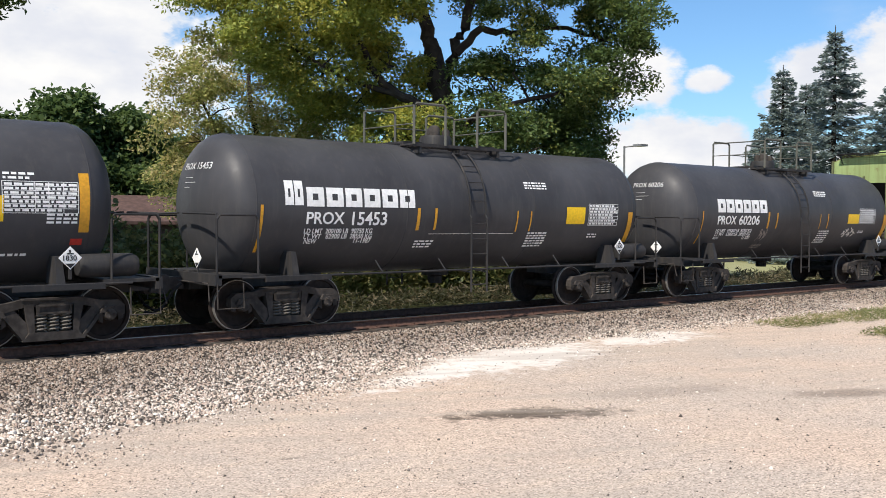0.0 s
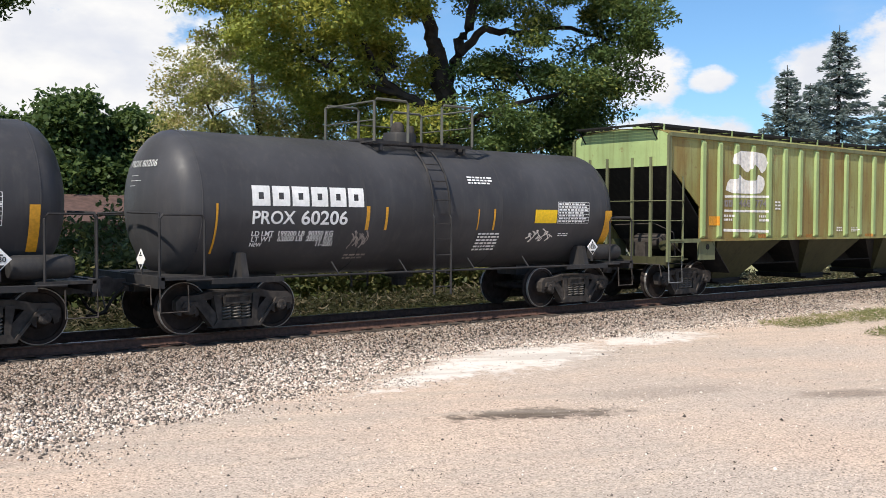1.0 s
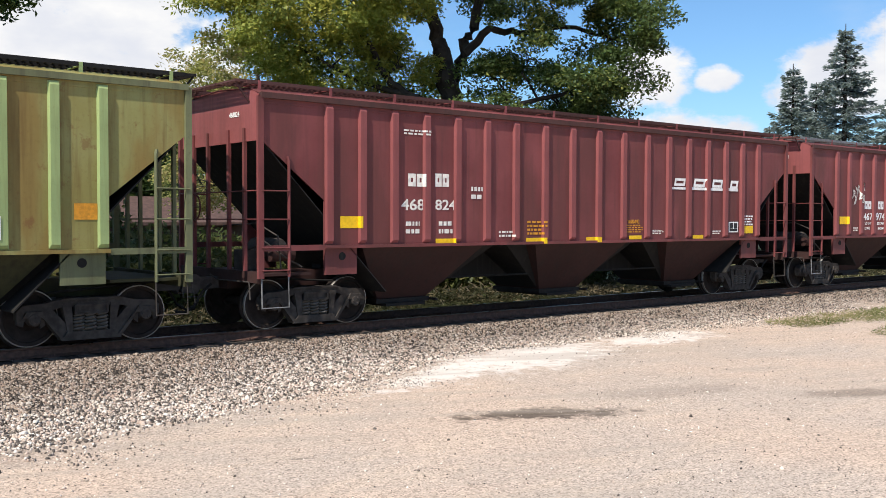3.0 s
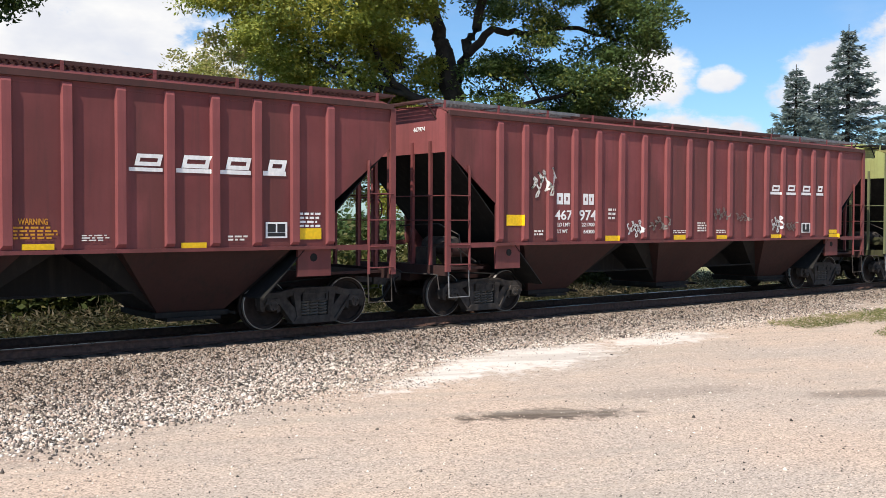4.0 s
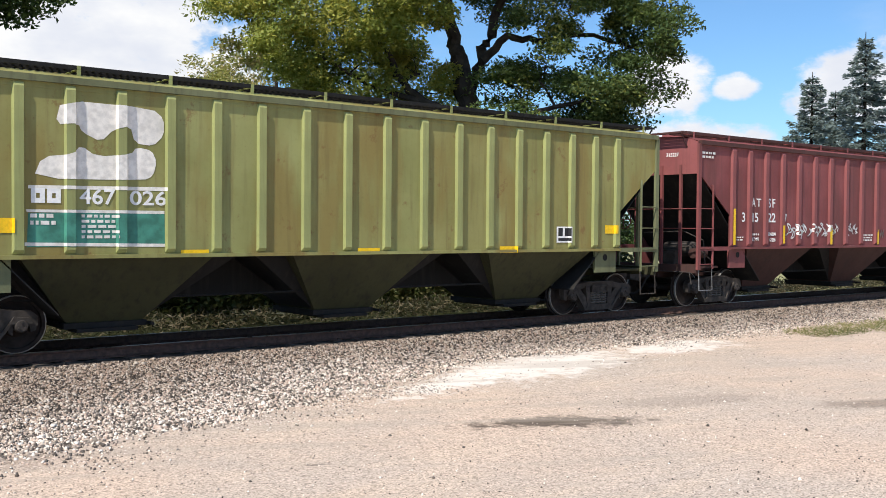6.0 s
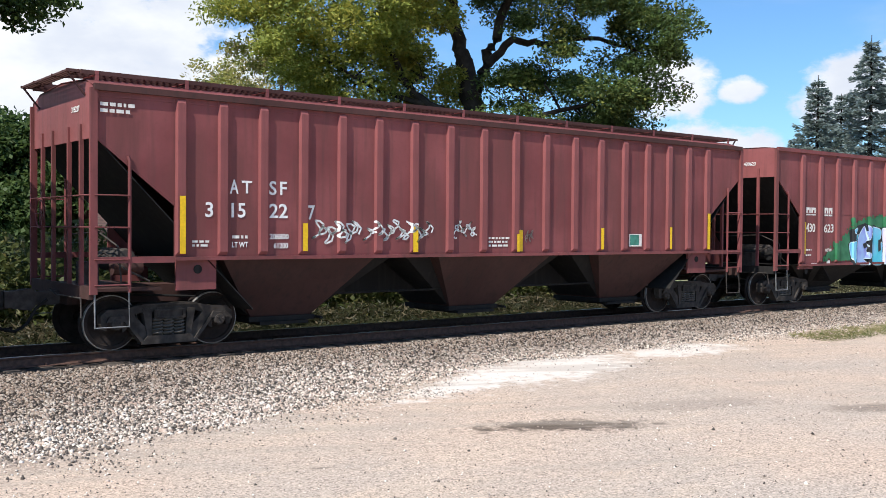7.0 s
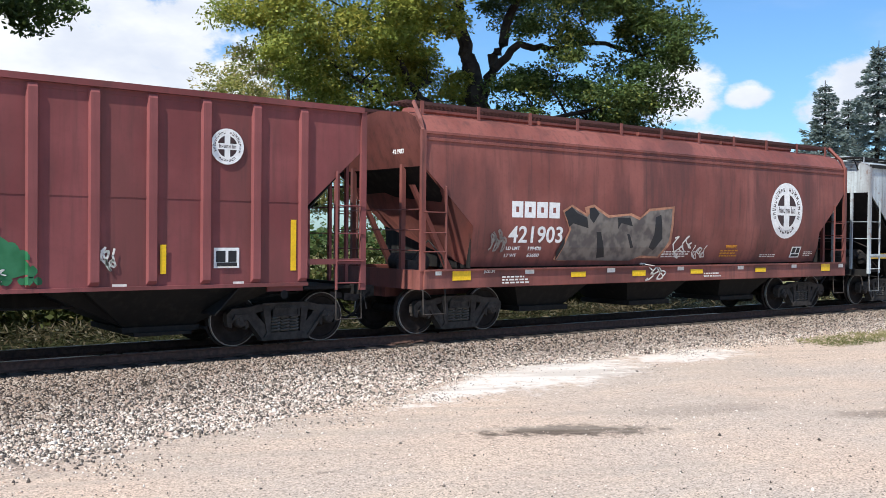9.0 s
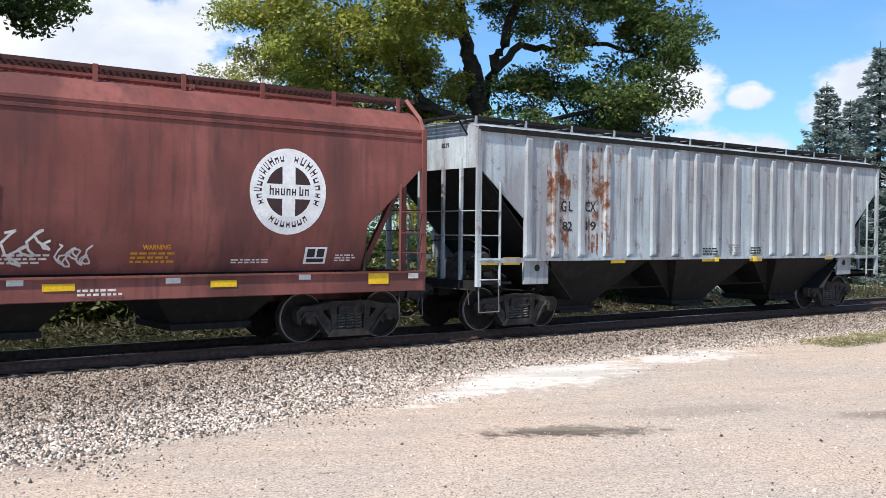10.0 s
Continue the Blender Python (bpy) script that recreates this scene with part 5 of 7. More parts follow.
def round_hopper(u, label):
    """Covered hopper with curved, smooth sides and a deep flat side sill."""
    half, truck_half = 7.6, 6.27
    car = car_root("covered_hopper_car", u, label, "freight car", "red covered hopper cars of the train")
    mats = (M_OXIDE, M_OXIDE, M_BLACK)
    prof = [(-1.36, 1.36), (-1.50, 1.75), (-1.565, 2.19), (-1.575, 2.3), (-1.59, 2.9), (-1.58, 3.35), (-1.575, 3.5), (-1.55, 3.84), (-1.575, 3.85), (-1.575, 3.90), (-1.54, 3.91), (-1.54, 3.97), (-1.565, 3.98), (-1.565, 4.03),
            (-1.50, 4.05), (-1.30, 4.31), (-1.0, 4.44), (0.0, 4.54)]
    full = prof + [(-y, z) for y, z in reversed(prof[:-1])]
    cut = lambda z: half - min(1.28, max(0.0, 3.35 - z) * 1.1)
    s = Solid()
    rings = []
    for q in (-1, 1):
        rings.append([(q * cut(z), y, z) for y, z in full])
    s.loft(rings)
    part("body", s, M_OXIDE, car, "curved oxide-red steel body", True)
    for side in (-1, 1):
        part("side_sill", Solid().chamfer(-half + 0.02, half - 0.02, side * 1.60 - 0.03, side * 1.60 + 0.03, 0.95, 1.32, 0.012), M_OXIDE, car)
        part("sill_lip", Solid().box(-half + 0.02, half - 0.02, side * 1.64 - 0.03, side * 1.64 + 0.01, 1.30, 1.335), M_OXIDE, car)
        # roof walk
        s = Solid()
        grating(s, -half - 0.1, half + 0.1, min(side * 1.1, side * 0.6), max(side * 1.1, side * 0.6), 4.66)
        part("running_board", s, M_BOARD, car, "rusty metal grating running board")
        for i in range(11):
            x = -half + 0.3 + (2 * half - 0.6) * i / 10
            part("board_bracket", Solid().box(x - 0.04, x + 0.04, side * 1.12 - 0.01, side * 1.12 + 0.01, 4.38, 4.67), M_OXIDE, car)
    for i in range(4):
        x0 = -half + 0.8 + i * (2 * half - 1.6) / 4
        part("hatch_cover", Solid().chamfer(x0 + 0.05, x0 + (2 * half - 1.6) / 4 - 0.05, -0.36, 0.36, 4.52, 4.70, 0.06), M_OXIDE, car)
    for bx in (-3.6, 0.0, 3.6):
        s = Solid()
        s.loft([[(bx - 0.7, -0.7, 0.45), (bx + 0.7, -0.7, 0.45), (bx + 0.7, 0.7, 0.45), (bx - 0.7, 0.7, 0.45)],
                [(bx - 1.5, -1.4, 1.36), (bx + 1.5, -1.4, 1.36), (bx + 1.5, 1.4, 1.36), (bx - 1.5, 1.4, 1.36)]])
        part("hopper_bay", s, M_BLACK, car)
        part("outlet_gate", Solid().box(bx - 0.75, bx + 0.75, -0.8, 0.8, 0.34, 0.45), M_BLACK, car)
    for q in (-1, 1):
        x = q * half
        s = Solid()
        s.box(min(x, q * 4.8), max(x, q * 4.8), -0.32, 0.32, 0.74, 1.04)
        s.box(x - 0.06, x + 0.06, -1.58, 1.58, 0.94, 1.32)
        s.box(min(x, q * 6.0), max(x, q * 6.0), -1.4, 1.4, 1.0, 1.06)
        part("end_sill", s, M_OXIDE, car)
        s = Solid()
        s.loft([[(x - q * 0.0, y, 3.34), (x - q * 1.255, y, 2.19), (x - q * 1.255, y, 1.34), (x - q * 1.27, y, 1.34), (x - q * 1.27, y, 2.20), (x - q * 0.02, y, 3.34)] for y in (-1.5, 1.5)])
        # black for the shade behind the end wall
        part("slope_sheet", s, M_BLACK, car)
        for y in (-1.57, -0.9, 0.9, 1.57):
            s = Solid()
            s.box(x - 0.05, x + 0.05, y - 0.04, y + 0.04, 1.3, 4.04 if abs(y) > 1.5 else 3.4)
            if abs(y) > 1.5:
                s.tube([(x, y, 4.0), (x - q * 0.02, y * 0.93, 4.25), (x - q * 0.1, y * 0.7, 4.64)], 0.05, 4)
            part("end_post", s, M_OXIDE, car)
        for side in (-1, 1):
            s = Solid()
            xs = x - q * 0.56
            s.tube([(xs, side * 1.60, 1.3), (xs, side * 1.60, 2.95), (xs + q * 0.05, side * 1.5, 3.02)], 0.026)
            for z in (1.68, 2.05, 2.45):
                s.tube([(x, side * 1.61, z), (xs, side * 1.61, z)], 0.014)
            part("side_ladder", s, M_OXIDE, car)
            part("stirrup_step", Solid().tube([(x - q * 0.02, side * 1.58, 0.95), (x - q * 0.02, side * 1.6, 0.46), (xs, side * 1.6, 0.46), (xs, side * 1.58, 0.95)], 0.016), M_TRUCK, car)
            # brace leaning from the sill to the body
            part("diagonal_brace", Solid().loft([[(x - q * 0.2, side * 1.0 - 0.05, 3.0), (x - q * 0.2, side * 1.0 + 0.05, 3.0), (x - q * 0.12, side * 1.0 + 0.05, 3.0), (x - q * 0.12, side * 1.0 - 0.05, 3.0)],
                                                 [(x - q * 1.3, side * 1.0 - 0.05, 1.06), (x - q * 1.3, side * 1.0 + 0.05, 1.06), (x - q * 1.15, side * 1.0 + 0.05, 1.06), (x - q * 1.15, side * 1.0 - 0.05, 1.06)]]), M_OXIDE, car)
        s = Solid()
        for z in (1.7, 2.1, 2.5):
            s.tube([(x + q * 0.05, -1.55, z), (x + q * 0.05, 1.55, z)], 0.013)
        part("end_handrail", s, M_OXIDE, car)
        if q < 0:
            part("air_reservoir", Solid().lathe([(0.0, -0.8), (0.18, -0.78), (0.18, 0.2), (0.0, 0.22)], 16, at=(x + 0.6, 0, 1.45)), M_TRUCK, car, smooth=True)
            s = Solid()
            s.box(x + 0.15, x + 0.45, -0.9, -0.5, 1.06, 1.5)
            s.tube([(x + 0.3, -0.8, 1.5), (x + 0.35, -1.3, 1.9), (x + 0.6, -1.4, 1.6), (x + 0.8, -1.42, 1.1)], 0.018)
            part("brake_valve", s, M_TRUCK, car)
        add_truck(car, q * truck_half)
    add_couplers(car, 8.35)
    return car

# ================= the train =================
HOP = "covered hopper cars of the train"
tank_a, TR, TZ = tank_car(-71.63, "black tank car with amber reflectors and a corrosive placard", CYL=4.93)
tank_b, _, _ = tank_car(-58.56, "black tank car with white block lettering and amber reflectors")
tank_c, _, _ = tank_car(-45.49, "black tank car with white lettering and a small grey graffiti tag")
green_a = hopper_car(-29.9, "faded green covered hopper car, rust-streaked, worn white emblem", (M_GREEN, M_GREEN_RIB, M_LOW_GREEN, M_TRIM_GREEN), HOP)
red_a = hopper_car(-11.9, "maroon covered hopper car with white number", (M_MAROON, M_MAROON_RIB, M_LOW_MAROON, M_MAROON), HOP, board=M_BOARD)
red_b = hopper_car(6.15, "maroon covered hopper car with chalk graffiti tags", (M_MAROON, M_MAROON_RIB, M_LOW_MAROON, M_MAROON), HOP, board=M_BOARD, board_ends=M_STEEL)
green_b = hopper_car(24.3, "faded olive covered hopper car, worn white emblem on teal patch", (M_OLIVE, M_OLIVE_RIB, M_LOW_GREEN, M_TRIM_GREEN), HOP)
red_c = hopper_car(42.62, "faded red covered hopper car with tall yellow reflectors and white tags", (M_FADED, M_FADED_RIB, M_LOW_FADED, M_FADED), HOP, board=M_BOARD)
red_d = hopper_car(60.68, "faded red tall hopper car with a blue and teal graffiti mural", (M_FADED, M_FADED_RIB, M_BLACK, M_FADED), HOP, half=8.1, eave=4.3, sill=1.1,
                   ribs=16, rib_end=6.85, truck_half=6.8, pull_half=8.95, cut_hi=3.55, cut_lo=2.5, seam=2.55, walkway=False, deck=1.1)
red_e = round_hopper(77.77, "oxide-red rounded hopper car with silver graffiti and round emblem")
grey_a = hopper_car(94.5, "pale grey covered hopper car with rust stains and black ends", (M_GREY, M_GREY, M_BLACK, M_GREY), HOP, half=7.75, ribs=17, rib_end=6.4, truck_half=6.15, pull_half=8.35, board=M_BLACK, bay_half=1.45, bays=(-4.2, 0, 4.2))

RUN = ((0, 72.35), (0.5, 64.95), (1, 58.18), (1.5, 50.91), (2, 43.55), (2.5, 35.86), (4, 14.69), (4.5, 7.39), (5, -0.30),
       (5.5, -7.18), (7, -29.24), (7.5, -37.25), (8, -44.16), (8.5, -51.55), (9, -58.92), (9.5, -66.84), (10, -74.14))


def run_at(t):
    """Where the train's zero mark stands on the track at t seconds."""
    return float(np.interp(t, [a for a, _ in RUN], [b for _, b in RUN]))


def motions():
    for e, u in TRAIN:
        walk(e, [(t, pose(u + s, TRACK_Y, 0)) for t, s in RUN])
    rolled = RUN[0][1]
    steps = [(k / FPS, (run_at(k / FPS) - rolled) / WHEEL_R) for k in range(int(SECONDS * FPS) + 1)]
    for axle, q in AXLES:
        walk(axle, [(t, Matrix.LocRotScale((q, 0, WHEEL_R), Euler((0, a, 0)), None)) for t, a in steps])


# ================= paint, lettering and signs on the cars =================
def spray(name, a, b, scale=1.6):
    """Sprayed paint fading from one colour into another."""
    m, n, sh = material(name)
    q = coords(n)
    c = n.mix(n.step(n.noise(q, scale, 2.0, 0.5), 0.36, 0.64), a, b)
    c = n.mix(n.math("MULTIPLY", n.step(n.noise(q, 9.0, 4.0), 0.5, 0.8), 0.2), c, tuple(v * 0.75 for v in a))
    n.put(sh.inputs["Base Color"], c)
    sh.inputs["Roughness"].default_value = 0.5
    sh.inputs["Specular IOR Level"].default_value = 0.3
    return m


M_AMBER = plain("faded_amber_decal", (0.60, 0.26, 0.02), 0.6, 0.0, 0.2, 20.0, 0.05)
M_DULL = plain("dirty_orange_decal", (0.34, 0.15, 0.03), 0.7, 0.0, 0.3, 20.0, 0.05)
M_RED = plain("red_decal", (0.45, 0.03, 0.02), 0.6, 0.0, 0.2, 20.0, 0.05)
M_TAG = plain("faint_grey_tag_paint", (0.24, 0.21, 0.19), 0.75, 0.0, 0.3, 10.0, 0.05)
M_DARK = plain("black_decal_paint", (0.018, 0.018, 0.02), 0.6, 0.0, 0.2, 10.0, 0.05)
M_TEAL = plain("teal_paint_patch", (0.055, 0.22, 0.16), 0.65, 0.0, 0.3, 5.0, 0.05)
M_SKY = spray("light_blue_spray_paint", (0.22, 0.55, 0.78), (0.10, 0.58, 0.72))
M_PERI = spray("periwinkle_spray_paint", (0.27, 0.30, 0.70), (0.36, 0.58, 0.84))
M_AQUA = spray("aqua_spray_paint", (0.07, 0.48, 0.64), (0.26, 0.58, 0.80))
M_PALE = spray("pale_pink_spray_paint", (0.66, 0.56, 0.68), (0.48, 0.60, 0.82))
M_SPRAY_GREEN = spray("dark_green_spray_paint", (0.022, 0.13, 0.05), (0.045, 0.19, 0.085), 3.0)
M_ICE = plain("ice_white_outline_paint", (0.62, 0.78, 0.84), 0.5, 0.0, 0.1, 6.0, 0.05)
M_SPRAY_ORANGE = plain("rust_orange_outline_paint", (0.42, 0.20, 0.12), 0.6, 0.0, 0.3, 6.0, 0.05)
M_SILVER = spray("dull_silver_spray_paint", (0.20, 0.175, 0.15), (0.10, 0.085, 0.08), 4.0)
ROUND_Y = ((1.36, -1.36), (1.75, -1.50), (2.3, -1.575), (2.9, -1.59), (3.5, -1.575), (3.84, -1.55))
LAYER = {}
FACE = None


def is_tank(car):
    return car.name.startswith("tank_car")


def face_y(car, z):
    """The y of a car's near side at height z."""
    if is_tank(car):
        return -math.sqrt(max(TR * TR - (z - TZ) ** 2, 0.05))
    if car == red_e:
        return -1.632 if z < 1.345 else float(np.interp(z, [a for a, _ in ROUND_Y], [b for _, b in ROUND_Y]))
    return -1.571


def decal(car, name, polys, mat, label=""):
    """Flat paint shapes (polygons in x, z) laid on the near side, and on the faces of the ribs they cross."""
    k = LAYER[car.name] = LAYER.get(car.name, 0) + 1
    lift = 0.0025 + 0.0005 * k
    curved = is_tank(car) or car == red_e
    lo, hi = min(p[1] for q in polys for p in q), max(p[1] for q in polys for p in q)
    x0, x1 = min(p[0] for q in polys for p in q), max(p[0] for q in polys for p in q)
    total = bmesh.new()

    crossed = [rx for rx in RIBS.get(car.name, ()) if x0 < rx + 0.09 and x1 > rx - 0.09]

    def proud(x):
        """How far a rib stands out at x."""
        return max([0.0] + [0.066 * min(1.0, (0.0901 - abs(x - rx)) / 0.022) for rx in crossed if abs(x - rx) < 0.09])

    for q in polys:
        total.faces.new([total.verts.new((x, 0, z)) for x, z in q])

    def split(co, no):
        bmesh.ops.bisect_plane(total, geom=total.verts[:] + total.edges[:] + total.faces[:], plane_co=co, plane_no=no)

    if curved:
        z = math.floor(lo / 0.08) * 0.08
        while z < hi:
            split((0, 0, z), (0, 0, 1))
            z += 0.08
    for rx in crossed:
        for d in (-0.09, -0.068, 0.068, 0.09):
            split((rx + d, 0, 0), (1, 0, 0))
    for v in total.verts:
        v.co.y = face_y(car, v.co.z) - proud(v.co.x) - lift
    for f in total.faces:
        f.normal_update()
        if f.normal.y > 0:
            f.normal_flip()
    me = bpy.data.meshes.new(name)
    total.to_mesh(me)
    total.free()
    me.materials.append(mat)
    return part(name, me, None, car, label)


def box_poly(x0, x1, z0, z1, lean=0.0):
    d = lean * (z1 - z0)
    return [(x0, z0), (x1, z0), (x1 + d, z1), (x0 + d, z1)]


def strip(car, x0, x1, z0, z1, _, mat):
    if mat is M_RUSTY:
        rnd = random.Random(int(x0 * 100))
        n = 16
        cols = []
        for i in range(n):
            a, b = x0 + (x1 - x0) * i / n, x0 + (x1 - x0) * (i + 1) / n
            cols.append(box_poly(a, b + 0.002, z0 + rnd.random() ** 3 * (z1 - z0) * 0.7, z1 - rnd.random() ** 3 * (z1 - z0) * 0.5))
        return decal(car, "rust_stain", cols, mat)
    names = {"yellow_reflector": "reflector", "amber_reflector": "reflector", "faded_amber_decal": "reflector", "rusty_grey_paint": "rust_stain"}
    return decal(car, names.get(mat.name, "decal"), [box_poly(x0, x1, z0, z1)], mat)


def curved_strip(car, x0, x1, z0, z1, mat):
    return strip(car, x0, x1, z0, z1, None, mat)


def wall_paint(car, pts, mat, name):
    return decal(car, name, [rounded(pts, 1) if name == "worn_emblem" else pts], mat)


def rounded(pts, times=2):
    """A polygon with its corners cut round."""
    for _ in range(times):
        out = []
        for a, b in zip(pts, pts[1:] + pts[:1]):
            out += [(a[0] * 0.78 + b[0] * 0.22, a[1] * 0.78 + b[1] * 0.22), (a[0] * 0.22 + b[0] * 0.78, a[1] * 0.22 + b[1] * 0.78)]
        pts = out
    return pts


def grown(pts, d):
    """A polygon pushed outwards by d."""
    area = sum(a[0] * b[1] - b[0] * a[1] for a, b in zip(pts, pts[1:] + pts[:1]))
    q = 1 if area > 0 else -1
    out = []
    for a, b, c in zip(pts[-1:] + pts[:-1], pts, pts[1:] + pts[:1]):
        t = Vector((c[0] - a[0], c[1] - a[1]))
        t = t.normalized() if t.length > 1e-6 else Vector((1, 0))
        out.append((b[0] + q * t.y * d, b[1] - q * t.x * d))
    return out


def mural_letter(car, pts, mat):
    """One sprayed letter: dark outline, pale inner edge, fading fill."""
    pts = rounded(pts)
    decal(car, "graffiti_outline", [grown(pts, 0.022)], M_DARK)
    decal(car, "graffiti_edge", [pts], M_ICE)
    decal(car, "graffiti_shape", [grown(pts, -0.022)], mat)


def spray_cloud(car, pts, mat, seed):
    """A ground of overspray with a ragged, blotchy rim."""
    rnd = random.Random(seed)
    decal(car, "spray_ground", [rounded(pts)], mat)
    blots = []
    for a, b in zip(pts, pts[1:] + pts[:1]):
        k = int(math.hypot(b[0] - a[0], b[1] - a[1]) / 0.09)
        for i in range(k):
            f = (i + rnd.random()) / k
            x, z, r = a[0] + (b[0] - a[0]) * f, a[1] + (b[1] - a[1]) * f, rnd.uniform(0.03, 0.11)
            x, z = x + rnd.gauss(0, 0.05), max(z + rnd.gauss(0, 0.05), 1.2 + r)
            blots.append([(x + r * rnd.uniform(0.7, 1.1) * math.cos(h), z + r * rnd.uniform(0.7, 1.1) * math.sin(h)) for h in [2 * math.pi * q / 9 for q in range(9)]])
    for k in range(3):
        tagged(decal(car, "overspray", blots[k::3], mat), kind="stuff")


def glyphs(car, x0, x1, z0, z1, count, mat, lean=0.0):
    """Brand lettering as plain block shapes of its size."""
    w = (x1 - x0) / count
    h = z1 - z0
    out = []
    for i in range(count):
        a, b = x0 + i * w + 0.04 * w, x0 + (i + 1) * w - 0.08 * w
        t = min(0.36 * h, 0.37 * (b - a))
        sh = lambda z: lean * (z - z0)
        for p0, p1, q0, q1 in ((a, a + t, z0, z1), (b - t, b, z0, z1), (a + t, b - t, z1 - 0.33 * h, z1), (a + t, b - t, z0, z0 + 0.33 * h)):
            out.append([(p0 + sh(q0), q0), (p1 + sh(q0), q0), (p1 + sh(q1), q1), (p0 + sh(q1), q1)])
    return decal(car, "brand_mark", out, mat)


curved_glyphs = glyphs


def bars(car, x, z, width, rows, _, mat, pitch, seed, high):
    """Small print that cannot be read: short bars in rows."""
    rnd = random.Random(seed)
    out = []
    for r in range(rows):
        a, end = x, x + width * rnd.uniform(0.8, 1.0)
        while a < end:
            w = rnd.uniform(0.04, 0.14)
            out.append(box_poly(a, min(a + w, x + width), z - r * pitch, z - r * pitch + high))
            a += w + 0.03
    return tagged(decal(car, "small_print", out, mat), kind="stuff")


def curved_bars(car, x, z, width, rows, mat, pitch, seed, high):
    return bars(car, x, z, width, rows, None, mat, pitch, seed, high)


def scribble(car, x0, x1, z0, z1, mat, seed, loops):
    """A hand-sprayed tag: one wandering line of even width."""
    rnd = random.Random(seed)
    w, h = x1 - x0, z1 - z0
    pts = []
    k = loops * 9
    ph = [rnd.uniform(0, 6.28) for _ in range(3)]
    amp = [rnd.uniform(0.55, 1.0) for _ in range(loops + 1)]
    for i in range(k + 1):
        f = i / k
        a = 2 * math.pi * loops * f
        m = amp[min(int(f * loops), loops)]
        pts.append((x0 + w * (0.06 + 0.88 * f) + 0.62 * w / loops * math.sin(a * 2 + ph[0]) * m,
                    z0 + h * (0.5 + 0.30 * m * math.sin(a + ph[1]) + 0.18 * math.sin(a * 0.37 + ph[2]))))
    out = []
    t = max(0.012, min(0.032, 0.055 * h))
    for (ax, az), (bx, bz) in zip(pts, pts[1:]):
        d = Vector((bx - ax, bz - az))
        if d.length > 1e-4:
            n = Vector((-d.y, d.x)).normalized() * t * 0.6
            e = d.normalized() * t * 0.3
            out.append([(ax - n.x - e.x, az - n.y - e.y), (bx - n.x + e.x, bz - n.y + e.y), (bx + n.x + e.x, bz + n.y + e.y), (ax + n.x - e.x, az + n.y - e.y)])
    return decal(car, "graffiti_tag", out, mat)


curved_scribble = scribble


def words(car, body, x, z, size, width, mat):
    """Stencilled words pressed onto the side, lower left corner at x, z, as wide as given."""
    k = LAYER[car.name] = LAYER.get(car.name, 0) + 1
    me = text_mesh(body, size, mat).copy()
    xs = [v.co.x for v in me.vertices]
    scale = width / max(0.01, max(xs) - min(xs))
    off = min(xs)
    for v in me.vertices:
        px, pz = x + (v.co.x - off) * scale, z + v.co.z
        v.co = (px, face_y(car, pz) - (0.010 if is_tank(car) or car == red_e else 0.004) - 0.0004 * k + v.co.y, pz)
    return part("lettering", me, None, car)


curved_words = words


def emblem(car, cx, cz, r):
    """Round white railway emblem: disc, dark quarters about a cross, ring of illegible letters."""
    ring = lambda q, a0, a1, m: [(cx + q * math.cos(a0 + (a1 - a0) * i / m), cz + q * math.sin(a0 + (a1 - a0) * i / m)) for i in range(m + 1)]
    decal(car, "emblem_disc", [ring(r, 0, 2 * math.pi, 40)[:-1]], M_WHITE)
    out = []
    arm = 0.17 * r
    for sx in (-1, 1):
        for sz in (-1, 1):
            arc = [(0.60 * r * math.cos(a), 0.60 * r * math.sin(a)) for a in [math.asin(arm / (0.60 * r)) + (math.pi / 2 - 2 * math.asin(arm / (0.60 * r))) * k / 8 for k in range(9)]]
            pts = [(cx + sx * x, cz + sz * max(z, arm)) for x, z in arc] + [(cx + sx * arm, cz + sz * arm)]
            out.append(pts if sx * sz > 0 else pts[::-1])
    decal(car, "emblem_quarters", out, M_EMBLEM)
    # marks standing for the letters round the rim and across the middle
    rnd = random.Random(7)
    out = []
    for a0, a1, k in ((205, 98, 10), (82, -25, 8), (-130, -50, 7)):
        for i in range(k):
            a = radians(a0 + (a1 - a0) * (i + 0.5) / k)
            d, tall = abs(radians(a1 - a0)) / k * rnd.uniform(0.26, 0.36), rnd.choice((0.84, 0.84, 0.90))
            w = d * 0.45
            out.append(ring(tall * r, a - d, a - d + w, 1) + ring(0.70 * r, a - d + w, a - d, 1))
            out.append(ring(tall * r, a + d - w, a + d, 1) + ring(0.70 * r, a + d, a + d - w, 1))
            m = rnd.choice((0.70, 0.74, 0.79))
            out.append(ring((m + 0.05) * r, a - d + w, a + d - w, 1) + ring(m * r, a + d - w, a - d + w, 1))
    decal(car, "emblem_marks", out, M_EMBLEM)
    out = []
    for i in range(7):
        a = cx + (-0.50 + i * 0.145 + (0.05 if i > 4 else 0)) * r
        high = 0.13 if i in (0, 5) else 0.07
        out += [box_poly(a, a + 0.035 * r, cz - 0.09 * r, cz + high * r), box_poly(a + 0.075 * r, a + 0.105 * r, cz - 0.09 * r, cz + 0.07 * r), box_poly(a + 0.035 * r, a + 0.075 * r, cz + (0.03 - 0.06 * (i % 3)) * r, cz + (0.065 - 0.06 * (i % 3)) * r)]
    decal(car, "emblem_letters", out, M_EMBLEM)


M_EMBLEM = plain("dark_maroon_emblem_paint", (0.045, 0.022, 0.022), 0.6, 0.0, 0.2, 10.0, 0.05)


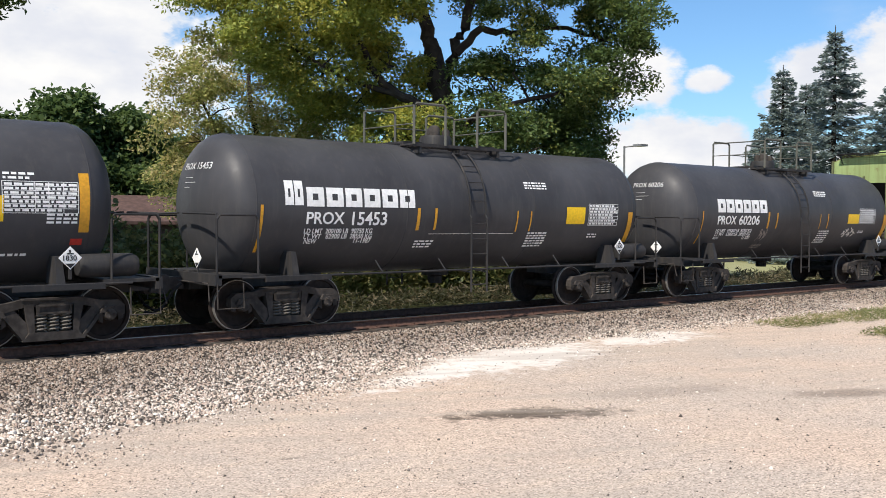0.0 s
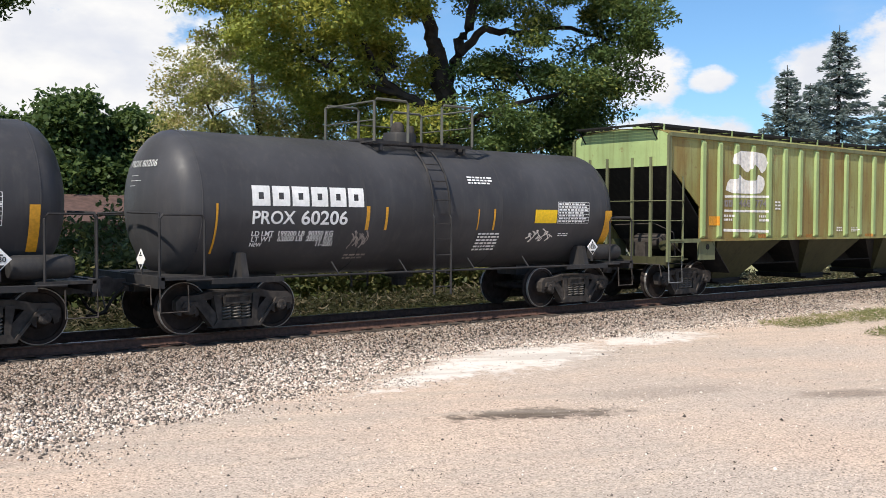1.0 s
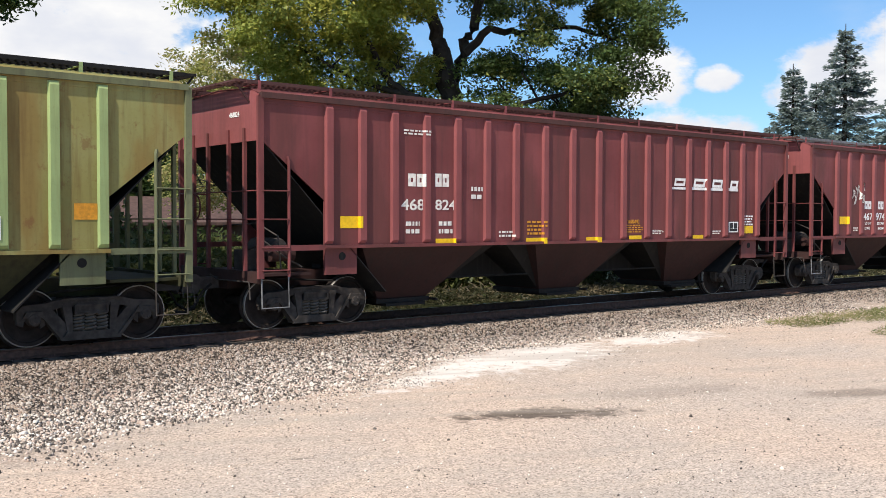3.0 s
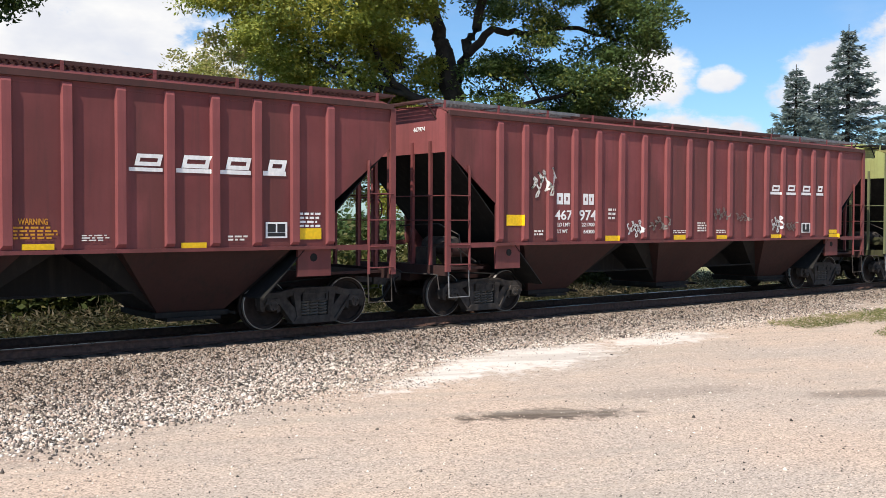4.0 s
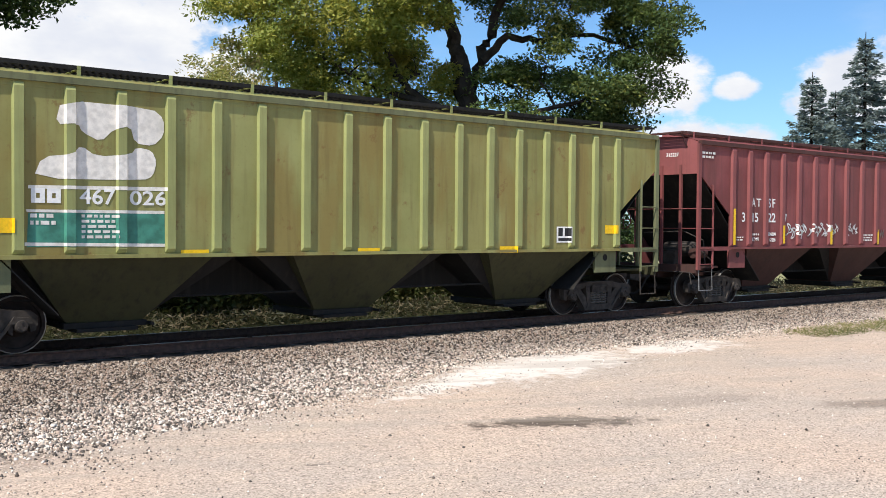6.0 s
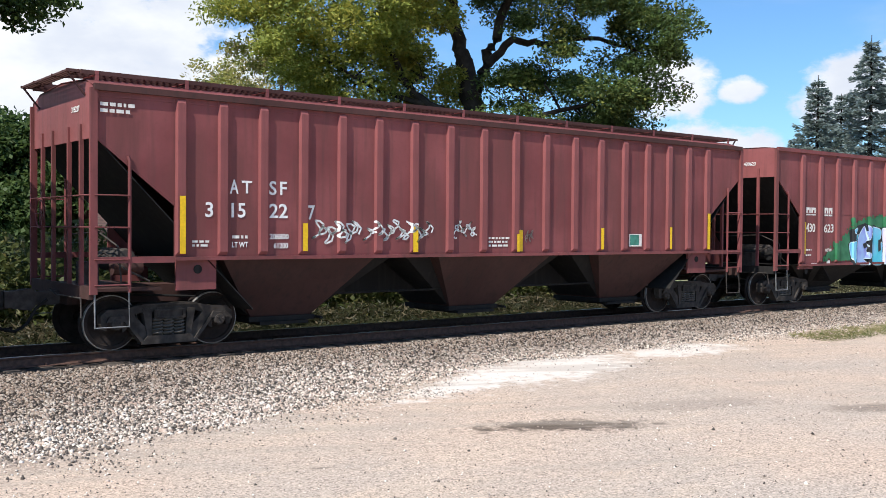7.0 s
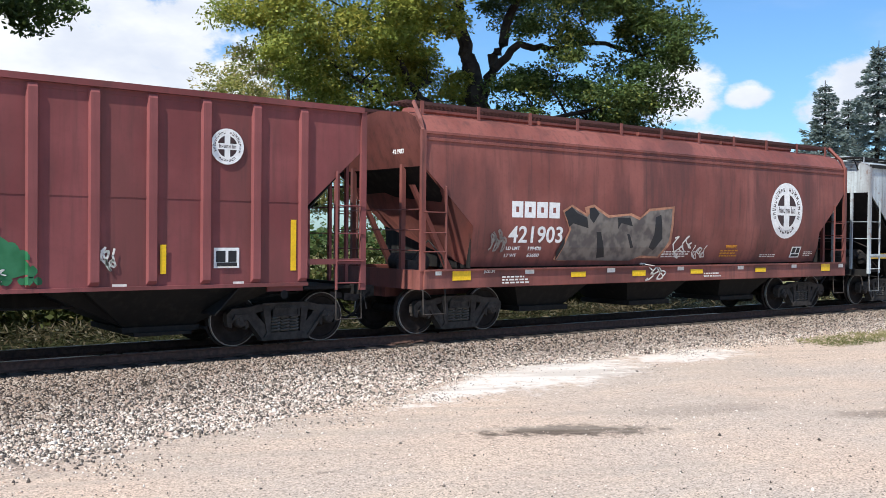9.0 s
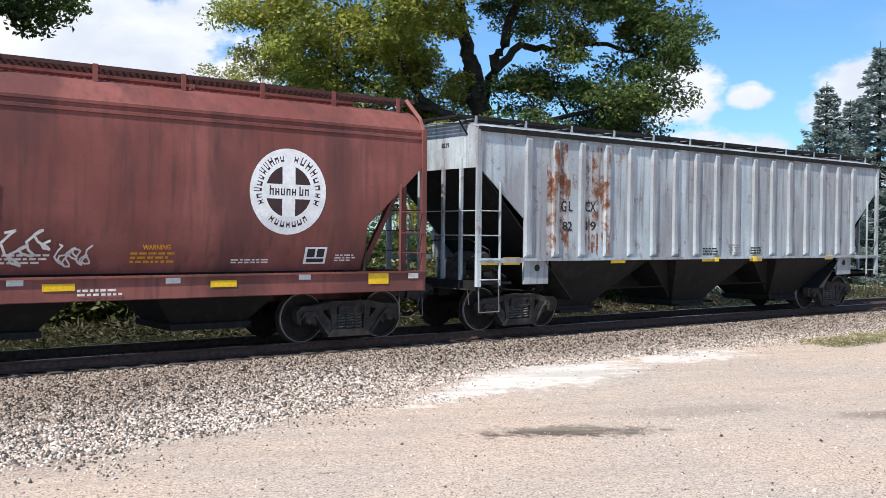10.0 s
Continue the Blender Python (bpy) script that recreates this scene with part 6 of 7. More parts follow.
def placard(car, x, y, z, high, turn=0, word=""):
    """Diamond hazard placard on a bracket."""
    h = high / 2
    s = Solid()
    s.loft([[(0, d, -h), (h, d, 0), (0, d, h), (-h, d, 0)] for d in (-0.004, 0.004)])
    p = part("placard", s, M_WHITE, car, "white diamond hazard placard")
    p.matrix_basis = pose(x, y, z, 0, 0, turn)
    part("placard_symbol", Solid().loft([[(0, d, -h * 0.9), (h * 0.42, d, -h * 0.48), (-h * 0.42, d, -h * 0.48)] for d in (-0.007, -0.005)]), M_DARK, p)
    s = Solid()
    s.box(-h * 0.3, h * 0.3, -0.007, -0.005, h * 0.3, h * 0.42)
    s.box(-h * 0.12, h * 0.05, -0.007, -0.005, h * 0.45, h * 0.7)
    part("placard_mark", s, M_DARK, p)
    if word:
        me = text_mesh(word, 0.115, M_DARK)
        part("lettering", me, None, p, at=(-0.13, -0.008, -0.04))
    s = Solid()
    s.box(-0.025, 0.025, 0.006, 0.03, -h - 0.15, h * 0.4)
    part("bracket", s, M_TANK_TRIM, p)


RIBS = {}
for car_, count_, end_ in ((green_a, 18, 6.93), (red_a, 18, 6.93), (red_b, 18, 6.93), (green_b, 18, 6.93), (red_c, 18, 6.93), (red_d, 16, 6.85), (grey_a, 17, 6.4)):
    RIBS[car_.name] = rib_places(count_, end_)

curved_strip(tank_a, 4.75, 4.91, 1.79, 2.72, M_ORANGE)
curved_strip(tank_a, 3.26, 3.62, 1.96, 2.35, M_YELLOW)
curved_bars(tank_a, 3.62, 2.67, 0.46, 2, M_WHITE, 0.065, 3, 0.036)
# chart of tests on the shell
curved_bars(tank_a, 3.63, 2.51, 1.08, 7, M_WHITE, 0.066, 5, 0.036)
curved_bars(tank_a, 4.25, 2.05, 0.47, 3, M_WHITE, 0.06, 6, 0.033)
curved_bars(tank_a, 3.32, 1.43, 0.81, 1, M_WHITE, 0.07, 7, 0.039)
curved_strip(tank_a, 4.64, 4.83, 1.59, 1.69, M_RED)
def chart_grid(car, x0, x1, z0, z1, rows, splits):
    """Thin ruled lines of a test chart."""
    lines = [box_poly(x0, x1, z0 + (z1 - z0) * k / rows - 0.004, z0 + (z1 - z0) * k / rows + 0.004) for k in range(rows + 1)]
    lines += [box_poly(x0 + (x1 - x0) * f - 0.005, x0 + (x1 - x0) * f + 0.005, z0, z1) for f in splits]
    return decal(car, "chart_grid", lines, M_WHITE)


chart_grid(tank_a, 3.60, 4.73, 2.09, 2.57, 7, (0, 0.42, 0.60, 0.80, 1))
chart_grid(tank_b, 3.60, 4.64, 1.90, 2.40, 7, (0, 0.36, 0.58, 0.79, 1))
chart_grid(tank_c, 3.53, 4.57, 1.95, 2.43, 7, (0, 0.36, 0.58, 0.79, 1))
curved_glyphs(tank_b, -4.18, -1.59, 2.25, 2.61, 6, M_WHITE, 0.0)
curved_glyphs(tank_b, -4.63, -4.22, 2.27, 2.72, 2, M_WHITE, 0.0)
curved_words(tank_b, 'PROX', -4.16, 1.93, 0.314, 0.84, M_WHITE)
curved_words(tank_b, '15453', -3.14, 1.91, 0.357, 0.82, M_WHITE)
curved_words(tank_b, 'LD LMT  200100 LB  90750 KG', -4.18, 1.75, 0.129, 1.55, M_WHITE)
curved_words(tank_b, 'LT WT   62900 LB  28550 KG', -4.16, 1.65, 0.129, 1.55, M_WHITE)
curved_words(tank_b, 'NEW', -4.13, 1.56, 0.129, 0.27, M_WHITE)
curved_words(tank_b, '11-1987', -3.01, 1.56, 0.129, 0.4, M_WHITE)
curved_strip(tank_b, -1.56, -1.48, 1.8, 2.25, M_ORANGE)
curved_strip(tank_b, -1.1, -1.04, 1.81, 2.25, M_ORANGE)
curved_strip(tank_b, 1.24, 1.28, 1.76, 2.22, M_ORANGE)
curved_strip(tank_b, 1.66, 1.7, 1.77, 2.21, M_ORANGE)
curved_strip(tank_b, 5.19, 5.03, 1.49, 2.22, M_ORANGE)
curved_strip(tank_b, -5.13, -5.07, 1.41, 2.27, M_ORANGE)
curved_strip(tank_b, 2.83, 3.46, 1.93, 2.32, M_YELLOW)
curved_bars(tank_b, 1.53, 2.83, 0.79, 3, M_WHITE, 0.06, 8, 0.033)
curved_bars(tank_b, 3.62, 2.34, 1.01, 7, M_WHITE, 0.07, 9, 0.039)
curved_bars(tank_b, 1.66, 1.71, 0.62, 6, M_WHITE, 0.058, 10, 0.032)
curved_bars(tank_b, -1.5, 1.56, 0.51, 3, M_WHITE, 0.057, 11, 0.031)
curved_bars(tank_b, 3.67, 1.67, 0.37, 2, M_WHITE, 0.06, 12, 0.033)
curved_strip(tank_b, -1.2, 1.2, 1.72, 1.73, M_CREAM)
curved_glyphs(tank_c, -4.28, -1.83, 2.25, 2.61, 6, M_WHITE, 0.0)
curved_words(tank_c, 'PROX', -4.25, 1.93, 0.329, 0.87, M_WHITE)
curved_words(tank_c, '60206', -3.25, 1.92, 0.357, 1.02, M_WHITE)
curved_words(tank_c, 'LD LMT  199200 LB  90350 KG', -4.23, 1.71, 0.129, 1.72, M_WHITE)
curved_words(tank_c, 'LT WT   63800 LB  28950 KG', -4.21, 1.61, 0.129, 1.7, M_WHITE)
curved_words(tank_c, 'NEW', -4.22, 1.52, 0.1, 0.24, M_WHITE)
curved_words(tank_c, '11-2001', -2.83, 1.51, 0.129, 0.36, M_WHITE)
curved_strip(tank_c, -1.8, -1.72, 1.81, 2.27, M_ORANGE)
curved_strip(tank_c, -1.34, -1.28, 1.81, 2.26, M_ORANGE)
curved_strip(tank_c, 1.09, 1.12, 1.8, 2.24, M_ORANGE)
curved_strip(tank_c, 1.54, 1.59, 1.8, 2.25, M_ORANGE)
curved_strip(tank_c, 5.38, 5.14, 1.37, 2.25, M_ORANGE)
curved_strip(tank_c, -4.96, -4.92, 1.4, 2.28, M_ORANGE)
curved_strip(tank_c, 2.79, 3.49, 1.95, 2.25, M_YELLOW)
curved_bars(tank_c, 0.88, 2.9, 0.72, 3, M_WHITE, 0.06, 8, 0.033)
curved_bars(tank_c, 3.55, 2.37, 1.01, 7, M_WHITE, 0.066, 9, 0.036)
curved_bars(tank_c, 1.18, 1.7, 0.63, 6, M_WHITE, 0.068, 10, 0.037)
curved_bars(tank_c, -2.08, 1.31, 0.51, 2, M_TAG, 0.06, 11, 0.033)
curved_bars(tank_c, 3.63, 1.7, 0.39, 2, M_WHITE, 0.045, 12, 0.025)
curved_scribble(tank_c, 2.62, 3.45, 1.5, 1.86, M_CREAM, 3, 7)
curved_scribble(tank_c, -2.09, -1.67, 1.44, 1.83, M_TAG, 5, 7)
wall_paint(green_a, [(-5.47, 3.92), (-4.14, 3.91), (-3.96, 3.81), (-3.91, 3.61), (-4.0, 3.43), (-4.19, 3.33), (-4.32, 3.47), (-4.47, 3.56), (-4.61, 3.58), (-4.7, 3.45), (-4.88, 3.32), (-5.18, 3.48), (-5.22, 3.54), (-5.62, 3.54)], M_CREAM, 'worn_emblem')
wall_paint(green_a, [(-5.78, 3.13), (-5.38, 3.15), (-5.26, 3.3), (-5.02, 3.12), (-4.4, 3.13), (-4.38, 3.3), (-4.19, 3.27), (-4.04, 3.18), (-4.02, 3.02), (-4.12, 2.85), (-4.28, 2.77), (-5.92, 2.76)], M_CREAM, 'worn_emblem')
wall_paint(green_a, [(-5.92, 2.7), (-3.9, 2.73), (-3.9, 2.67), (-5.92, 2.64)], M_CREAM, 'painted_line')
wall_paint(green_a, [(-5.94, 2.32), (-3.9, 2.32), (-3.9, 2.26), (-5.94, 2.26)], M_CREAM, 'painted_line')
wall_paint(green_a, [(-5.96, 1.81), (-3.9, 1.77), (-3.9, 1.7), (-5.96, 1.74)], M_CREAM, 'painted_line')
words(green_a, '468  774', -5.27, 2.41, 0.271, 1.35, M_TAG)
glyphs(green_a, -5.94, -5.55, 2.4, 2.58, 2, M_TAG, 0.0)
bars(green_a, -5.96, 2.13, 0.45, 2, FACE, M_CREAM, 0.105, 3, 0.058)
bars(green_a, -4.28, 2.12, 0.38, 2, FACE, M_CREAM, 0.11, 4, 0.061)
strip(green_a, -6.62, -6.23, 1.9, 2.14, FACE, M_AMBER)
strip(green_a, 6.47, 6.83, 2.01, 2.26, FACE, M_AMBER)
strip(green_a, -4.32, -3.93, 1.54, 1.66, FACE, M_DULL)
strip(green_a, -1.82, -1.46, 1.51, 1.65, FACE, M_DULL)
strip(green_a, 1.72, 2.13, 1.52, 1.64, FACE, M_DULL)
strip(green_a, 4.2, 4.55, 1.52, 1.63, FACE, M_DULL)
# data box
strip(green_a, 4.93, 5.39, 1.71, 2.06, FACE, M_WHITE)
strip(green_a, 4.97, 5.13, 1.84, 2.02, FACE, M_DARK)
strip(green_a, 5.18, 5.35, 1.84, 2.02, FACE, M_DARK)
bars(green_a, -3.49, 2.53, 0.31, 3, FACE, M_CREAM, 0.09, 5, 0.05)
bars(green_a, -0.07, 1.81, 0.35, 2, FACE, M_CREAM, 0.08, 6, 0.044)
bars(green_a, 0.82, 1.81, 0.48, 3, FACE, M_CREAM, 0.047, 7, 0.026)
glyphs(red_a, -5.10, -4.67, 2.67, 2.92, 2, M_CREAM, 0.0)
glyphs(red_a, -4.42, -4.04, 2.68, 2.94, 2, M_CREAM, 0.0)
words(red_a, '468', -5.26, 2.21, 0.3, 0.58, M_CREAM)
words(red_a, '824', -4.41, 2.22, 0.286, 0.54, M_CREAM)
strip(red_a, -6.67, -6.20, 1.86, 2.08, FACE, M_YELLOW)
strip(red_a, -4.40, -3.91, 1.52, 1.64, FACE, M_YELLOW)
strip(red_a, -1.88, -1.29, 1.5, 1.63, FACE, M_YELLOW)
strip(red_a, 0.04, 0.55, 1.51, 1.63, FACE, M_YELLOW)
bars(red_a, -5.15, 1.9, 0.34, 2, FACE, M_CREAM, 0.15, 2, 0.083)
bars(red_a, -4.32, 1.9, 0.36, 2, FACE, M_CREAM, 0.155, 3, 0.085)
bars(red_a, -3.46, 2.61, 0.33, 2, FACE, M_CREAM, 0.16, 4, 0.088)
bars(red_a, -1.85, 1.95, 0.56, 4, FACE, M_AMBER, 0.083, 5, 0.046)
bars(red_a, -5.20, 3.74, 0.63, 2, FACE, M_CREAM, 0.06, 6, 0.033)
bars(red_a, -2.68, 1.74, 0.45, 2, FACE, M_CREAM, 0.08, 7, 0.044)
glyphs(red_a, 3.23, 3.72, 2.88, 3.07, 1, M_WHITE, 0.25)
strip(red_a, 3.16, 3.72, 2.79, 2.85, FACE, M_WHITE)
glyphs(red_a, 4.02, 4.56, 2.87, 3.08, 1, M_WHITE, 0.25)
strip(red_a, 3.95, 4.56, 2.79, 2.86, FACE, M_WHITE)
glyphs(red_a, 4.81, 5.31, 2.87, 3.08, 1, M_WHITE, 0.25)
strip(red_a, 4.73, 5.31, 2.79, 2.86, FACE, M_WHITE)
glyphs(red_a, 5.61, 6.00, 2.85, 3.07, 1, M_WHITE, 0.25)
strip(red_a, 5.54, 6.00, 2.79, 2.87, FACE, M_WHITE)
strip(red_a, 1.53, 2.00, 1.56, 1.65, FACE, M_YELLOW)
strip(red_a, 4.03, 4.48, 1.55, 1.64, FACE, M_YELLOW)
strip(red_a, 6.28, 6.73, 1.67, 1.87, FACE, M_YELLOW)
words(red_a, 'WARNING', 1.48, 1.94, 0.129, 0.43, M_AMBER)
bars(red_a, 1.41, 1.88, 0.64, 4, FACE, M_AMBER, 0.052, 8, 0.029)
bars(red_a, 2.41, 1.76, 0.43, 3, FACE, M_CREAM, 0.037, 9, 0.02)
strip(red_a, 5.59, 6.02, 1.7, 1.98, FACE, M_WHITE)
strip(red_a, 5.63, 5.79, 1.8, 1.95, FACE, M_DARK)
strip(red_a, 5.82, 5.98, 1.8, 1.95, FACE, M_DARK)
bars(red_a, 6.26, 2.11, 0.45, 4, FACE, M_WHITE, 0.073, 10, 0.04)
bars(red_a, 4.87, 1.72, 0.37, 2, FACE, M_CREAM, 0.055, 11, 0.03)
glyphs(red_b, -5.2, -4.75, 2.38, 2.63, 2, M_WHITE, 0.0)
glyphs(red_b, -4.34, -3.96, 2.38, 2.63, 2, M_WHITE, 0.0)
words(red_b, '467', -5.25, 2.04, 0.3, 0.56, M_WHITE)
words(red_b, '974', -4.46, 2.03, 0.329, 0.57, M_WHITE)
words(red_b, 'LD LMT', -5.16, 1.89, 0.114, 0.4, M_WHITE)
words(red_b, '221700', -4.38, 1.89, 0.114, 0.43, M_WHITE)
words(red_b, 'LT WT', -5.16, 1.74, 0.114, 0.32, M_WHITE)
words(red_b, '64300', -4.32, 1.73, 0.114, 0.37, M_WHITE)
glyphs(red_b, 3.3, 3.72, 2.85, 3.02, 1, M_WHITE, 0.25)
strip(red_b, 3.24, 3.76, 2.76, 2.83, FACE, M_WHITE)
glyphs(red_b, 4.1, 4.5, 2.87, 3.04, 1, M_WHITE, 0.25)
strip(red_b, 4.04, 4.55, 2.76, 2.83, FACE, M_WHITE)
glyphs(red_b, 4.88, 5.3, 2.87, 3.04, 1, M_WHITE, 0.25)
strip(red_b, 4.82, 5.34, 2.77, 2.84, FACE, M_WHITE)
glyphs(red_b, 5.69, 5.97, 2.88, 3.05, 1, M_WHITE, 0.25)
strip(red_b, 5.63, 6.02, 2.77, 2.84, FACE, M_WHITE)
strip(red_b, -6.72, -6.24, 1.91, 2.14, FACE, M_YELLOW)
strip(red_b, -3.58, -3.11, 1.54, 1.67, FACE, M_YELLOW)
strip(red_b, -1.03, -0.55, 1.55, 1.67, FACE, M_YELLOW)
strip(red_b, 0.77, 1.23, 1.54, 1.65, FACE, M_YELLOW)
strip(red_b, 3.29, 3.76, 1.54, 1.65, FACE, M_YELLOW)
strip(red_b, 6.36, 6.81, 1.66, 1.77, FACE, M_YELLOW)
strip(red_b, 6.36, 6.86, 1.52, 1.65, FACE, M_YELLOW)
strip(red_b, 4.85, 5.32, 1.69, 1.97, FACE, M_WHITE)
strip(red_b, 4.9, 5.06, 1.78, 1.94, FACE, M_DARK)
strip(red_b, 5.11, 5.27, 1.78, 1.94, FACE, M_DARK)
bars(red_b, -3.49, 2.25, 0.27, 3, FACE, M_CREAM, 0.097, 2, 0.053)
bars(red_b, -5.9, 1.77, 0.28, 2, FACE, M_CREAM, 0.07, 3, 0.039)
bars(red_b, -0.07, 1.95, 0.38, 4, FACE, M_CREAM, 0.065, 4, 0.036)
bars(red_b, -1.06, 1.76, 0.51, 2, FACE, M_CREAM, 0.045, 5, 0.025)
bars(red_b, 0.73, 1.76, 0.43, 2, FACE, M_CREAM, 0.05, 6, 0.028)
scribble(red_b, -6.0, -5.25, 2.46, 3.26, M_CREAM, 3, 5)
scribble(red_b, -2.83, -2.24, 1.62, 2.06, M_WHITE, 4, 6)
scribble(red_b, 3.29, 3.83, 1.69, 2.19, M_WHITE, 4, 6)
scribble(red_b, -1.99, -1.2, 1.73, 2.17, M_TAG, 6, 5)
scribble(red_b, 0.61, 1.28, 1.99, 2.42, M_TAG, 7, 6)
scribble(red_b, 1.59, 2.24, 1.98, 2.25, M_TAG, 8, 5)
scribble(red_b, 4.06, 4.56, 1.69, 2.02, M_TAG, 9, 6)
wall_paint(green_b, [(-6.04, 2.18), (-3.94, 2.23), (-3.93, 1.68), (-6.06, 1.67)], M_TEAL, 'teal_patch')
wall_paint(green_b, [(-5.56, 3.89), (-4.15, 3.87), (-3.95, 3.72), (-3.95, 3.45), (-4.13, 3.27), (-4.43, 3.3), (-4.5, 3.57), (-4.77, 3.49), (-4.96, 3.29), (-5.25, 3.42), (-5.31, 3.55), (-5.65, 3.51)], M_CREAM, 'worn_emblem')
wall_paint(green_b, [(-5.84, 3.02), (-5.39, 3.08), (-5.27, 3.22), (-5.03, 3.06), (-4.49, 3.12), (-4.4, 3.24), (-4.15, 3.2), (-4.07, 3.02), (-4.13, 2.79), (-4.29, 2.72), (-5.97, 2.69)], M_CREAM, 'worn_emblem')
wall_paint(green_b, [(-6.04, 2.59), (-3.91, 2.62), (-3.91, 2.56), (-6.04, 2.54)], M_CREAM, 'painted_line')
wall_paint(green_b, [(-6.07, 2.23), (-3.94, 2.24), (-3.94, 2.19), (-6.06, 2.19)], M_CREAM, 'painted_line')
wall_paint(green_b, [(-6.09, 1.74), (-3.93, 1.71), (-3.93, 1.66), (-6.09, 1.69)], M_CREAM, 'painted_line')
glyphs(green_b, -6.01, -5.55, 2.33, 2.55, 2, M_WHITE, 0.0)
words(green_b, '467', -5.29, 2.33, 0.329, 0.55, M_WHITE)
words(green_b, '026', -4.51, 2.33, 0.314, 0.6, M_WHITE)
bars(green_b, -6.01, 2.11, 0.41, 2, FACE, M_CREAM, 0.105, 3, 0.058)
bars(green_b, -5.26, 2.12, 0.57, 5, FACE, M_CREAM, 0.08, 4, 0.044)
strip(green_b, -6.71, -6.24, 1.88, 2.1, FACE, M_YELLOW)
strip(green_b, -3.66, -3.17, 1.49, 1.61, FACE, M_YELLOW)
strip(green_b, -0.21, 0.29, 1.49, 1.61, FACE, M_YELLOW)
strip(green_b, 3.32, 3.78, 1.48, 1.62, FACE, M_YELLOW)
strip(green_b, 6.54, 6.92, 1.89, 2.08, FACE, M_YELLOW)
strip(green_b, 4.98, 5.4, 1.69, 2.04, FACE, M_WHITE)
strip(green_b, 5.03, 5.17, 1.83, 2.01, FACE, M_DARK)
strip(green_b, 5.23, 5.38, 1.83, 2.01, FACE, M_DARK)
words(red_c, 'A', -6.05, 2.61, 0.329, 0.16, M_WHITE)
words(red_c, 'T', -5.83, 2.62, 0.3, 0.19, M_WHITE)
words(red_c, 'S', -5.31, 2.61, 0.329, 0.14, M_WHITE)
words(red_c, 'F', -5.1, 2.61, 0.329, 0.13, M_WHITE)
words(red_c, '3', -6.49, 2.21, 0.343, 0.14, M_WHITE)
words(red_c, '15', -6.02, 2.21, 0.343, 0.26, M_WHITE)
words(red_c, '22', -5.31, 2.21, 0.343, 0.36, M_WHITE)
words(red_c, '7', -4.54, 2.19, 0.357, 0.14, M_WHITE)
words(red_c, 'LT WT', -6.01, 1.7, 0.129, 0.3, M_WHITE)
words(red_c, '61200', -5.22, 1.68, 0.129, 0.28, M_WHITE)
words(red_c, '206800', -5.3, 1.84, 0.129, 0.37, M_WHITE)
bars(red_c, -6.01, 1.85, 0.32, 1, FACE, M_CREAM, 0.09, 2, 0.05)
bars(red_c, -6.72, 1.78, 0.3, 2, FACE, M_CREAM, 0.065, 3, 0.036)
bars(red_c, -0.29, 1.84, 0.57, 3, FACE, M_CREAM, 0.077, 4, 0.042)
strip(red_c, -6.96, -6.86, 1.6, 2.54, FACE, M_YELLOW)
strip(red_c, -4.68, -4.58, 1.63, 2.12, FACE, M_YELLOW)
strip(red_c, -2.26, -2.14, 1.59, 2.08, FACE, M_YELLOW)
strip(red_c, 0.44, 0.53, 1.58, 1.95, FACE, M_YELLOW)
strip(red_c, 0.56, 0.66, 1.58, 2.03, FACE, M_YELLOW)
strip(red_c, 3.0, 3.12, 1.61, 2.09, FACE, M_YELLOW)
strip(red_c, 5.42, 5.56, 1.6, 2.13, FACE, M_YELLOW)
strip(red_c, 6.88, 6.99, 1.59, 2.48, FACE, M_YELLOW)
scribble(red_c, -4.47, -3.42, 1.72, 2.23, M_WHITE, 11, 7)
scribble(red_c, -3.42, -1.68, 1.75, 2.25, M_WHITE, 12, 10)
scribble(red_c, -1.23, -0.62, 1.83, 2.26, M_WHITE, 13, 6)
scribble(red_c, 0.72, 0.96, 1.76, 2.06, M_TAG, 14, 5)
bars(red_c, -8.23, 3.9, 0.55, 2, FACE, M_CREAM, 0.1, 6, 0.055)
strip(red_c, 4.01, 4.46, 1.67, 1.96, FACE, M_CREAM)
strip(red_c, 4.05, 4.36, 1.7, 1.94, FACE, M_TEAL)
glyphs(red_d, -6.64, -6.11, 2.51, 2.73, 2, M_CREAM, 0.0)
glyphs(red_d, -5.69, -5.25, 2.5, 2.74, 2, M_CREAM, 0.0)
words(red_d, '430', -6.62, 2.05, 0.329, 0.46, M_CREAM)
words(red_d, '623', -5.69, 2.04, 0.329, 0.49, M_CREAM)
words(red_d, '193300', -5.62, 1.49, 0.114, 0.33, M_CREAM)
words(red_d, '63700', -5.57, 1.34, 0.114, 0.28, M_CREAM)
bars(red_d, -6.62, 1.52, 0.32, 1, FACE, M_CREAM, 0.08, 2, 0.044)
bars(red_d, -6.63, 1.37, 0.28, 1, FACE, M_CREAM, 0.08, 3, 0.044)
strip(red_d, -6.7, -6.63, 1.42, 2.32, FACE, M_YELLOW)
strip(red_d, 6.61, 6.72, 1.36, 2.25, FACE, M_YELLOW)
strip(red_d, -5.55, -5.36, 1.11, 1.23, FACE, M_CREAM)
strip(red_d, 3.48, 3.71, 1.1, 1.19, FACE, M_CREAM)
strip(red_d, 5.52, 5.72, 1.1, 1.19, FACE, M_CREAM)
strip(red_d, -6.35, -6.07, 1.1, 1.17, FACE, M_CREAM)
strip(red_d, 5.17, 5.63, 1.42, 1.76, FACE, M_WHITE)
strip(red_d, 5.21, 5.38, 1.52, 1.71, FACE, M_DARK)
strip(red_d, 5.43, 5.58, 1.52, 1.71, FACE, M_DARK)
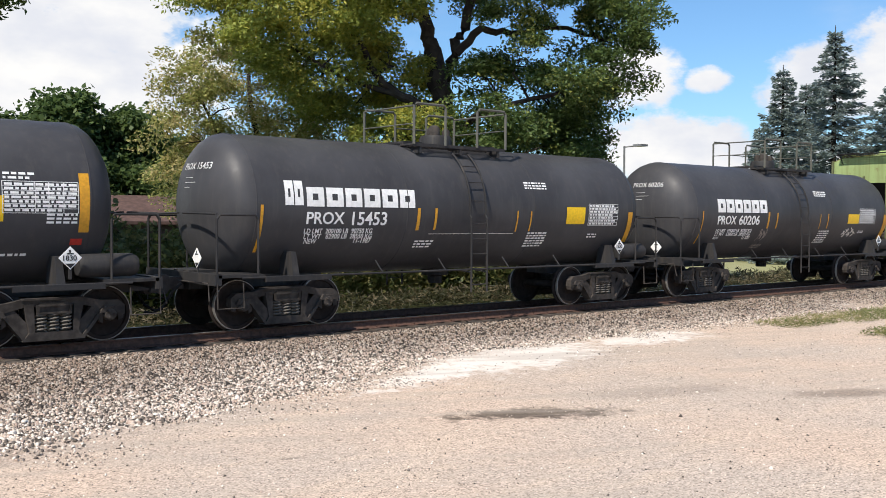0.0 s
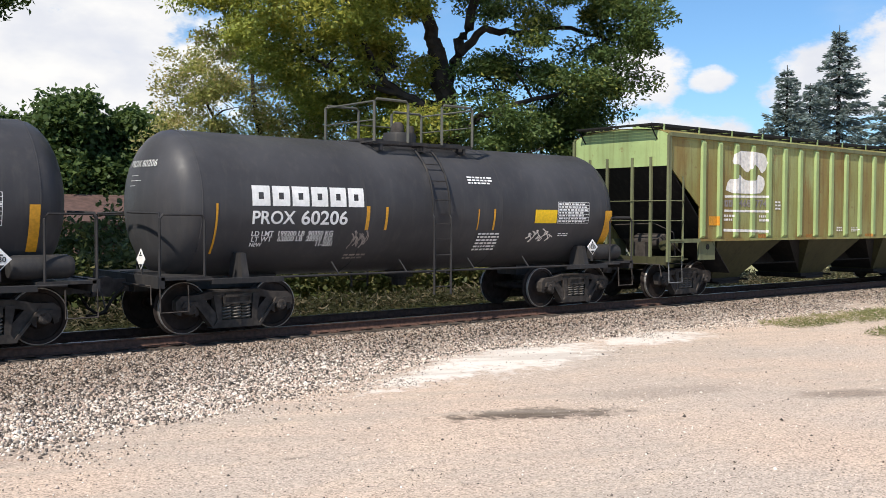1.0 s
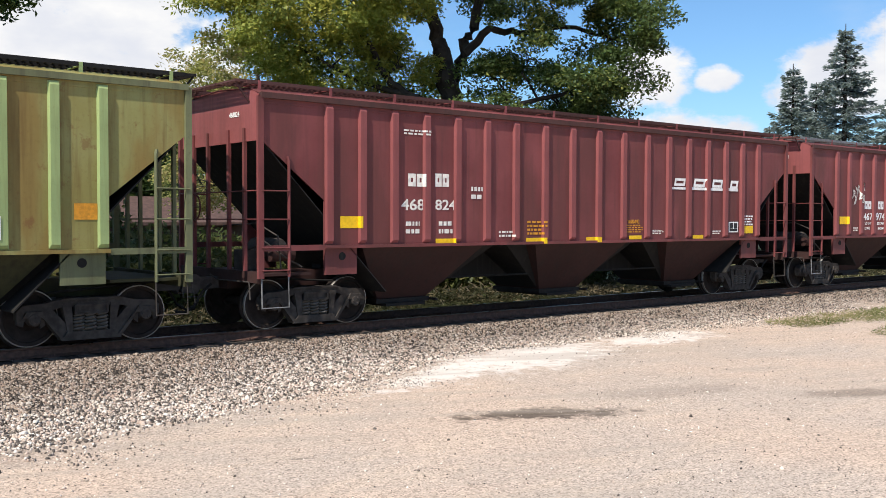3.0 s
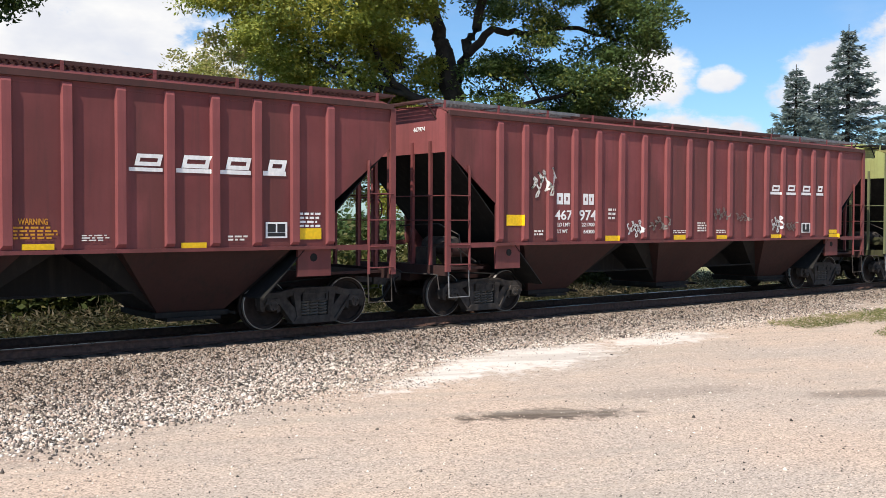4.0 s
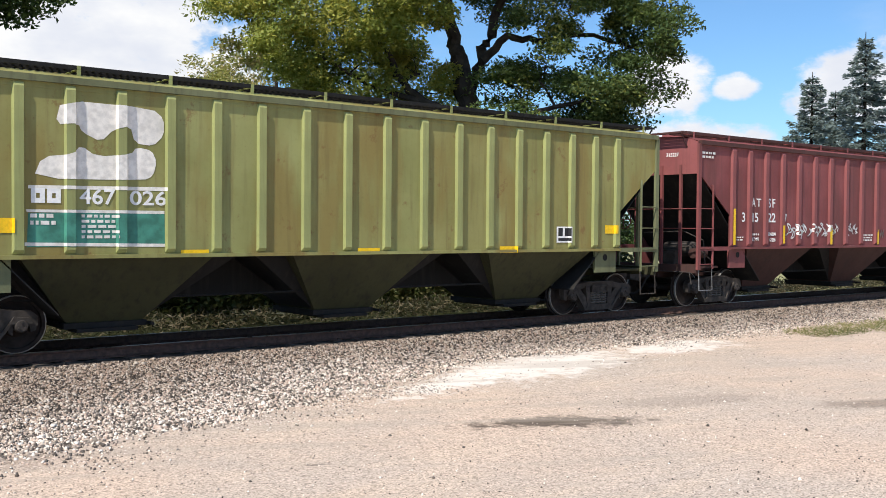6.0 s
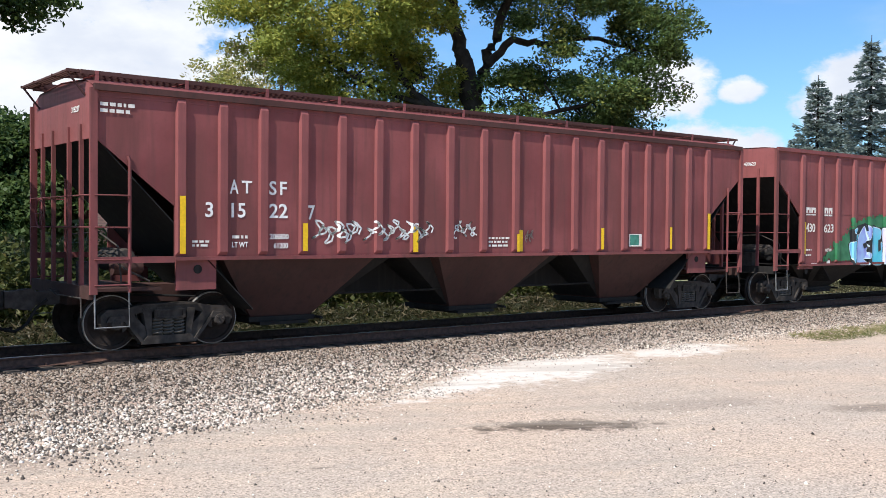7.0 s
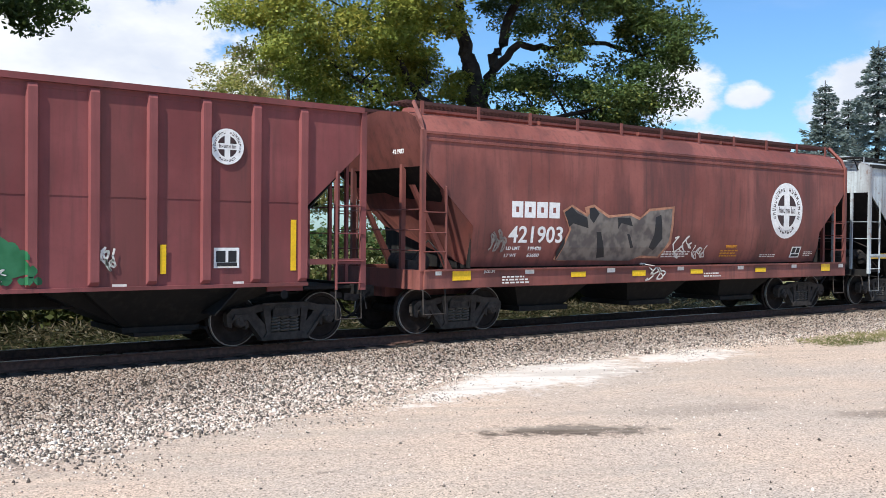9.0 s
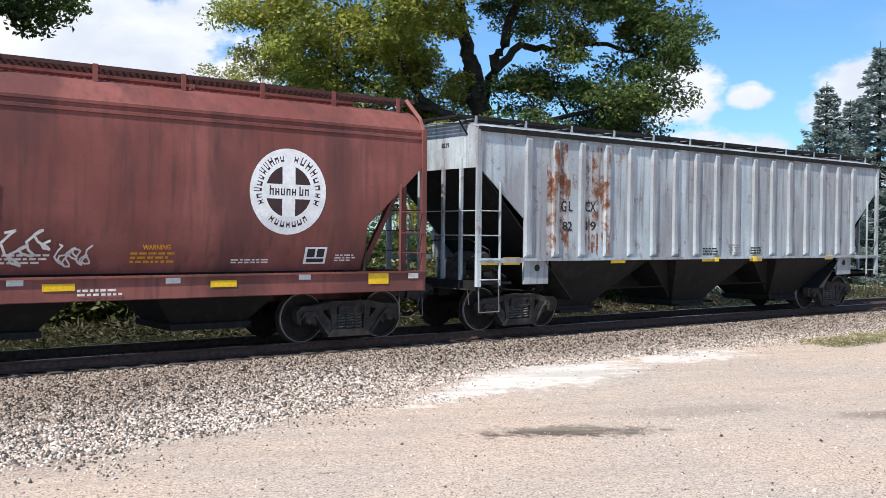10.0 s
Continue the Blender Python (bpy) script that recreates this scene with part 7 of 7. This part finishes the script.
spray_cloud(red_d, [(-5.75, 1.2), (-5.2, 1.55), (-4.6, 1.85), (-4.1, 2.3), (-3.3, 2.45), (-1.9, 2.52), (-0.6, 2.46), (0.5, 2.42), (0.95, 2.25), (1.6, 2.1), (2.1, 1.75), (2.4, 1.2)], M_SPRAY_GREEN, 5)
wall_paint(red_d, [(-4.41, 1.71), (-4.28, 1.73), (-4.36, 2.1), (-4.07, 2.18), (-3.85, 2.25), (-3.44, 2.33), (-3.16, 2.19), (-3.06, 2.31), (-2.77, 2.22), (-2.45, 2.19), (-1.7, 2.28), (-1.27, 2.24), (-1.15, 2.16), (-0.74, 2.17), (-0.56, 1.94), (-0.43, 2.17), (0.09, 2.17), (0.28, 2.05), (0.82, 2.08), (0.98, 1.88), (1.5, 1.95), (1.59, 1.07), (-4.2, 1.09)], M_DARK, 'graffiti_shape')
mural_letter(red_d, [(-4.4, 1.74), (-3.94, 1.8), (-4.01, 1.95), (-3.77, 2.0), (-3.8, 1.8), (-3.8, 1.7), (-4.0, 1.08), (-4.21, 1.23)], M_SKY)
mural_letter(red_d, [(-4.19, 2.13), (-3.94, 2.2), (-3.83, 2.14), (-3.94, 2.02), (-4.12, 1.99)], M_SKY)
mural_letter(red_d, [(-3.9, 1.71), (-3.83, 1.95), (-3.44, 2.32), (-3.08, 2.17), (-3.19, 1.83), (-3.44, 1.76), (-3.22, 1.63), (-3.43, 1.48), (-3.11, 1.41), (-3.18, 1.24), (-3.61, 1.27), (-3.07, 1.06), (-3.95, 1.07)], M_PERI)
mural_letter(red_d, [(-3.13, 2.24), (-2.84, 2.21), (-2.57, 2.17), (-2.47, 2.05), (-2.6, 1.7), (-2.34, 1.82), (-2.29, 1.04), (-3.11, 1.05), (-3.1, 1.7)], M_SKY)
mural_letter(red_d, [(-2.54, 2.18), (-2.08, 2.21), (-2.0, 1.8), (-2.15, 1.32), (-1.95, 1.06), (-2.45, 1.05), (-2.38, 1.7)], M_PALE)
mural_letter(red_d, [(-2.1, 2.2), (-1.63, 2.26), (-1.23, 2.21), (-1.19, 1.95), (-1.46, 1.89), (-1.29, 1.04), (-1.96, 1.05), (-1.9, 1.82), (-2.14, 1.89)], M_PERI)
mural_letter(red_d, [(-1.22, 2.17), (-0.82, 2.17), (-0.61, 1.99), (-0.73, 1.69), (-0.47, 1.53), (-0.55, 1.11), (-1.38, 1.04), (-1.42, 1.69)], M_AQUA)
mural_letter(red_d, [(-0.4, 2.15), (0.07, 2.15), (0.29, 1.96), (0.44, 1.04), (-0.55, 1.05), (-0.39, 1.55)], M_AQUA)
mural_letter(red_d, [(0.29, 2.05), (0.79, 2.08), (0.88, 1.69), (0.8, 1.53), (1.02, 1.46), (0.89, 1.05), (0.39, 1.06)], M_PERI)
mural_letter(red_d, [(0.9, 1.69), (1.45, 1.93), (1.56, 1.08), (0.91, 1.06)], M_SKY)
wall_paint(red_d, [(-3.59, 1.7), (-3.41, 1.75), (-3.31, 1.63), (-3.52, 1.56)], M_DARK, 'graffiti_shape')
wall_paint(red_d, [(-2.69, 1.82), (-2.56, 1.84), (-2.52, 1.51), (-2.68, 1.46)], M_DARK, 'graffiti_shape')
wall_paint(red_d, [(-1.01, 1.97), (-0.86, 1.94), (-0.9, 1.77), (-1.04, 1.79)], M_DARK, 'graffiti_shape')
wall_paint(red_d, [(-0.21, 1.82), (0.02, 1.82), (0.02, 1.46), (-0.16, 1.43)], M_DARK, 'graffiti_shape')
wall_paint(red_d, [(-0.96, 1.62), (-0.82, 1.59), (-0.85, 1.39), (-1.0, 1.42)], M_DARK, 'graffiti_shape')
emblem(red_d, 5.39, 3.45, 0.30)
scribble(red_d, 1.59, 1.91, 1.25, 1.52, M_WHITE, 21, 4)
scribble(red_d, 3.3, 3.53, 1.31, 1.83, M_CREAM, 22, 3)
strip(red_d, 4.24, 4.34, 1.34, 1.81, FACE, M_YELLOW)
glyphs(red_e, -5.31, -3.88, 2.39, 2.73, 4, M_WHITE, 0.0)
words(red_e, '421903', -5.35, 1.87, 0.486, 1.57, M_WHITE)
words(red_e, 'LD LMT', -5.38, 1.71, 0.1, 0.39, M_WHITE)
words(red_e, '199400', -4.76, 1.7, 0.114, 0.38, M_WHITE)
words(red_e, 'LT WT', -5.39, 1.56, 0.1, 0.33, M_WHITE)
words(red_e, '63600', -4.75, 1.56, 0.1, 0.35, M_WHITE)
emblem(red_e, 4.66, 2.75, 0.75)
strip(red_e, -6.9, -6.43, 1.11, 1.33, FACE, M_YELLOW)
strip(red_e, -3.6, -3.14, 1.12, 1.23, FACE, M_YELLOW)
strip(red_e, -1.6, -1.14, 1.1, 1.23, FACE, M_YELLOW)
strip(red_e, 0.52, 1.0, 1.12, 1.23, FACE, M_YELLOW)
strip(red_e, 3.19, 3.66, 1.12, 1.23, FACE, M_YELLOW)
strip(red_e, 6.3, 6.75, 1.1, 1.31, FACE, M_YELLOW)
strip(red_e, -4.96, -4.7, 1.21, 1.31, FACE, M_CREAM)
strip(red_e, -2.45, -2.19, 1.2, 1.3, FACE, M_CREAM)
strip(red_e, 0.02, 0.26, 1.21, 1.3, FACE, M_CREAM)
strip(red_e, 2.42, 2.67, 1.2, 1.29, FACE, M_CREAM)
strip(red_e, 4.84, 5.08, 1.21, 1.3, FACE, M_CREAM)
strip(red_e, 7.2, 7.44, 1.19, 1.29, FACE, M_CREAM)
strip(red_e, -7.33, -7.18, 1.22, 1.32, FACE, M_CREAM)
bars(red_e, -5.6, 1.14, 0.75, 3, FACE, M_CREAM, 0.06, 3, 0.033)
words(red_e, 'JACK LIFT', -6.1, 1.25, 0.071, 0.3, M_CREAM)
bars(red_e, 1.03, 1.1, 0.72, 2, FACE, M_CREAM, 0.065, 4, 0.036)
words(red_e, 'WARNING', 2.09, 1.74, 0.114, 0.46, M_AMBER)
bars(red_e, 1.9, 1.66, 0.73, 3, FACE, M_AMBER, 0.067, 5, 0.037)
bars(red_e, -0.37, 1.64, 1.04, 3, FACE, M_CREAM, 0.057, 6, 0.031)
bars(red_e, -3.05, 1.61, 1.34, 2, FACE, M_CREAM, 0.055, 7, 0.03)
bars(red_e, 3.64, 1.55, 0.77, 2, FACE, M_CREAM, 0.045, 8, 0.025)
bars(red_e, 5.68, 1.62, 0.44, 3, FACE, M_CREAM, 0.047, 9, 0.026)
strip(red_e, 5.04, 5.49, 1.48, 1.78, FACE, M_WHITE)
strip(red_e, 5.09, 5.25, 1.6, 1.75, FACE, M_DARK)
strip(red_e, 5.29, 5.44, 1.6, 1.75, FACE, M_DARK)
wall_paint(red_e, [(-3.83, 2.56), (-3.55, 2.7), (-3.1, 2.51), (-3.16, 2.65), (-2.86, 2.72), (-2.36, 2.49), (-1.6, 2.55), (-1.3, 2.46), (-0.99, 2.67), (-0.07, 2.75), (-0.11, 1.86), (-0.47, 1.5), (-1.1, 1.51), (-3.8, 1.47), (-3.95, 1.5), (-3.6, 2.14)], M_SPRAY_ORANGE, 'graffiti_shape')
wall_paint(red_e, [(-3.79, 2.51), (-3.56, 2.65), (-3.07, 2.44), (-2.86, 2.66), (-2.39, 2.43), (-1.66, 2.5), (-1.33, 2.4), (-0.97, 2.61), (-0.15, 2.69), (-0.19, 1.92), (-0.5, 1.54), (-1.1, 1.57), (-1.47, 1.45), (-3.85, 1.48), (-3.54, 2.16)], M_SILVER, 'graffiti_shape')
wall_paint(red_e, [(-3.77, 2.53), (-3.56, 2.65), (-3.39, 2.52), (-3.07, 2.42), (-3.01, 2.19), (-3.5, 2.29), (-3.62, 2.21)], M_DARK, 'graffiti_shape')
wall_paint(red_e, [(-3.01, 2.63), (-2.84, 2.66), (-2.68, 2.52), (-2.86, 2.3), (-2.99, 2.42)], M_DARK, 'graffiti_shape')
wall_paint(red_e, [(-2.07, 2.44), (-1.65, 2.45), (-1.55, 2.25), (-1.95, 2.32), (-2.04, 2.18)], M_DARK, 'graffiti_shape')
wall_paint(red_e, [(-2.74, 2.11), (-2.59, 2.11), (-2.36, 1.54), (-2.61, 1.52)], M_DARK, 'graffiti_shape')
wall_paint(red_e, [(-1.72, 2.08), (-1.62, 2.06), (-1.45, 1.76), (-1.55, 1.74)], M_DARK, 'graffiti_shape')
wall_paint(red_e, [(-0.76, 2.47), (-0.56, 2.54), (-0.45, 1.97), (-0.73, 1.69), (-0.91, 1.76), (-0.76, 2.07)], M_DARK, 'graffiti_shape')
wall_paint(red_e, [(-3.92, 1.65), (-3.72, 2.0), (-3.7, 1.85), (-3.88, 1.48)], M_DARK, 'graffiti_shape')
scribble(red_e, -0.03, 0.7, 1.42, 2.15, M_CREAM, 31, 3)
scribble(red_e, 0.74, 1.3, 1.42, 1.84, M_CREAM, 32, 5)
scribble(red_e, -5.87, -5.41, 1.63, 2.16, M_TAG, 33, 6)
scribble(red_e, -1.1, -0.47, 0.94, 1.44, M_CREAM, 34, 3)
strip(grey_a, -5.85, -5.14, 1.61, 4.04, FACE, M_RUSTY)
strip(grey_a, -4.73, -3.89, 1.6, 4.04, FACE, M_RUSTY)
words(grey_a, 'G', -5.41, 2.56, 0.329, 0.15, M_DARK)
words(grey_a, 'L', -5.19, 2.57, 0.314, 0.12, M_DARK)
words(grey_a, 'CX', -4.68, 2.57, 0.314, 0.34, M_DARK)
words(grey_a, '82', -5.37, 2.15, 0.271, 0.29, M_DARK)
words(grey_a, '19', -4.65, 2.16, 0.271, 0.32, M_DARK)
strip(grey_a, -7.66, -7.1, 1.42, 1.56, FACE, M_YELLOW)
strip(grey_a, -7.08, -6.6, 1.42, 1.57, FACE, M_YELLOW)
strip(grey_a, -3.83, -3.34, 1.42, 1.54, FACE, M_YELLOW)
strip(grey_a, -0.53, 0.06, 1.43, 1.54, FACE, M_YELLOW)
strip(grey_a, 1.44, 1.98, 1.42, 1.56, FACE, M_YELLOW)
strip(grey_a, 4.99, 5.4, 1.44, 1.56, FACE, M_YELLOW)
bars(grey_a, -0.51, 1.73, 0.52, 3, FACE, M_DARK, 0.067, 3, 0.037)
bars(grey_a, 0.57, 1.82, 0.42, 4, FACE, M_TAG, 0.065, 4, 0.036)
bars(grey_a, 1.48, 1.75, 0.45, 3, FACE, M_DARK, 0.067, 5, 0.037)
for tank_ in (tank_a, tank_b, tank_c):
    placard(tank_, 4.55, -1.47, 1.40, 0.36, 0, "1830")
    placard(tank_, -6.0, -0.62, 1.32, 0.36, -90)
# lower fields of the data boxes
for car_, x_, w_, z_ in ((green_a, 4.97, 0.38, 1.745), (red_a, 5.63, 0.35, 1.73), (red_b, 4.90, 0.37, 1.715), (green_b, 5.03, 0.35, 1.725), (red_d, 5.21, 0.37, 1.45), (red_e, 5.09, 0.35, 1.51)):
    strip(car_, x_, x_ + w_, z_, z_ + 0.065, FACE, M_DARK)


def head_words(car, body, y0, z, size, width, cyl):
    """White stencils on the leading head of a tank."""
    me = text_mesh(body, size, M_WHITE).copy()
    xs = [v.co.x for v in me.vertices]
    for v in me.vertices:
        y, pz = y0 - (v.co.x - min(xs)) * width / (max(xs) - min(xs)), z + v.co.z
        r = min(0.98, math.hypot(y, pz - TZ) / TR)
        v.co = (-cyl - 0.66 * math.sqrt(1 - r * r) - 0.012, y, pz)
    return part("lettering", me, None, car)


for tank_, word_ in ((tank_b, "PROX 15453"), (tank_c, "PROX 60206")):
    head_words(tank_, word_, 0.35, 2.92, 0.17, 0.95, 5.2)
    for k_, w_ in enumerate((0.30, 0.42, 0.22)):
        head_words(tank_, "_" * 6, 0.20, 2.78 - 0.09 * k_, 0.12, w_, 5.2)
# marks on the car ends
for car_, word_, x_, y_, z_, size_ in ((red_b, "467974", -8.335, -1.0, 3.86, 0.13), (red_a, "468824", -8.335, -1.0, 3.86, 0.13), (red_c, "315227", -8.335, -1.1, 3.86, 0.13),
                                       (red_d, "430623", -8.105, -1.1, 3.86, 0.13), (red_e, "421903", -7.605, -1.1, 3.62, 0.13), (grey_a, "8219", -7.755, -0.9, 3.86, 0.13)):
    ob_ = part("lettering", text_mesh(word_, size_, M_DARK if car_ == grey_a else M_WHITE), None, car_)
    ob_.matrix_basis = Matrix.Translation((x_ - 0.004, y_ + 0.55, z_)) @ Matrix.Rotation(radians(-90), 4, "Z")


motions()
